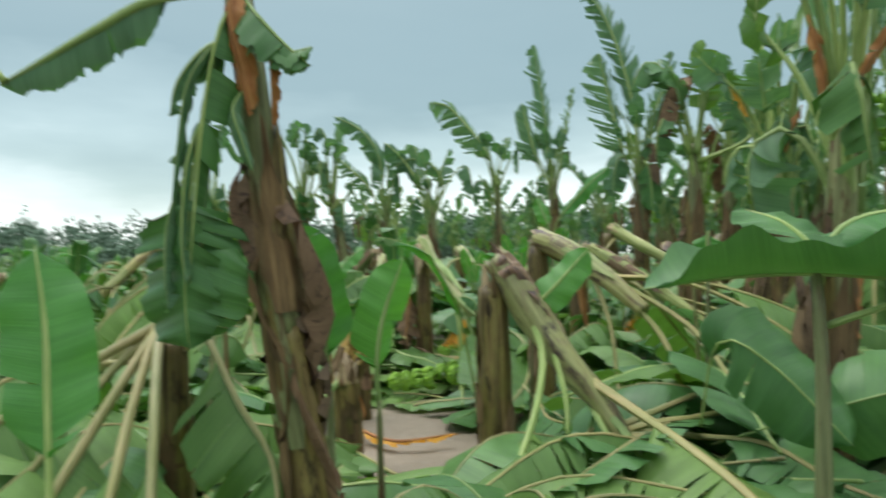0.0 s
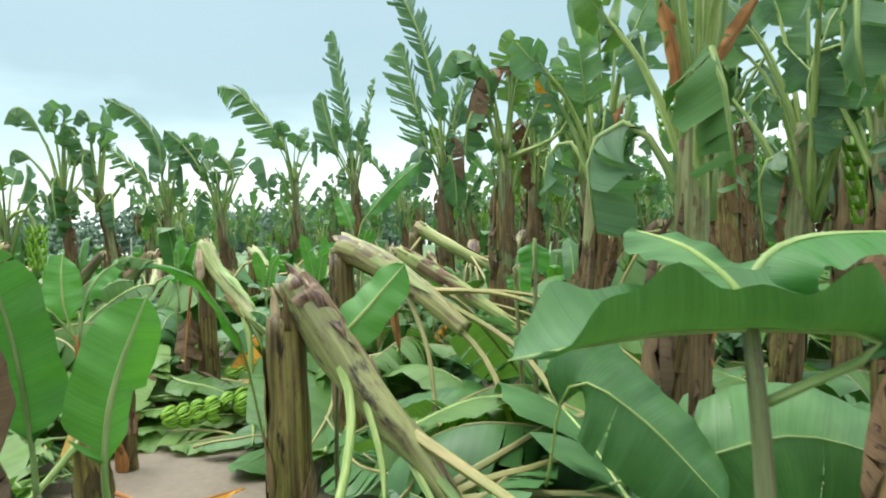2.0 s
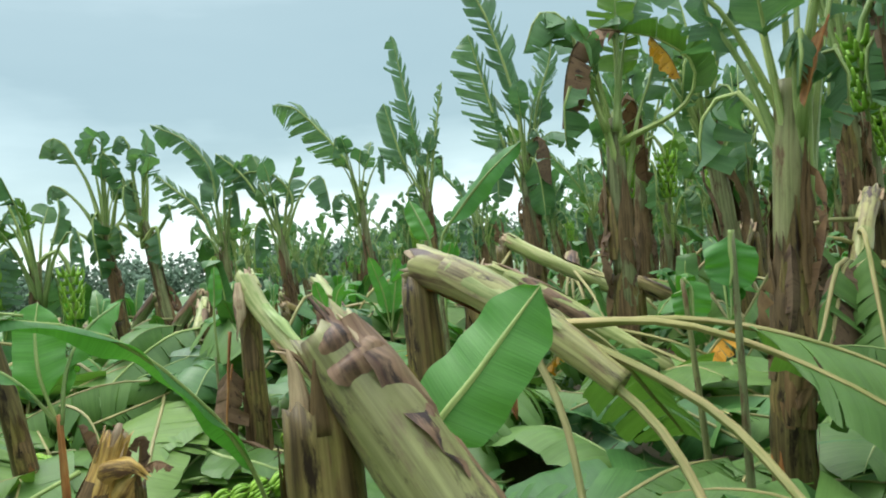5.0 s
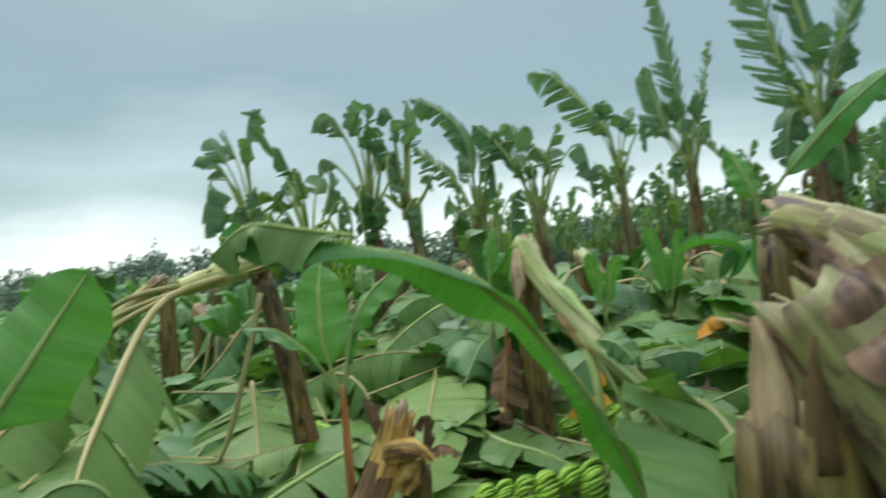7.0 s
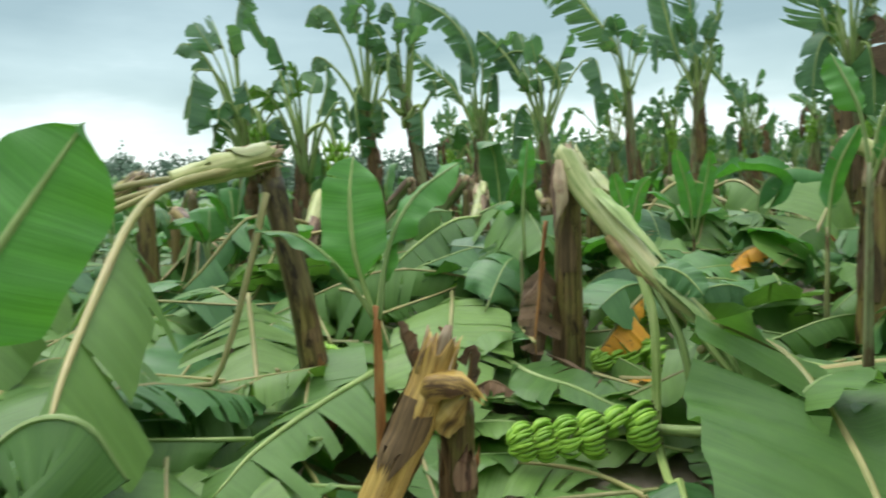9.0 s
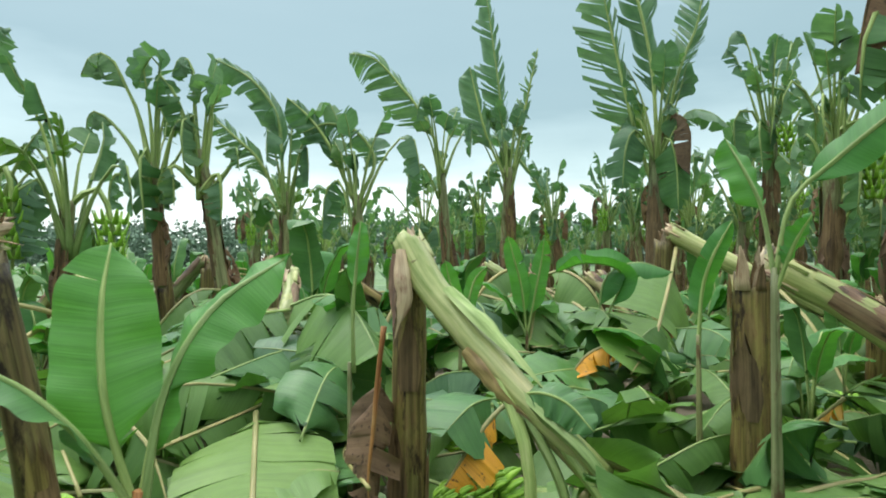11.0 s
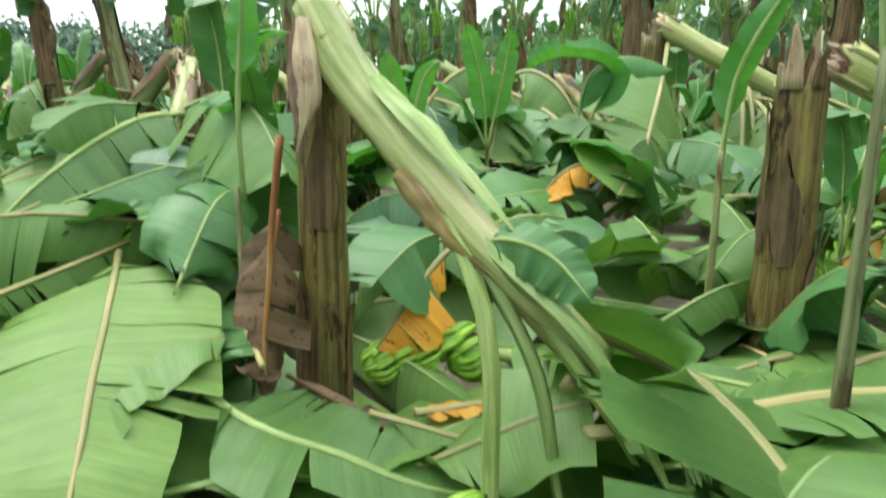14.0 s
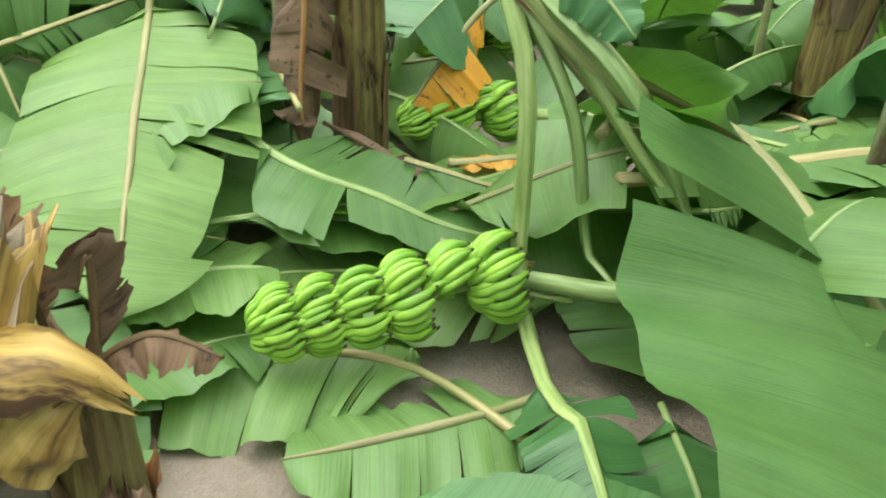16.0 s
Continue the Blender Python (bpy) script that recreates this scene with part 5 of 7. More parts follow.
# ---- standing plants ----
standing_plant("leaning banana plant with dark hanging leaves and orange sheath", (0.90, 3.15), 2.62, 0.088, 41, (-0.24, -0.18), hang=0, stubs=0, dry=6, orange=0, fine=1.6, skirt=9,
               extra=[([(0.70, 2.98, 2.48), (0.40, 2.85, 2.42), (0.22, 2.8, 2.33), (0.02, 2.75, 2.22), (-0.16, 2.7, 2.12)], 0.24, dict(fold=60, b0=0.25, tears=3, ragged=0.15, mat=LEAF_FAR, rr=0.020, up=(0, -0.3, 1))),
                      ([(-0.14, 2.7, 2.13), (-0.26, 2.68, 2.28), (-0.40, 2.65, 2.40)], 0.10, dict(fold=30, b0=0.02, tears=1, mat=LEAF_FAR, rr=0.012)),
                      ([(0.72, 2.97, 2.50), (0.66, 2.88, 2.30), (0.60, 2.84, 1.95), (0.55, 2.82, 1.60), (0.53, 2.82, 1.30), (0.54, 2.83, 1.12)], 0.52, dict(fold=14, curl=30, b0=0.60, tears=2, ragged=0.1, rr=0.007, mat=LEAF_TOP, up=(0.1, -1, 0.1), wave=0.03)),
                      ([(0.62, 2.99, 1.62), (0.56, 2.88, 1.5), (0.52, 2.86, 1.35), (0.50, 2.86, 1.15)], 0.46, dict(fold=14, curl=30, b0=0.02, tears=2, ragged=0.15, rr=0.005, mat=LEAF_TOP, up=(-0.2, -1, 0.1))),
                      ([(0.70, 2.95, 2.46), (0.66, 2.86, 2.26), (0.61, 2.84, 1.98), (0.58, 2.82, 1.66), (0.55, 2.82, 1.36)], 0.34, dict(fold=35, curl=70, b0=0.1, tears=9, ragged=0.4, rr=0.006, mat=LEAF_TOP, up=(0.3, -1, 0.1), gaps=2.0)),
                      ([(0.66, 2.92, 2.30), (0.58, 2.80, 2.10), (0.54, 2.78, 1.86), (0.52, 2.77, 1.66)], 0.13, dict(fold=45, curl=60, b0=0.05, tears=1, rr=0.004, mat=LEAF_FAR, up=(0, -1, 0))),
                      ([(0.60, 2.84, 1.95), (0.57, 2.79, 1.80), (0.55, 2.78, 1.55), (0.56, 2.78, 1.36)], 0.14, dict(fold=40, curl=60, b0=0.05, tears=1, rr=0.004, mat=LEAF_FAR, up=(0.4, -1, 0))),
                      ([(0.52, 2.84, 1.75), (0.48, 2.80, 1.60), (0.47, 2.79, 1.42), (0.48, 2.79, 1.26)], 0.10, dict(fold=40, curl=60, b0=0.05, tears=1, rr=0.004, mat=LEAF_FAR, up=(-0.4, -1, 0))),
                      ([(0.70, 2.95, 2.30), (0.60, 2.86, 2.22), (0.50, 2.84, 2.10), (0.47, 2.84, 1.98)], 0.16, dict(fold=35, curl=50, b0=0.05, tears=1, rr=0.005, mat=LEAF_FAR, up=(-0.3, -1, 0.3))),
                      ([(0.74, 2.95, 2.10), (0.72, 2.86, 2.00), (0.76, 2.84, 1.88), (0.80, 2.85, 1.76)], 0.16, dict(fold=30, curl=50, b0=0.05, tears=1, rr=0.005, mat=LEAF_FAR, up=(0.3, -1, 0.3))),
                      ([(0.70, 2.97, 2.45), (0.80, 2.90, 2.34), (0.90, 2.90, 2.23), (1.01, 2.90, 2.13)], 0.22, dict(fold=40, b0=0.1, tears=4, ragged=0.3, rr=0.008, mat=LEAF_TOP)),
                      ([(0.72, 2.96, 2.30), (0.82, 2.90, 2.24), (0.92, 2.90, 2.19), (1.02, 2.90, 2.20)], 0.13, dict(fold=40, b0=0.1, tears=1, rr=0.006, mat=LEAF_TOP)),
                      ([(0.70, 2.92, 2.50), (0.70, 2.88, 2.32), (0.73, 2.90, 2.12), (0.75, 2.92, 1.97)], 0.13, dict(b0=0.05, mat=SHEATH_RED, rib=SHEATH_RED, rr=0.006, fold=30, curl=30, tears=1, up=(0, -1, 0))),
                      ([(0.82, 2.94, 2.26), (0.845, 2.92, 2.12), (0.83, 2.95, 1.92)], 0.06, dict(b0=0.05, mat=SHEATH_RED, rib=SHEATH_RED, rr=0.006, fold=30, tears=0, up=(0, -1, 0))),
                      ([(0.66, 3.0, 2.5), (0.62, 3.05, 2.9), (0.5, 3.1, 3.2), (0.2, 3.1, 3.3)], 0.5, dict(fold=30))])
PLUME = dict(b0=0.2, fold=20, curl=46, tears=34, ragged=0.17, gp=4.0, gaps=0.85, wave=0.04, n=64, m=5, rr=0.022, sweep=0.34, mat=LEAF_FAR, halves=(0.42, 1.12), pk=1.6)
RAG = dict(fold=38, curl=24, tears=5, ragged=0.3, cut=0.9, mat=LEAF_FAR, rr=0.020, pk=2.4, wave=0.03, n=22, m=4, roll=25)
near_plants = [("tall weathered banana plant with torn leaves and orange sheaths", (2.95, 7.0), 2.35, 0.11, 43, (0.24, 0.1), dict(orange=2, dry=6, hang=10, tall=1.35, skirt=11, extra=[([(3.32, 6.85, 2.55), (3.22, 6.83, 2.32), (3.16, 6.85, 2.12)], 0.1, dict(b0=0.05, mat=SHEATH_RED, rib=SHEATH_RED, rr=0.005, fold=30, curl=20, tears=1, up=(0, -1, 0)))])),
               ("tall olive banana plant with orange torn sheaths", (3.02, 4.75), 2.25, 0.105, 48, (0.16, 0.1), dict(orange=3, dry=4, hang=9, stubs=5, tall=1.4, skirt=8, extra=[([(2.96, 4.62, 2.62), (3.01, 4.61, 2.38), (3.05, 4.63, 2.05)], 0.09, dict(b0=0.05, mat=SHEATH_RED, rib=SHEATH_RED, rr=0.005, fold=30, curl=20, tears=1, up=(0, -1, 0))), ([(3.40, 4.58, 2.60), (3.23, 4.62, 2.34), (3.13, 4.65, 2.12)], 0.08, dict(b0=0.05, mat=SHEATH_RED, rib=SHEATH_RED, rr=0.005, fold=30, curl=20, tears=1, up=(0, -1, 0)))])),
               ("banana plant with torn crown and green fruit", (4.30, 6.7), 2.35, 0.11, 53, (0.25, 0.0), dict(fruit=True, orange=1, stubs=5, hang=9, tall=1.3, skirt=8)),
               ("banana plant with frayed brown sheaths", (4.7, 6.05), 2.5, 0.11, 59, (0.1, 0.1), dict(orange=2, stubs=4, hang=9, tall=1.2, skirt=9)),
               ("thick banana plant with dark peeling sheaths", (3.46, 3.8), 2.4, 0.10, 61, (0.15, 0.0), dict(dry=6, hang=8, skirt=8)),
               ("banana plant with one browned drooping leaf", (2.60, 10.1), 2.6, 0.12, 67, (0.1, 0.0), dict(brown=1, fruit=True, hang=7, skirt=9, extra=[
                   ([(2.72, 10.05, 2.5), (3.30, 10.0, 2.75), (3.42, 9.95, 3.10), (3.12, 9.9, 3.36), (2.80, 9.9, 3.46)], 0.42, dict(b0=0.42, fold=48, curl=10, tears=7, ragged=0.3, mat=LEAF_MID, pk=2.2, rr=0.018)),
                   ([(2.82, 9.9, 3.46), (2.62, 9.88, 3.50), (2.42, 9.88, 3.40), (2.30, 9.88, 3.12), (2.22, 9.9, 2.66)], 0.46, dict(b0=0.02, fold=40, curl=40, tears=8, ragged=0.45, mat=LEAF_DRY, rib=SHEATH, rr=0.01)),
                   ([(3.05, 9.9, 3.40), (3.2, 9.88, 3.2), (3.28, 9.88, 2.98)], 0.3, dict(b0=0.02, fold=40, curl=30, tears=4, ragged=0.4, mat=LEAF_YELLOW, rib=SHEATH, rr=0.006)),
                   ([(2.62, 10.0, 2.6), (2.45, 9.95, 3.2), (2.35, 9.9, 3.62), (2.12, 9.9, 3.72), (1.95, 9.9, 3.38)], 0.5, dict(b0=0.45, fold=45, curl=30, tears=9, ragged=0.3, mat=LEAF_TOP, pk=2.2, rr=0.018)),
                   ([(2.70, 10.0, 2.6), (2.78, 9.95, 3.3), (2.80, 9.9, 3.75), (2.9, 9.9, 3.95)], 0.5, dict(b0=0.6, fold=10, curl=20, tears=3, ragged=0.2, mat=LEAF_MID, pk=2.2, rr=0.018, cut=0.8, up=(0, -1, 0)))])),
               ("tall banana plant with upright windblown leaves", (1.95, 15.7), 3.1, 0.16, 71, (0.0, 0.0), dict(hang=8, brown=1, dry=5, orange=2, extra=[
                   ([(1.95, 15.6, 2.9), (2.05, 15.45, 3.2), (2.15, 15.4, 2.9), (2.18, 15.4, 2.2)], 0.6, dict(fold=25, b0=0.3, tears=2, mat=LEAF_TOP, up=(0, -1, 0.2))), ([(1.9, 15.6, 2.9), (1.65, 15.45, 3.3), (1.5, 15.4, 3.05), (1.45, 15.4, 2.5)], 0.6, dict(fold=25, b0=0.3, tears=4, mat=LEAF_FAR, up=(0, -1, 0.2))), ([(1.95, 15.6, 2.9), (2.3, 15.5, 3.5), (2.6, 15.4, 3.5), (2.85, 15.4, 3.3)], 0.5, dict(fold=30, b0=0.35, tears=5, mat=LEAF_FAR)),
                   ([(1.88, 15.7, 2.6), (1.62, 15.7, 3.5), (1.40, 15.7, 4.5), (1.22, 15.7, 5.4)], 1.0, dict(PLUME, up=(0.2, -1, 0))), ([(2.0, 15.7, 3.0), (2.25, 15.7, 4.1), (2.5, 15.7, 4.75), (2.6, 15.7, 5.3)], 0.85, dict(PLUME, up=(-0.3, -1, 0))),
                   ([(1.95, 15.6, 2.8), (1.87, 15.55, 4.2), (1.61, 15.5, 5.38), (1.36, 15.5, 6.04), (1.08, 15.5, 6.5), (0.83, 15.5, 6.7)], 0.95, dict(PLUME, halves=(0.9, 0.9), fold=30, up=(0, -1, 0)))])),
               ("tall banana plant with drooping torn leaves and fruit", (3.75, 17.0), 3.5, 0.15, 77, (0.1, 0.0), dict(hang=15, stubs=5, fruit=True, orange=2, tall=1.3, skirt=8)),
               ("banana plant with frayed upright leaf fan", (-0.22, 19.5), 3.2, 0.14, 73, (0.0, 0.0), dict(hang=7, stubs=7, dry=5, extra=[
                   ([(-0.22, 19.5, 2.7), (-0.28, 19.5, 3.6), (-0.37, 19.5, 4.8), (-0.52, 19.5, 6.0), (-0.62, 19.5, 6.75)], 0.95, dict(PLUME, up=(0, -1, 0))), ([(-0.3, 19.4, 3.2), (-0.6, 19.3, 3.9), (-0.78, 19.3, 4.6), (-0.92, 19.3, 5.25)], 0.85, dict(PLUME, tears=4, up=(0.2, -1, 0))),
                   ([(-0.12, 19.5, 3.3), (0.14, 19.5, 4.56), (0.37, 19.5, 5.6)], 0.42, dict(PLUME, ragged=0.5, up=(0, -1, 0)))])),
               ("banana plant with one windblown leaf", (-1.05, 17.4), 2.95, 0.10, 79, (-0.2, 0.0), dict(hang=4, stubs=5, extra=[([(-1.2, 17.35, 3.0), (-1.44, 17.3, 3.8), (-1.88, 17.3, 4.42), (-2.32, 17.3, 4.9), (-2.75, 17.3, 5.02)], 0.95, dict(PLUME, up=(0.2, -1, 0.3)))])),
               ("banana plant with torn leaf blown sideways", (-1.95, 15.0), 2.3, 0.10, 83, (-0.15, 0.0), dict(hang=5, stubs=5, extra=[([(-2.15, 15.0, 2.4), (-2.48, 15.0, 3.13), (-2.77, 15.0, 3.53), (-3.06, 15.0, 3.79)], 0.55, dict(PLUME, tears=4, up=(0.2, -1, 0.3))), ([(-2.05, 15.0, 2.4), (-1.85, 15.0, 2.9), (-2.1, 15.0, 3.3), (-2.5, 15.0, 3.42), (-2.85, 15.0, 3.3)], 0.5, dict(PLUME, up=(0, -1, 0.2)))])),
               ("banana plant with ragged crown on pale stalks", (-3.66, 12.9), 2.5, 0.088, 89, (-0.22, 0.0), dict(hang=3, stubs=2, tall=0.8, skirt=4, extra=[
                   ([(-3.88, 12.9, 2.4), (-4.04, 12.9, 3.13), (-4.18, 12.88, 3.47), (-4.36, 12.85, 3.82), (-4.58, 12.82, 3.83), (-4.72, 12.8, 3.50)], 0.56, dict(RAG, b0=0.52)), ([(-3.87, 12.9, 2.4), (-3.82, 12.9, 3.29), (-3.82, 12.9, 3.78), (-3.95, 12.88, 3.76), (-4.06, 12.86, 3.40)], 0.40, dict(RAG, b0=0.60)),
                   ([(-3.92, 12.9, 2.4), (-4.16, 12.9, 2.86), (-4.46, 12.9, 3.18), (-4.62, 12.88, 3.21), (-4.66, 12.86, 2.94)], 0.40, dict(RAG, b0=0.55)), ([(-3.80, 12.9, 2.4), (-3.67, 12.9, 2.95), (-3.57, 12.9, 3.11), (-3.42, 12.88, 3.10), (-3.38, 12.88, 2.85)], 0.34, dict(RAG, b0=0.5)),
                   ([(-3.84, 12.85, 2.2), (-3.70, 12.8, 2.55), (-3.60, 12.78, 2.5), (-3.58, 12.78, 2.1)], 0.36, dict(RAG, b0=0.4)), ([(-3.92, 12.85, 2.2), (-4.15, 12.8, 2.5), (-4.3, 12.78, 2.45), (-4.34, 12.78, 2.05)], 0.34, dict(RAG, b0=0.4)), ([(-3.86, 12.9, 2.4), (-3.95, 12.95, 3.2), (-4.02, 12.95, 3.7), (-4.0, 12.95, 3.9)], 0.3, dict(RAG, b0=0.7, fold=20))])),
               ("banana plant with torn windblown leaves", (-3.15, 15.3), 2.4, 0.10, 97, (-0.03, 0.0), dict(hang=4, stubs=3, extra=[([(-3.18, 15.2, 2.3), (-3.2, 15.2, 2.86), (-3.28, 15.2, 3.6), (-3.66, 15.2, 4.12), (-4.24, 15.2, 4.45)], 0.72, dict(PLUME, tears=9, up=(0.2, -1, 0.2))), ([(-3.18, 15.1, 2.3), (-3.44, 15.0, 2.91), (-3.81, 15.0, 3.28), (-4.15, 15.0, 3.58)], 0.6, dict(PLUME, up=(0, -1, 0.2)))])),
               ("banana plant with ragged crown and fruit", (-4.6, 11.3), 2.15, 0.09, 101, (0.0, 0.0), dict(hang=9, stubs=3, fruit=True, tall=0.9, extra=[
                   ([(-4.62, 11.3, 2.1), (-4.66, 11.3, 2.9), (-4.60, 11.3, 3.3), (-4.48, 11.28, 3.68), (-4.56, 11.26, 3.55), (-4.64, 11.25, 3.15)], 0.42, dict(RAG, b0=0.66)), ([(-4.64, 11.3, 2.1), (-4.95, 11.3, 2.8), (-5.15, 11.3, 3.1), (-5.4, 11.28, 3.22), (-5.56, 11.26, 3.0)], 0.42, dict(RAG, b0=0.5)),
                   ([(-4.66, 11.3, 2.0), (-5.1, 11.3, 2.5), (-5.3, 11.28, 2.65), (-5.44, 11.26, 2.3)], 0.36, dict(RAG, b0=0.5))])),
               ("banana plant with leaning pale trunk and ragged crown", (-2.92, 12.9), 2.6, 0.085, 103, (-0.42, 0.0), dict(hang=3, stubs=2, tall=0.8, skirt=4, extra=[
                   ([(-3.34, 12.9, 2.5), (-3.56, 12.9, 3.22), (-3.72, 12.88, 3.54), (-3.84, 12.86, 3.60), (-3.80, 12.84, 3.30), (-3.6, 12.84, 2.9)], 0.48, dict(RAG, b0=0.46, mat=LEAF_TOP)), ([(-3.35, 12.9, 2.5), (-3.41, 12.9, 3.33), (-3.44, 12.9, 3.71), (-3.57, 12.88, 3.79), (-3.68, 12.86, 3.52)], 0.40, dict(RAG, b0=0.62)),
                   ([(-3.30, 12.9, 2.5), (-3.21, 12.9, 3.1), (-3.24, 12.9, 3.4), (-3.31, 12.88, 3.44), (-3.35, 12.86, 3.2)], 0.30, dict(RAG, b0=0.62)), ([(-3.24, 12.9, 2.3), (-2.99, 12.9, 2.6), (-2.93, 12.88, 2.80), (-2.88, 12.86, 2.5)], 0.30, dict(RAG, b0=0.5)),
                   ([(-3.30, 12.85, 2.3), (-3.1, 12.8, 2.5), (-3.05, 12.78, 2.2), (-3.06, 12.78, 1.9)], 0.34, dict(RAG, b0=0.4)), ([(-3.36, 12.85, 2.4), (-3.6, 12.8, 2.6), (-3.68, 12.78, 2.4), (-3.7, 12.78, 2.05)], 0.34, dict(RAG, b0=0.4))])),
               ("slender banana plant with snapped leaves and fruit", (-4.0, 11.35), 1.95, 0.08, 105, (0.15, 0.0), dict(hang=7, stubs=4, fruit=True))]
near = [standing_plant(label, base, h, r, seed, tilt, **kw) for label, base, h, r, seed, tilt, kw in near_plants]
protos = [standing_plant(lab, (x, y), h, r, seed, (tl, 0.0), far=True, group="far banana plants", **kw) for lab, x, y, h, r, seed, tl, kw in (
    ("banana plant with snapped leaves in the far rows", 3.3, 13.4, 2.7, 0.12, 201, 0.1, dict(hang=11, stubs=5, fruit=True)),
    ("banana plant with ragged crown in the far rows", 4.9, 14.2, 2.5, 0.11, 203, -0.2, dict(hang=10, stubs=6)),
    ("banana plant with browned leaf in the far rows", 6.1, 13.0, 2.9, 0.13, 205, 0.1, dict(hang=11, stubs=4, brown=2, fruit=True)),
    ("banana plant with windblown leaf in the far rows", 1.0, 22.4, 2.4, 0.11, 207, -0.3, dict(hang=9, stubs=5, plumes=1, wind=(-0.7, 0))),
    ("banana plant with broken stalks in the far rows", -2.4, 22.0, 2.3, 0.10, 209, 0.2, dict(hang=10, stubs=7)),
    ("tall banana plant with torn crown in the far rows", 7.4, 16.5, 3.2, 0.14, 211, 0.0, dict(hang=12, stubs=5, fruit=True)),
    ("small banana plant with ragged leaves in the far rows", -4.6, 19.2, 2.0, 0.09, 213, 0.1, dict(hang=8, stubs=5)))]
rng = random.Random(21)
spots = [tuple(b[1]) for b in near_plants] + [(o.location.x, o.location.y) for o in protos]
count = 0
for k in range(9000):
    y = 14.5 + 27 * rng.random() ** 1.1
    x = rng.uniform(-0.30 * y - 0.5, 0.66 * y + 3)
    if (x < 3.2 and y < 21.5) or (x < 0.12 * y and y < 24 and rng.random() < 0.3):
        continue
    if min(math.hypot(x - a, y - b) for a, b in spots) < (1.15 if y < 25 else 1.5):
        continue
    spots.append((x, y))
    s = rng.uniform(0.75, 1.05) * (1.0 if x > 0 else 0.92)
    copy_thing(rng.choice(protos), Matrix.Translation((x, y, ground_z(x, y) - 0.03)) @ Matrix.Rotation(rng.uniform(-0.6, 0.6), 4, "Z") @ Matrix.Diagonal((s, s, s, 1)))
    count += 1
    if count >= 185:
        break
for x, y in ((5.6, 8.3), (5.0, 9.4), (3.9, 10.8), (7.2, 9.2), (5.2, 11.2), (7.5, 6.5), (4.6, 12.6), (7.6, 12.0)):
    s = rng.uniform(0.9, 1.1)
    copy_thing(protos[rng.choice([0, 1, 2, 5])], Matrix.Translation((x, y, ground_z(x, y) - 0.03)) @ Matrix.Rotation(rng.uniform(-3, 3), 4, "Z") @ Matrix.Diagonal((s, s, s, 1)))

# ---- young shoots ----
sucker("young shoot with two whole fresh leaves", (0.72, 3.70), [([(0.70, 3.70, 0.80), (0.69, 3.70, 0.97), (0.66, 3.68, 1.28), (0.60, 3.64, 1.60)], 0.34, dict(up=(0, -1, 0.2), roll=180)),], 2, [(0.70, 3.70, 0.45), (0.70, 3.70, 0.82)])
sucker("young shoot with one upright bright leaf", (1.02, 3.52), [([(1.01, 3.52, 0.80), (1.0, 3.52, 0.95), (1.03, 3.53, 1.17), (1.11, 3.60, 1.44)], 0.27, dict(up=(0.6, -1, 0), fold=25)),], 4, [(1.01, 3.52, 0.45), (1.01, 3.52, 0.82)], 0.016)
sucker("young shoot with broad wavy horizontal leaves", (2.62, 2.86), [([(2.68, 2.95, 1.20), (2.95, 2.98, 1.31), (2.72, 2.95, 1.355), (2.44, 2.93, 1.355), (2.13, 2.87, 1.32)], 0.40, dict(fold=6, curl=64, b0=0.2, wave=0.03, tears=0, wf=0.5, mat=LEAF_TOP)),
       ([(2.66, 2.98, 1.28), (2.68, 3.04, 1.40), (2.60, 3.16, 1.52), (2.48, 3.26, 1.58)], 0.36, dict(fold=0, mat=LEAF_TOP)),
       ([(2.66, 2.98, 1.28), (2.72, 3.12, 1.45), (2.85, 3.15, 1.54), (3.1, 3.1, 1.55)], 0.3, dict(fold=14))], 6, [(2.64, 2.87, 0.7), (2.655, 2.92, 1.1), (2.65, 2.95, 1.36)], 0.026)
sucker("slender shoot with one tilted bright leaf", (1.43, 5.04), [([(1.45, 5.02, 0.90), (1.47, 4.98, 1.10), (1.62, 5.02, 1.27), (1.80, 5.07, 1.47)], 0.25, dict(up=(-0.4, -1, 0.4), fold=8, b0=0.22, tears=0)),], 8, [(1.43, 5.03, 0.5), (1.45, 5.02, 0.95)], 0.012)
sucker("shoot with one long arching leaf", (1.03, 5.36), [([(1.02, 5.28, 0.55), (0.995, 5.02, 1.07), (0.95, 4.75, 1.335), (0.92, 4.52, 1.47), (0.83, 4.40, 1.52), (0.70, 4.34, 1.54)], 0.062, dict(fold=36, curl=14, b0=0.36, tears=0, rr=0.007)),
       ([(0.83, 4.40, 1.53), (0.78, 4.375, 1.542), (0.73, 4.352, 1.55), (0.69, 4.335, 1.52)], 0.07, dict(fold=50, curl=20, b0=0.02, tears=1, rr=0.003, mat=LEAF_UNDER))], 10, [(1.03, 5.34, 0.3), (1.02, 5.28, 0.6)], 0.016)
sucker("shoot with one broad dark leaf", (-0.66, 4.80), [([(-0.64, 4.84, 0.9), (-0.61, 4.91, 1.12), (-0.54, 5.06, 1.36), (-0.46, 5.19, 1.58)], 0.28, dict(up=(0.7, -0.9, 0.4), mat=LEAF_YOUNG, tears=0, b0=0.36)),], 12, [(-0.66, 4.81, 0.5), (-0.64, 4.84, 0.95)], 0.018)
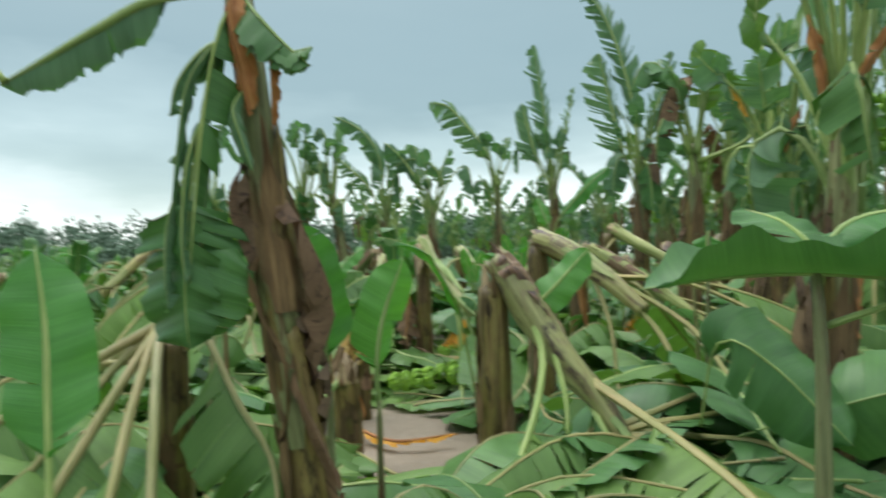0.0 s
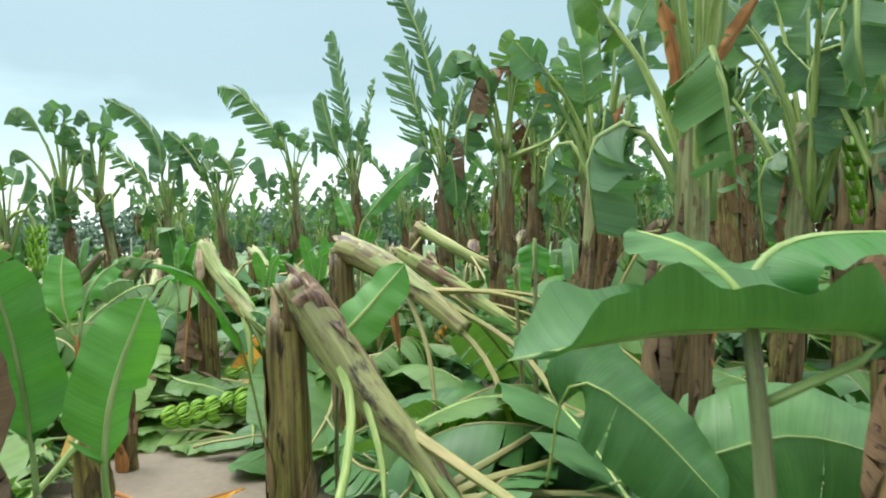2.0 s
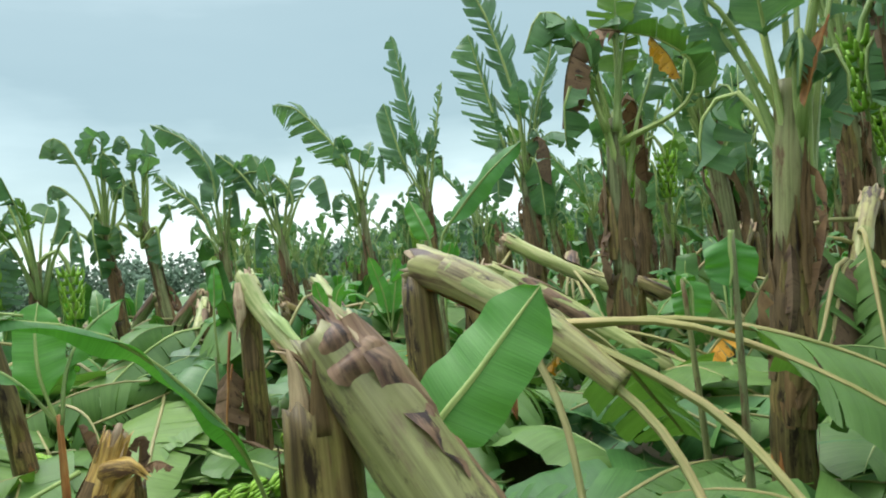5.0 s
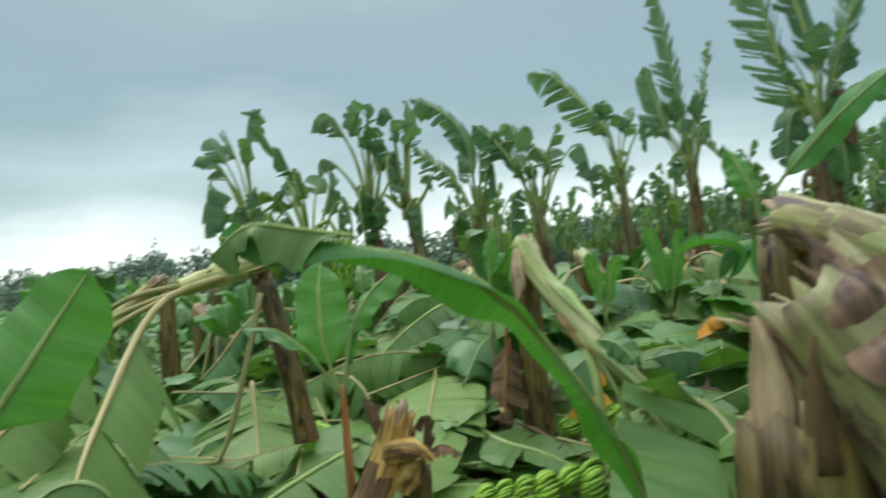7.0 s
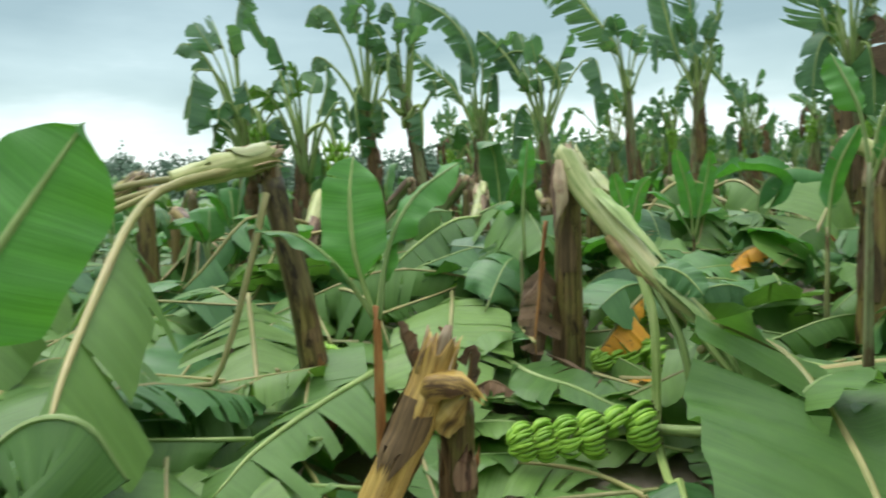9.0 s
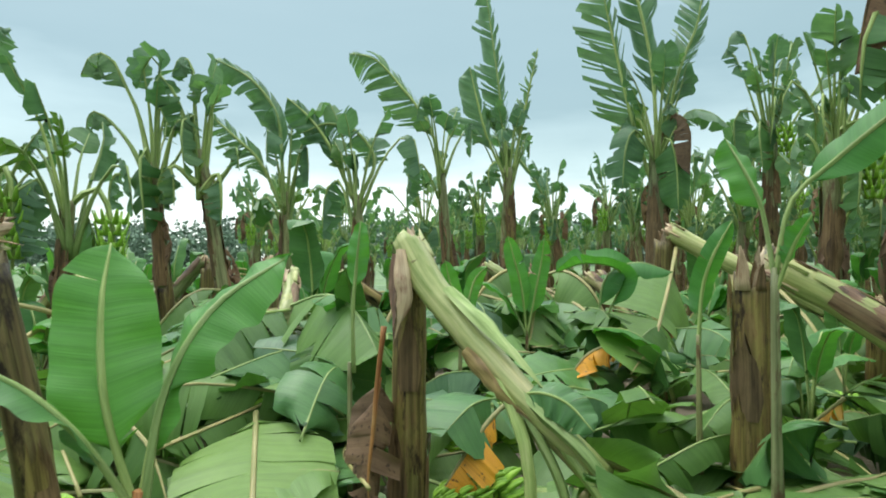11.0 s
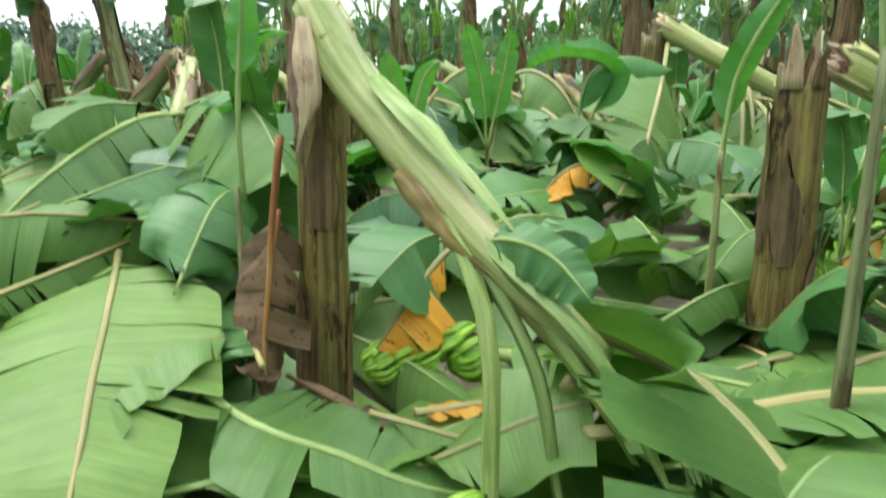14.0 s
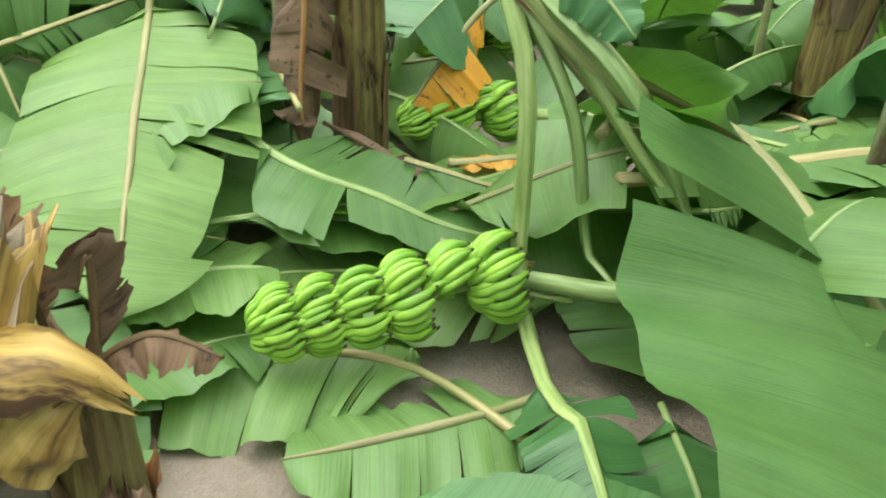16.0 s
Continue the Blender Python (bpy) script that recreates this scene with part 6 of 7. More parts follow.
sucker("red-stemmed shoot with fresh spreading leaves", (-0.66, 6.74), [([(-0.66, 6.70, 0.95), (-0.73, 6.69, 1.2), (-0.77, 6.74, 1.42), (-0.78, 6.80, 1.58)], 0.27, dict(up=(0.3, -1, 0))),
       ([(-0.64, 6.70, 0.95), (-0.60, 6.72, 1.22), (-0.50, 6.77, 1.42), (-0.33, 6.85, 1.55)], 0.20, dict(fold=14, b0=0.36, tears=0, up=(-0.5, -1, 0.6))),
       ([(-0.66, 6.70, 0.95), (-0.76, 6.62, 1.15), (-0.9, 6.56, 1.28), (-1.05, 6.5, 1.3)], 0.16, dict(mat=LEAF_TOP)),
       ([(-0.66, 6.72, 0.95), (-0.62, 6.75, 1.2), (-0.57, 6.83, 1.36), (-0.53, 6.94, 1.40)], 0.12, dict(fold=20))], 15, [(-0.66, 6.72, 0.5), (-0.65, 6.70, 1.0)], 0.022)
sucker("slim upright shoot with a furled pale leaf", (-0.62, 8.62), [([(-0.60, 8.60, 1.0), (-0.60, 8.59, 1.3), (-0.58, 8.58, 1.5), (-0.555, 8.57, 1.73)], 0.11, dict(up=(0, -1, 0), fold=15, b0=0.55, tears=0)),], 14, [(-0.62, 8.61, 0.6), (-0.62, 8.60, 1.05)], 0.015)
sucker("slim shoot with spreading fresh leaves", (1.1, 9.05), [([(1.1, 9.05, 1.1), (1.12, 9.05, 1.36), (1.16, 9.0, 1.54), (1.25, 8.95, 1.73)], 0.14, dict(up=(0, -1, 0.3), fold=20))], 16, [(1.1, 9.05, 0.6), (1.1, 9.05, 1.15)], 0.016)
sucker("pale-stemmed shoot with one long leaf held out", (1.19, 8.09), [([(1.19, 8.09, 1.45), (1.24, 8.06, 1.74), (1.35, 8.0, 1.87), (1.57, 7.83, 2.08), (1.82, 7.62, 2.25)], 0.19, dict(up=(-0.5, -1, 0.6), fold=8, b0=0.32, tears=0)),
       ([(1.19, 8.09, 1.45), (1.15, 8.10, 1.72), (1.10, 8.12, 1.86), (1.03, 8.17, 2.02)], 0.17, dict(up=(0.3, -1, 0), fold=20, b0=0.45)),
       ([(1.19, 8.09, 1.40), (1.25, 8.06, 1.58), (1.30, 8.0, 1.70)], 0.10, dict(up=(0.3, -1, 0), fold=20, b0=0.3))], 28, [(1.19, 8.09, 0.7), (1.19, 8.09, 1.5)], 0.022)
sucker("shoot with one long level leaf over the litter", (0.70, 10.65), [([(0.72, 10.65, 1.0), (0.90, 10.62, 1.42), (0.66, 10.6, 1.52), (0.42, 10.6, 1.45)], 0.30, dict(fold=20, curl=40)),
       ([(0.72, 10.65, 1.0), (0.78, 10.66, 1.40), (1.0, 10.66, 1.52), (1.25, 10.6, 1.45)], 0.28, dict(fold=20, curl=40))], 20, [(0.71, 10.65, 0.6), (0.72, 10.65, 1.05)], 0.02)
sucker("shoot with two upright bright leaves", (-0.30, 10.8), [([(-0.30, 10.8, 0.9), (-0.33, 10.78, 1.2), (-0.38, 10.75, 1.42), (-0.40, 10.7, 1.55)], 0.15, dict(up=(0.2, -1, 0))),
       ([(-0.30, 10.8, 0.9), (-0.24, 10.78, 1.2), (-0.18, 10.75, 1.4), (-0.08, 10.7, 1.5)], 0.13, dict(up=(-0.2, -1, 0)))], 22, [(-0.3, 10.8, 0.5), (-0.3, 10.8, 0.95)], 0.018)
sucker("shoot with three fresh leaves", (0.20, 11.5), [([(0.20, 11.5, 0.9), (0.16, 11.48, 1.3), (0.10, 11.45, 1.55), (0.05, 11.4, 1.75)], 0.17, dict(up=(0.2, -1, 0))),
       ([(0.20, 11.5, 0.9), (0.28, 11.48, 1.3), (0.33, 11.45, 1.55), (0.35, 11.4, 1.72)], 0.16, dict(up=(-0.2, -1, 0))),
       ([(0.20, 11.5, 0.9), (0.05, 11.45, 1.2), (-0.1, 11.4, 1.35), (-0.25, 11.3, 1.35)], 0.22, dict())], 24, [(0.2, 11.5, 0.5), (0.2, 11.5, 0.95)], 0.018)
sucker("shoot with one bright leaf beside the path", (0.55, 2.2), [([(0.5, 2.2, 0.7), (0.45, 2.25, 1.0), (0.4, 2.3, 1.25), (0.32, 2.35, 1.5)], 0.28, dict(up=(0.6, -1, 0)))], 18, [(0.53, 2.2, 0.4), (0.5, 2.2, 0.75)], 0.02)


sucker("pale-stalked shoot with one narrow fresh leaf", (-0.5, 4.77), [([(-0.49, 4.7, 1.38), (-0.51, 4.69, 1.46), (-0.51, 4.7, 1.59), (-0.51, 4.72, 1.68)], 0.11, dict(up=(0.6, -1, 0.2), fold=20, b0=0.1, tears=0))], 26, [(-0.49, 4.72, 1.22), (-0.49, 4.7, 1.38)], 0.017)
sucker("shoot with a broad heart-shaped hanging leaf", (2.52, 6.08), [([(2.55, 6.05, 1.57), (2.54, 6.05, 1.5), (2.54, 6.05, 1.43), (2.52, 6.05, 1.35)], 0.20, dict(up=(0, -1, 0.3), fold=8, b0=0.05, tears=0))], 30, [(2.52, 6.069999999999999, 0.5), (2.55, 6.05, 1.57)], 0.016)
sucker("shoot with a short broad leaf", (2.49, 6.63), [([(2.46, 6.6, 1.38), (2.49, 6.6, 1.33), (2.49, 6.6, 1.26), (2.49, 6.6, 1.18)], 0.18, dict(up=(0, -1, 0.3), fold=12, b0=0.05, tears=0))], 32, [(2.49, 6.619999999999999, 0.5), (2.46, 6.6, 1.38)], 0.016)


# ---- shoots through the rows ----
def small_shoot(label, seed, h):
    g = random.Random(seed)
    lv = []
    for q in range(3 + seed % 2):
        a = g.uniform(0, 6.28)
        c, s = math.cos(a), math.sin(a)
        o = g.uniform(0.12, 0.4)
        u = h * g.uniform(0.85, 1.3)
        lv.append(([(0, 0, h * 0.5), (c * o * 0.3, s * o * 0.3, u * 0.8), (c * o * 0.8, s * o * 0.8, u), (c * o * 1.5, s * o * 1.5, u * g.uniform(0.85, 1.1))], g.uniform(0.2, 0.32), dict(n=14, m=3, tears=g.randint(0, 3), b0=0.3, mat=(LEAF_YOUNG, LEAF_TOP, LEAF_YOUNG)[q % 3])))
    return sucker(label, (0, 0), lv, seed, [(0, 0, h * 0.3), (0, 0, h * 0.55)], 0.018, bz=0.0, group="shoots between the rows")


rng = random.Random(77)
shoots = [small_shoot("young banana shoot with fresh leaves among the litter", 300 + q, hh) for q, hh in enumerate((0.7, 0.9, 1.1, 0.6, 1.0))]
homes = [(-3.2, 10.8), (2.2, 14.0), (-0.9, 13.2), (0.3, 12.2), (3.3, 9.2)]
for ob, (x, y) in zip(shoots, homes):
    ob.location = (x, y, ground_z(x, y))
for k in range(272):
    y = rng.uniform(9.5, 26) if k < 205 else rng.uniform(8, 19)
    x = rng.uniform(-0.42 * y, 0.6 * y + 1) if k < 205 else rng.uniform(-13, -4.5)
    if y < 12 and -0.6 < x < 1.2:
        continue
    s = rng.uniform(0.7, 1.25)
    copy_thing(rng.choice(shoots), Matrix.Translation((x, y, ground_z(x, y))) @ Matrix.Rotation(rng.uniform(0, 6.28), 4, "Z") @ Matrix.Diagonal((s, s, s, 1)))

crop = []
for k in range(170):
    y = rng.uniform(12, 46)
    x = -rng.uniform(0.42, 1.9) * y - 3
    z, hh = ground_z(x, y), rng.uniform(0.7, 1.7)
    for q in range(5):
        a, o, u = rng.uniform(0, 6.28), rng.uniform(0.15, 0.6), hh * rng.uniform(0.8, 1.2)
        c, d = math.cos(a), math.sin(a)
        bl, rb = leaf_data([(x, y, z), (x + c * o * 0.3, y + d * o * 0.3, z + u * 0.7), (x + c * o, y + d * o, z + u), (x + c * o * 1.8, y + d * o * 1.8, z + u * rng.uniform(0.6, 1.0))], rng.uniform(0.25, 0.42), seed=7000 + 5 * k + q, b0=0.35, n=8, m=2, rr=0.012, tears=rng.randint(0, 5), ragged=0.2, fold=rng.uniform(5, 40), curl=20)
        crop += [(bl, (LEAF_MID, LEAF_TOP, LEAF_YOUNG)[(k + q) % 3]), (rb, RIB_GREEN)]
tagged(part("field_plants", joined("field_plants", crop), None, None), "low green plants growing over the open field", "field plants", kind="stuff")
for x, y in ((-29.5, 76.0), (-23.5, 76.0)):
    post = part("fence_post", tube([(0, 0, -0.3), (0.02, 0, 1.6), (0.03, 0, 3.0)], [0.10, 0.09, 0.08], 8, 6, 0.05, 9, name="fence_post"), BARK, None)
    post.location = (x, y, ground_z(x, y))
    tagged(post, "pale weathered post standing in the far field", "post", "posts in the field")

# ---- bunches and coloured leaves ----
bunch("large bunch of green bananas lying on torn leaves", (-0.36, 7.62, 0.18), (0.19, 7.85, 0.24), [(0.34, 7.83, 0.25), (0.52, 7.74, 0.29), (0.72, 7.74, 0.34)], 1, 6, 1.0)
bunch("bunch of green bananas beside a yellowed leaf", (-0.20, 8.80, 0.33), (0.14, 8.92, 0.36), [(0.3, 8.9, 0.36), (0.5, 8.7, 0.42)], 2, 5, 0.9)
bunch("bunch of green bananas half under dry leaves", (-0.25, 9.45, 0.48), (0.1, 9.62, 0.48), [(0.25, 9.7, 0.45)], 3, 5, 0.9)
bunch("bunch of green bananas at the foot of a stump", (-2.05, 8.75, 0.36), (-2.25, 9.05, 0.36), [(-2.4, 9.2, 0.4)], 4, 5, 0.95)
bunch("bunch of green bananas among broken stalks", (2.02, 10.05, 0.42), (2.35, 10.45, 0.5), [(2.5, 10.6, 0.5)], 5, 7, 1.0)
bunch("bunch of green bananas under pale leaves", (-1.42, 7.95, 0.38), (-1.75, 8.05, 0.42), [(-1.9, 8.1, 0.45)], 6, 5, 0.9)
bunch("small bunch of green bananas under a fallen crown", (1.95, 5.60, 0.42), (2.1, 5.78, 0.46), [(2.2, 5.9, 0.5)], 7, 4, 0.9)

fallen_leaf("yellowed banana leaf hanging from a broken stalk", [(0.20, 9.10, 0.84), (0.06, 8.98, 0.74), (-0.06, 8.86, 0.60), (-0.18, 8.76, 0.42)], 0.38, LEAF_YELLOW, RIB, 901, fold=40, curl=30, b0=0.3, tears=5)
fallen_leaf("orange withered banana leaf in the litter", [(0.98, 10.35, 0.90), (0.80, 10.33, 0.95), (0.62, 10.35, 0.88), (0.46, 10.35, 0.66)], 0.42, LEAF_YELLOW, RIB, 903, fold=35, curl=40, ragged=0.4)
fallen_leaf("yellow scrap of banana leaf on the soil", [(0.0, 8.40, 0.08), (0.18, 8.50, 0.08), (0.38, 8.58, 0.08)], 0.13, LEAF_YELLOW, RIB, 905)
fallen_leaf("reddish yellow dry leaf strip on bare soil", [(-0.10, 5.98, 0.10), (0.3, 5.74, 0.08), (0.70, 6.02, 0.09)], 0.10, LEAF_YELLOW, SHEATH_RED, 907, fold=30)
fallen_leaf("orange dead leaf among the far litter", [(3.4, 9.2, 0.9), (3.2, 9.1, 0.8), (3.0, 9.05, 0.6)], 0.3, LEAF_YELLOW, RIB, 909, fold=40, ragged=0.4)
fallen_leaf("yellow browned leaf near a stump", [(2.0, 9.55, 0.75), (1.85, 9.6, 0.6), (1.72, 9.6, 0.45)], 0.25, LEAF_YELLOW, RIB, 911, fold=40, ragged=0.3)

# ---- fallen leaves ----
fallen_leaf("broad pale banana leaf over the litter", [(-1.62, 7.72, 0.52), (-1.22, 8.05, 0.42), (-0.92, 8.30, 0.34), (-0.62, 8.42, 0.22)], 0.78, LEAF_UNDER, RIB, 921, 0.06, tears=5)
fallen_leaf("broad pale banana leaf, split along its veins", [(-1.18, 8.85, 0.55), (-1.02, 8.40, 0.40), (-0.85, 7.92, 0.22), (-0.72, 7.50, 0.10)], 0.74, LEAF_UNDER, RIB, 923, 0.08, tears=7)
fallen_leaf("darker banana leaf curled behind the bunch", [(-0.62, 8.22, 0.16), (-0.2, 8.08, 0.16), (0.25, 8.08, 0.15)], 0.50, LEAF_MID, RIB_GREEN, 925, 0.05)
fallen_leaf("pale banana leaf split by its rib under the bunch", [(0.36, 7.38, 0.05), (-0.02, 7.66, 0.06), (-0.42, 7.66, 0.07), (-0.85, 7.5, 0.1)], 0.62, LEAF_UNDER, RIB, 927, 0.0, tears=9, b0=0.3, floor=low_z)
fallen_leaf("yellow curled scrap of leaf by a green petiole", [(0.02, 7.98, 0.16), (0.14, 7.97, 0.18), (0.30, 7.98, 0.16)], 0.07, LEAF_YELLOW, RIB, 951, 0.05, fold=35, curl=30, tears=1)
fallen_leaf("dark folded banana leaf by the soil", [(-0.02, 7.18, 0.05), (0.3, 7.12, 0.10), (0.62, 7.12, 0.16)], 0.3, LEAF_TOP, RIB, 929, 0.05, fold=35, tears=2)
fallen_leaf("pale torn leaf end on bare soil", [(-1.0, 7.55, 0.12), (-0.78, 7.36, 0.08), (-0.6, 7.14, 0.04)], 0.36, LEAF_UNDER, RIB, 931, 0.03)
fallen_leaf("pale torn leaf over soil near the bunch", [(0.34, 7.60, 0.05), (0.14, 7.48, 0.05), (-0.12, 7.36, 0.04), (-0.26, 7.3, 0.04)], 0.40, LEAF_UNDER, RIB, 933, 0.0, tears=8, floor=low_z)

fallen_leaf("pale banana leaf lying behind the bunch", [(0.42, 7.98, 0.10), (0.1, 8.0, 0.12), (-0.3, 7.98, 0.12), (-0.62, 7.86, 0.1)], 0.5, LEAF_UNDER, RIB_GREEN, 941, 0.02, tears=4, floor=low_z, rr=0.008)
fallen_leaf("green banana leaf folded by a fallen stem", [(0.35, 8.5, 0.14), (0.55, 8.25, 0.16), (0.62, 7.95, 0.12), (0.60, 7.66, 0.06)], 0.5, LEAF_MID, RIB, 943, 0.02, tears=5, floor=low_z, rr=0.008)
fallen_leaf("green banana leaf with torn edge at the foot of a stump", [(-0.75, 8.72, 0.22), (-0.45, 8.40, 0.18), (-0.2, 8.22, 0.14)], 0.46, LEAF_MID, RIB_GREEN, 945, 0.02, tears=4, floor=low_z, rr=0.008)
fallen_leaf("broad green banana leaf beside bare soil", [(0.62, 7.55, 0.10), (0.66, 7.2, 0.10), (0.62, 6.8, 0.08), (0.5, 6.5, 0.06)], 0.5, LEAF_TOP, RIB_GREEN, 947, 0.02, tears=6, floor=low_z, rr=0.008)
fallen_leaf("green banana leaf turned over near the stump", [(-0.95, 7.1, 0.12), (-0.8, 7.35, 0.14), (-0.55, 7.6, 0.12), (-0.4, 7.72, 0.1)], 0.42, LEAF_MID, RIB_GREEN, 949, 0.03, tears=4, floor=low_z, rr=0.008)

fallen_leaf("large pale leaf leaning on a heap of leaves", [(-1.12, 10.05, 1.02), (-1.25, 9.75, 0.95), (-1.31, 9.5, 0.66), (-1.36, 9.28, 0.30)], 1.05, LEAF_UNDER, RIB, 961, 0.03, tears=7, ragged=0.12, gaps=2.0, up=(0.1, -0.7, 0.7), floor=low_z, fold=2, curl=10, rr=0.014)
fallen_leaf("pale leaf with a bare rib on a heap of leaves", [(-0.93, 9.55, 1.15), (-0.90, 9.38, 1.03), (-0.88, 9.32, 0.72), (-0.86, 9.28, 0.38)], 0.6, LEAF_MID, RIB, 963, 0.05, tears=4, up=(0.1, -1, 0.3), floor=low_z, fold=10, rr=0.013)
fallen_leaf("pale leaf draped like a tent over the heap", [(-1.48, 10.3, 1.22), (-1.1, 9.85, 1.32), (-0.80, 9.4, 1.26), (-0.56, 9.05, 1.02)], 0.86, LEAF_UNDER, RIB_GREEN, 965, 0.05, tears=6, gaps=2.0, fold=40, curl=20, floor=low_z, rr=0.012)
fallen_leaf("pale leaf draped over broken stalks", [(-1.45, 10.2, 1.20), (-1.55, 9.8, 1.18), (-1.72, 9.35, 0.98), (-1.9, 9.0, 0.7)], 0.8, LEAF_MID, RIB_GREEN, 967, 0.05, tears=8, fold=40, curl=20, floor=low_z, rr=0.012)
fallen_leaf("arched leaf torn into hanging strips", [(-2.3, 8.85, 0.55), (-2.1, 8.7, 0.74), (-1.75, 8.46, 0.80), (-1.48, 8.3, 0.70), (-1.3, 8.15, 0.45)], 0.72, LEAF_MID, RIB, 969, 0.05, tears=13, ragged=0.14, gaps=2.6, gp=0.7, fold=58, curl=20, floor=low_z)
fallen_leaf("pale leaf torn into a comb of fine strips", [(-2.21, 8.0, 0.83), (-2.0, 7.75, 0.54), (-1.69, 7.35, 0.29)], 0.86, LEAF_UNDER, RIB, 971, 0.06, tears=16, ragged=0.12, gaps=2.4, gp=0.8, fold=6, curl=16, floor=low_z)
fallen_leaf("long pale leaf with a green rib beside a stump", [(-1.14, 7.58, 0.5), (-1.17, 7.07, 0.46), (-1.15, 6.57, 0.42), (-1.11, 6.26, 0.36)], 0.74, LEAF_UNDER, RIB_GREEN, 973, 0.06, tears=6, ragged=0.12, fold=14, curl=24, floor=low_z, b0=0.06, rr=0.015)
fallen_leaf("broad green leaf arched over the litter by long petioles", [(-1.21, 5.45, 0.75), (-1.05, 5.5, 0.87), (-0.91, 5.55, 0.86), (-0.83, 5.6, 0.7)], 0.72, LEAF_MID, RIB_GREEN, 995, 0.04, tears=2, ragged=0.06, fold=48, curl=18, floor=low_z, b0=0.02, rr=0.010)
BROAD = [("broad rounded pale leaf over the litter", [(-2.05, 8.75, 0.55), (-1.65, 8.72, 0.52), (-1.3, 8.62, 0.46), (-0.95, 8.5, 0.36)], 0.80, LEAF_UNDER, RIB, 3, 0.24, 0.10),
         ("broad pale leaf flat on the litter beside the heap", [(-1.95, 8.18, 0.50), (-1.55, 8.28, 0.50), (-1.2, 8.28, 0.44), (-0.85, 8.22, 0.34)], 0.78, LEAF_UNDER, RIB, 3, 0.22, 0.14),
         ("broad leaf end with a smooth round tip", [(-1.35, 9.25, 0.62), (-1.15, 8.95, 0.56), (-1.0, 8.65, 0.46), (-0.92, 8.3, 0.34)], 0.70, LEAF_UNDER, RIB, 2, 0.20, 0.13),
         ("pale leaf lying under other leaves", [(-1.75, 7.78, 0.30), (-1.35, 7.92, 0.32), (-1.0, 7.98, 0.28), (-0.62, 7.98, 0.22)], 0.66, LEAF_MID, RIB, 5, 0.05, 0.06),
         ("pale leaf split along its veins by the heap", [(-0.62, 8.95, 0.44), (-0.72, 8.6, 0.38), (-0.78, 8.25, 0.30), (-0.74, 7.9, 0.22)], 0.56, LEAF_MID, RIB_GREEN, 6, 0.03, 0.05),
         ("green leaf end in front of the stump", [(-0.72, 8.62, 0.34), (-0.45, 8.50, 0.28), (-0.2, 8.36, 0.2), (0.02, 8.22, 0.14)], 0.52, LEAF_UNDER, RIB_GREEN, 3, 0.03, 0.06),
         ("curled green leaf lying behind the bunch", [(-0.58, 8.06, 0.26), (-0.3, 8.10, 0.26), (0.0, 8.12, 0.24), (0.28, 8.12, 0.2)], 0.34, LEAF_MID, RIB_GREEN, 1, 0.02, 0.05)]
for k, (lab, pts, w, mt, rb, tears, b0, lay) in enumerate(BROAD):
    fallen_leaf(lab, pts, w, mt, rb, 981 + k, lay, tears=tears, ragged=0.07, fold=1, curl=9, floor=low_z, b0=b0, rr=0.012, wave=0.008)
fallen_leaf("square torn end of a pale leaf", [(-0.95, 7.62, 0.22), (-0.72, 7.76, 0.22), (-0.50, 7.84, 0.22), (-0.36, 7.86, 0.2)], 0.42, LEAF_UNDER, RIB_GREEN, 979, 0.07, tears=1, fold=0, curl=8, floor=low_z, b0=0.02, cut=0.9)

rng = random.Random(33)
SEATS = []
CLEAR = BARE + [(-1.15, 8.35, 0.30), (-0.72, 7.95, 0.10), (-1.55, 8.15, 0.12), (-0.1, 7.75, 0.35), (-0.38, 8.58, 0.05), (0.5, 7.5, 0.2)]
for k in range(90000):
    y = 1.8 + 15 * rng.random()
    x = rng.uniform(-0.55 * y - 3.5, 0.42 * y + 2.8)
    if any(math.hypot(x - a, y - b) < c + 0.28 for a, b, c in CLEAR):
        continue
    gap = 0.36 if y < 9 and x > -3.5 else 0.55
    if any(abs(x - a) < gap and abs(y - b) < gap and math.hypot(x - a, y - b) < gap for a, b in SEATS):
        continue
    SEATS.append((x, y))
    if len(SEATS) >= 760:
        break
SEATS.sort(key=lambda p: math.hypot(p[0] - 0.2, p[1] - 6.0))
litter = []
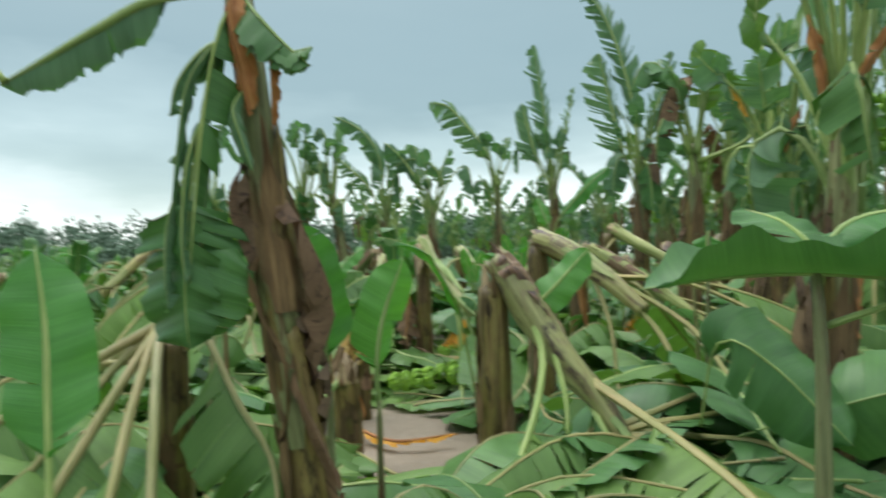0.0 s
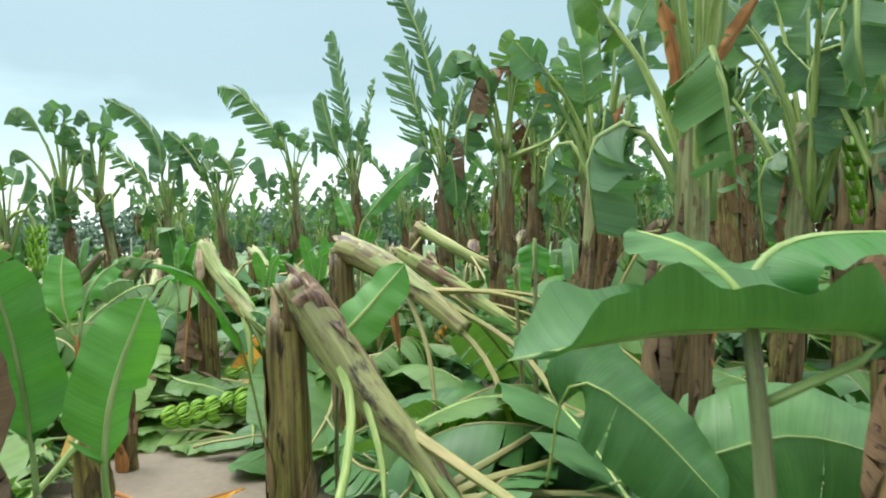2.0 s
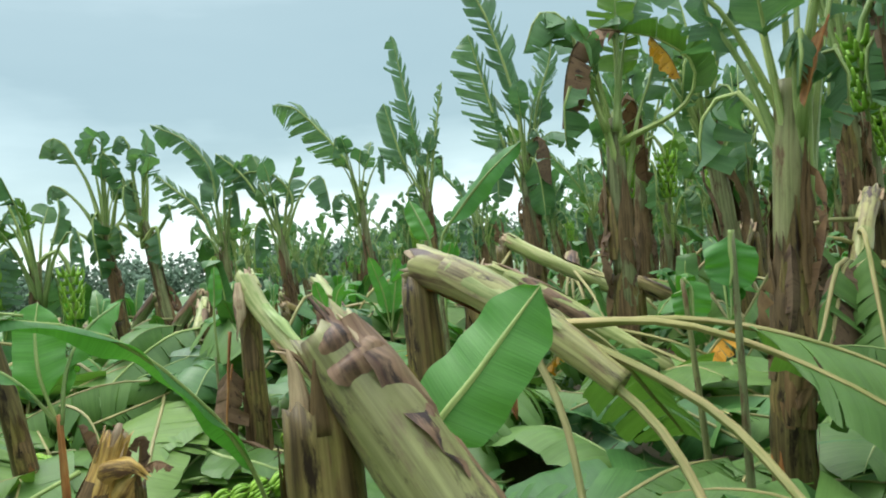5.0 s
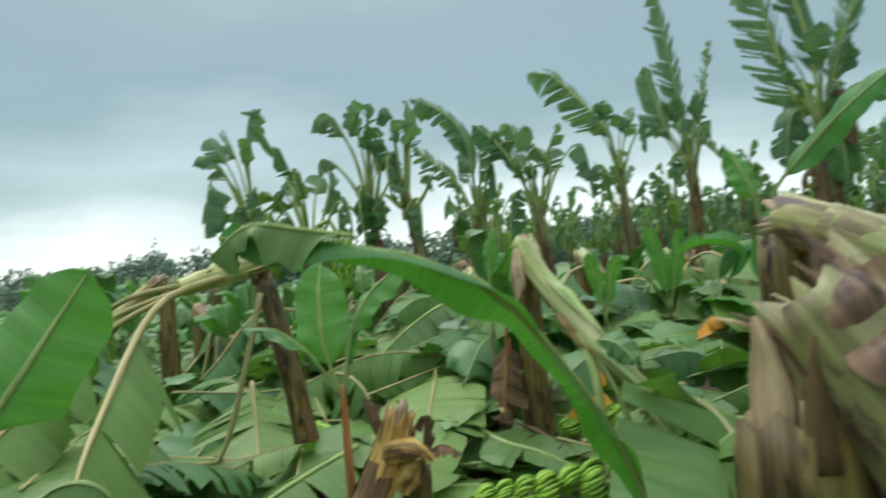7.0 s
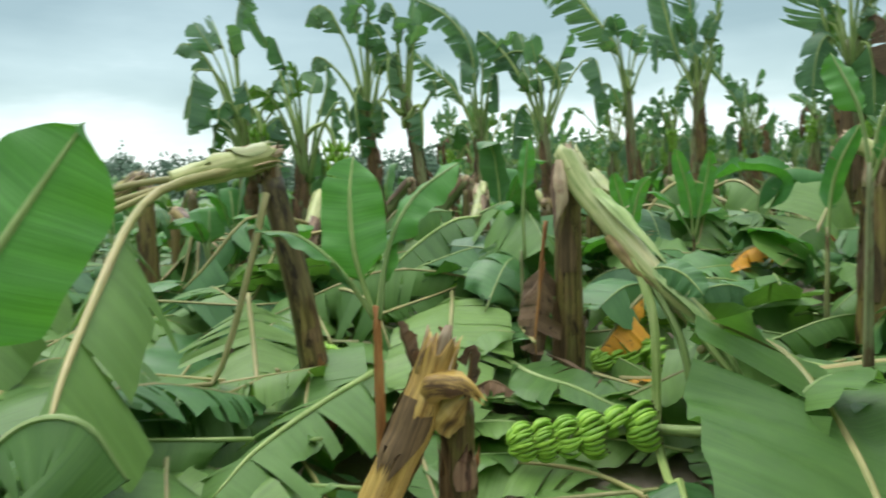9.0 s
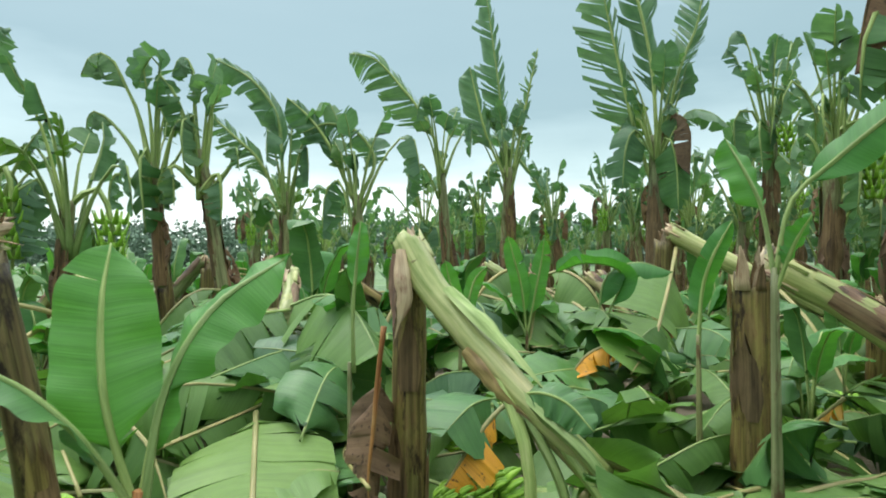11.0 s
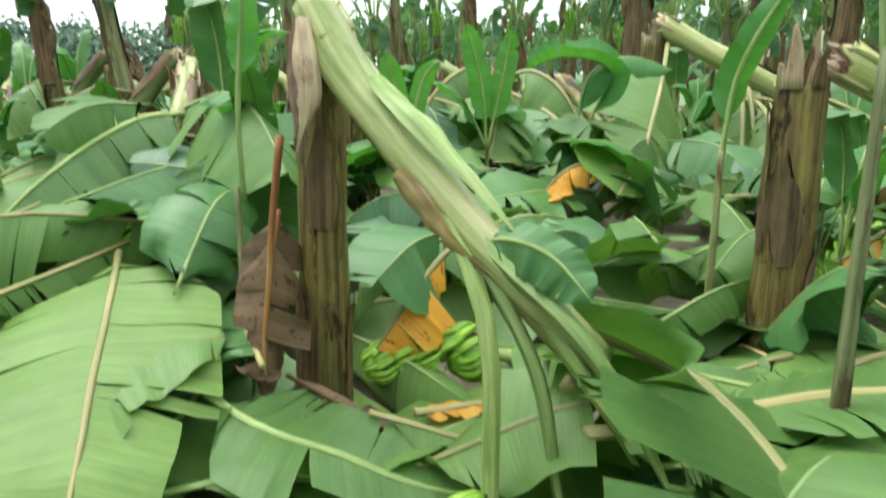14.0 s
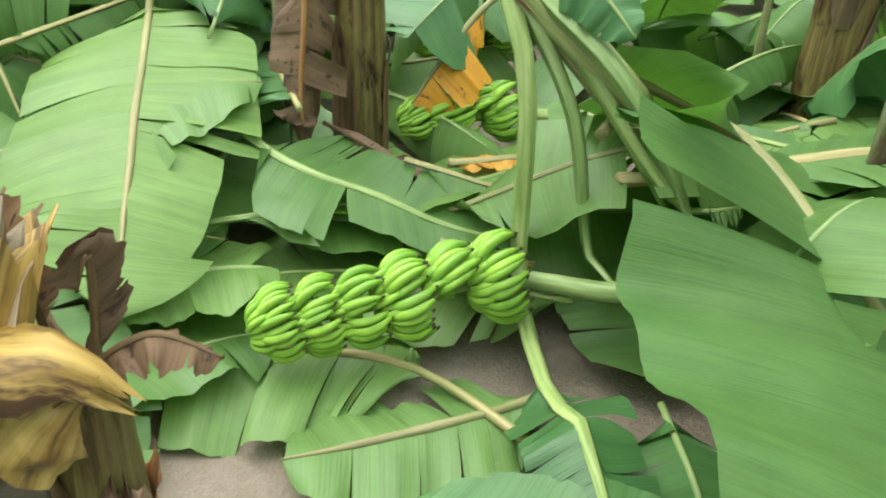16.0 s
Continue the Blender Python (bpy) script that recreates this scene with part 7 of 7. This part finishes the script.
for k, (x, y) in enumerate(SEATS):
    a = rng.uniform(0, 6.28)
    ln = rng.uniform(0.9, 1.9)
    c, s = math.cos(a), math.sin(a)
    bend = rng.uniform(-0.5, 0.5)
    z = pile_z(x, y)
    up_ = rng.uniform(0.05, 0.30) if rng.random() < 0.5 else 0.0
    e1, e2 = rng.uniform(-0.12, 0.16), rng.uniform(-0.12, 0.16)
    pts = [(x - c * ln * 0.5, y - s * ln * 0.5, z + e1), (x - s * bend * 0.3, y + c * bend * 0.3, z + up_), (x + c * ln * 0.5, y + s * ln * 0.5, z + e2)]
    if any(math.hypot(p[0] - a0, p[1] - b0) < c0 * 0.9 for p in pts for a0, b0, c0 in BARE):
        continue
    t = rng.random()
    mat, lab = (LEAF_UNDER, "fallen banana leaf, pale green underside up, torn across") if t < 0.42 else (LEAF_MID, "fallen green banana leaf, torn along its veins") if t < 0.66 else (LEAF_TOP, "fallen dark green banana leaf, torn across") if t < 0.975 or -2 < x < 1.2 and 6.4 < y < 9.6 else (LEAF_DRY, "withered brown banana leaf on the litter")
    if mat is LEAF_TOP and -1.8 < x < 0.9 and 6.6 < y < 8.7:
        mat, lab = LEAF_UNDER, "fallen banana leaf, pale green underside up, torn across"
    if x > 1.9 and y < 5.6:
        mat, lab = LEAF_TOP, "fallen dark green banana leaf, torn across"
    kw = dict(roll=rng.uniform(-34, 34), fold=rng.uniform(-10, 42), curl=rng.uniform(0, 55), tears=rng.randint(1, 7), ragged=rng.uniform(0.04, 0.22), cut=rng.uniform(0.6, 1.0), wave=rng.uniform(0.01, 0.035))
    if k % 3 == 1:
        kw.update(tears=rng.randint(14, 22), ragged=rng.uniform(0.12, 0.28), gaps=2.0, gp=0.8, cut=1.0, fold=rng.uniform(10, 40))
    w, lay = rng.uniform(0.44, 0.80), 0.01 + 0.06 * rng.random()
    if k < 270:
        fallen_leaf(lab, pts, w, mat, RIB if k % 3 else RIB_GREEN, 1500 + k, lay, n=20, m=5, rr=0.009, b0=0.04, floor=low_z, **kw)
    else:
        bl, rb = leaf_data(pts, w, seed=1500 + k, floor=low_z, lay=lay, n=10, m=3, rr=0.008, b0=0.04, **kw)
        litter += [(bl, mat), (rb, RIB)]
for k in range(2100):
    if k < 1500:
        y = 2.0 + 20 * rng.random()
        x = rng.uniform(-0.6 * y - 4, 0.5 * y + 3)
    else:
        # the rows go on beside and behind the path
        y, x = rng.uniform(-4.5, 3.0), rng.uniform(-6, 9)
        if k > 1800:
            y, x = rng.uniform(2, 9), rng.uniform(4, 9)
    if any(math.hypot(x - a, y - b) < c + 0.3 for a, b, c in CLEAR):
        continue
    a, ln, zz = rng.uniform(0, 6.28), rng.uniform(0.5, 1.1), pile_z(x, y)
    c, s = math.cos(a) * ln / 2, math.sin(a) * ln / 2
    e1, e2 = (rng.uniform(-0.1, 0.4), rng.uniform(-0.1, 0.3)) if y > 8.5 else (-0.05, -0.02)
    bl, rb = leaf_data([(x - c, y - s, zz + e1), (x, y, zz + max(e1, e2)), (x + c, y + s, zz + e2)], rng.uniform(0.35, 0.6), seed=4000 + k, floor=low_z, lay=0.005, n=8, m=3, rr=0.006, b0=0.04, roll=rng.uniform(-50, 50), fold=rng.uniform(-10, 50), curl=rng.uniform(0, 50), tears=rng.randint(1, 8), ragged=rng.uniform(0.1, 0.35), cut=rng.uniform(0.5, 1.0), wave=0.02)
    litter += [(bl, (LEAF_MID, LEAF_TOP, LEAF_UNDER, LEAF_TOP, LEAF_MID, LEAF_FAR)[k % 6]), (rb, RIB_GREEN)]
tagged(part("leaf_litter", joined("leaf_litter", litter), None, None), "mat of torn banana leaves lying between the rows", "leaf litter", kind="stuff")
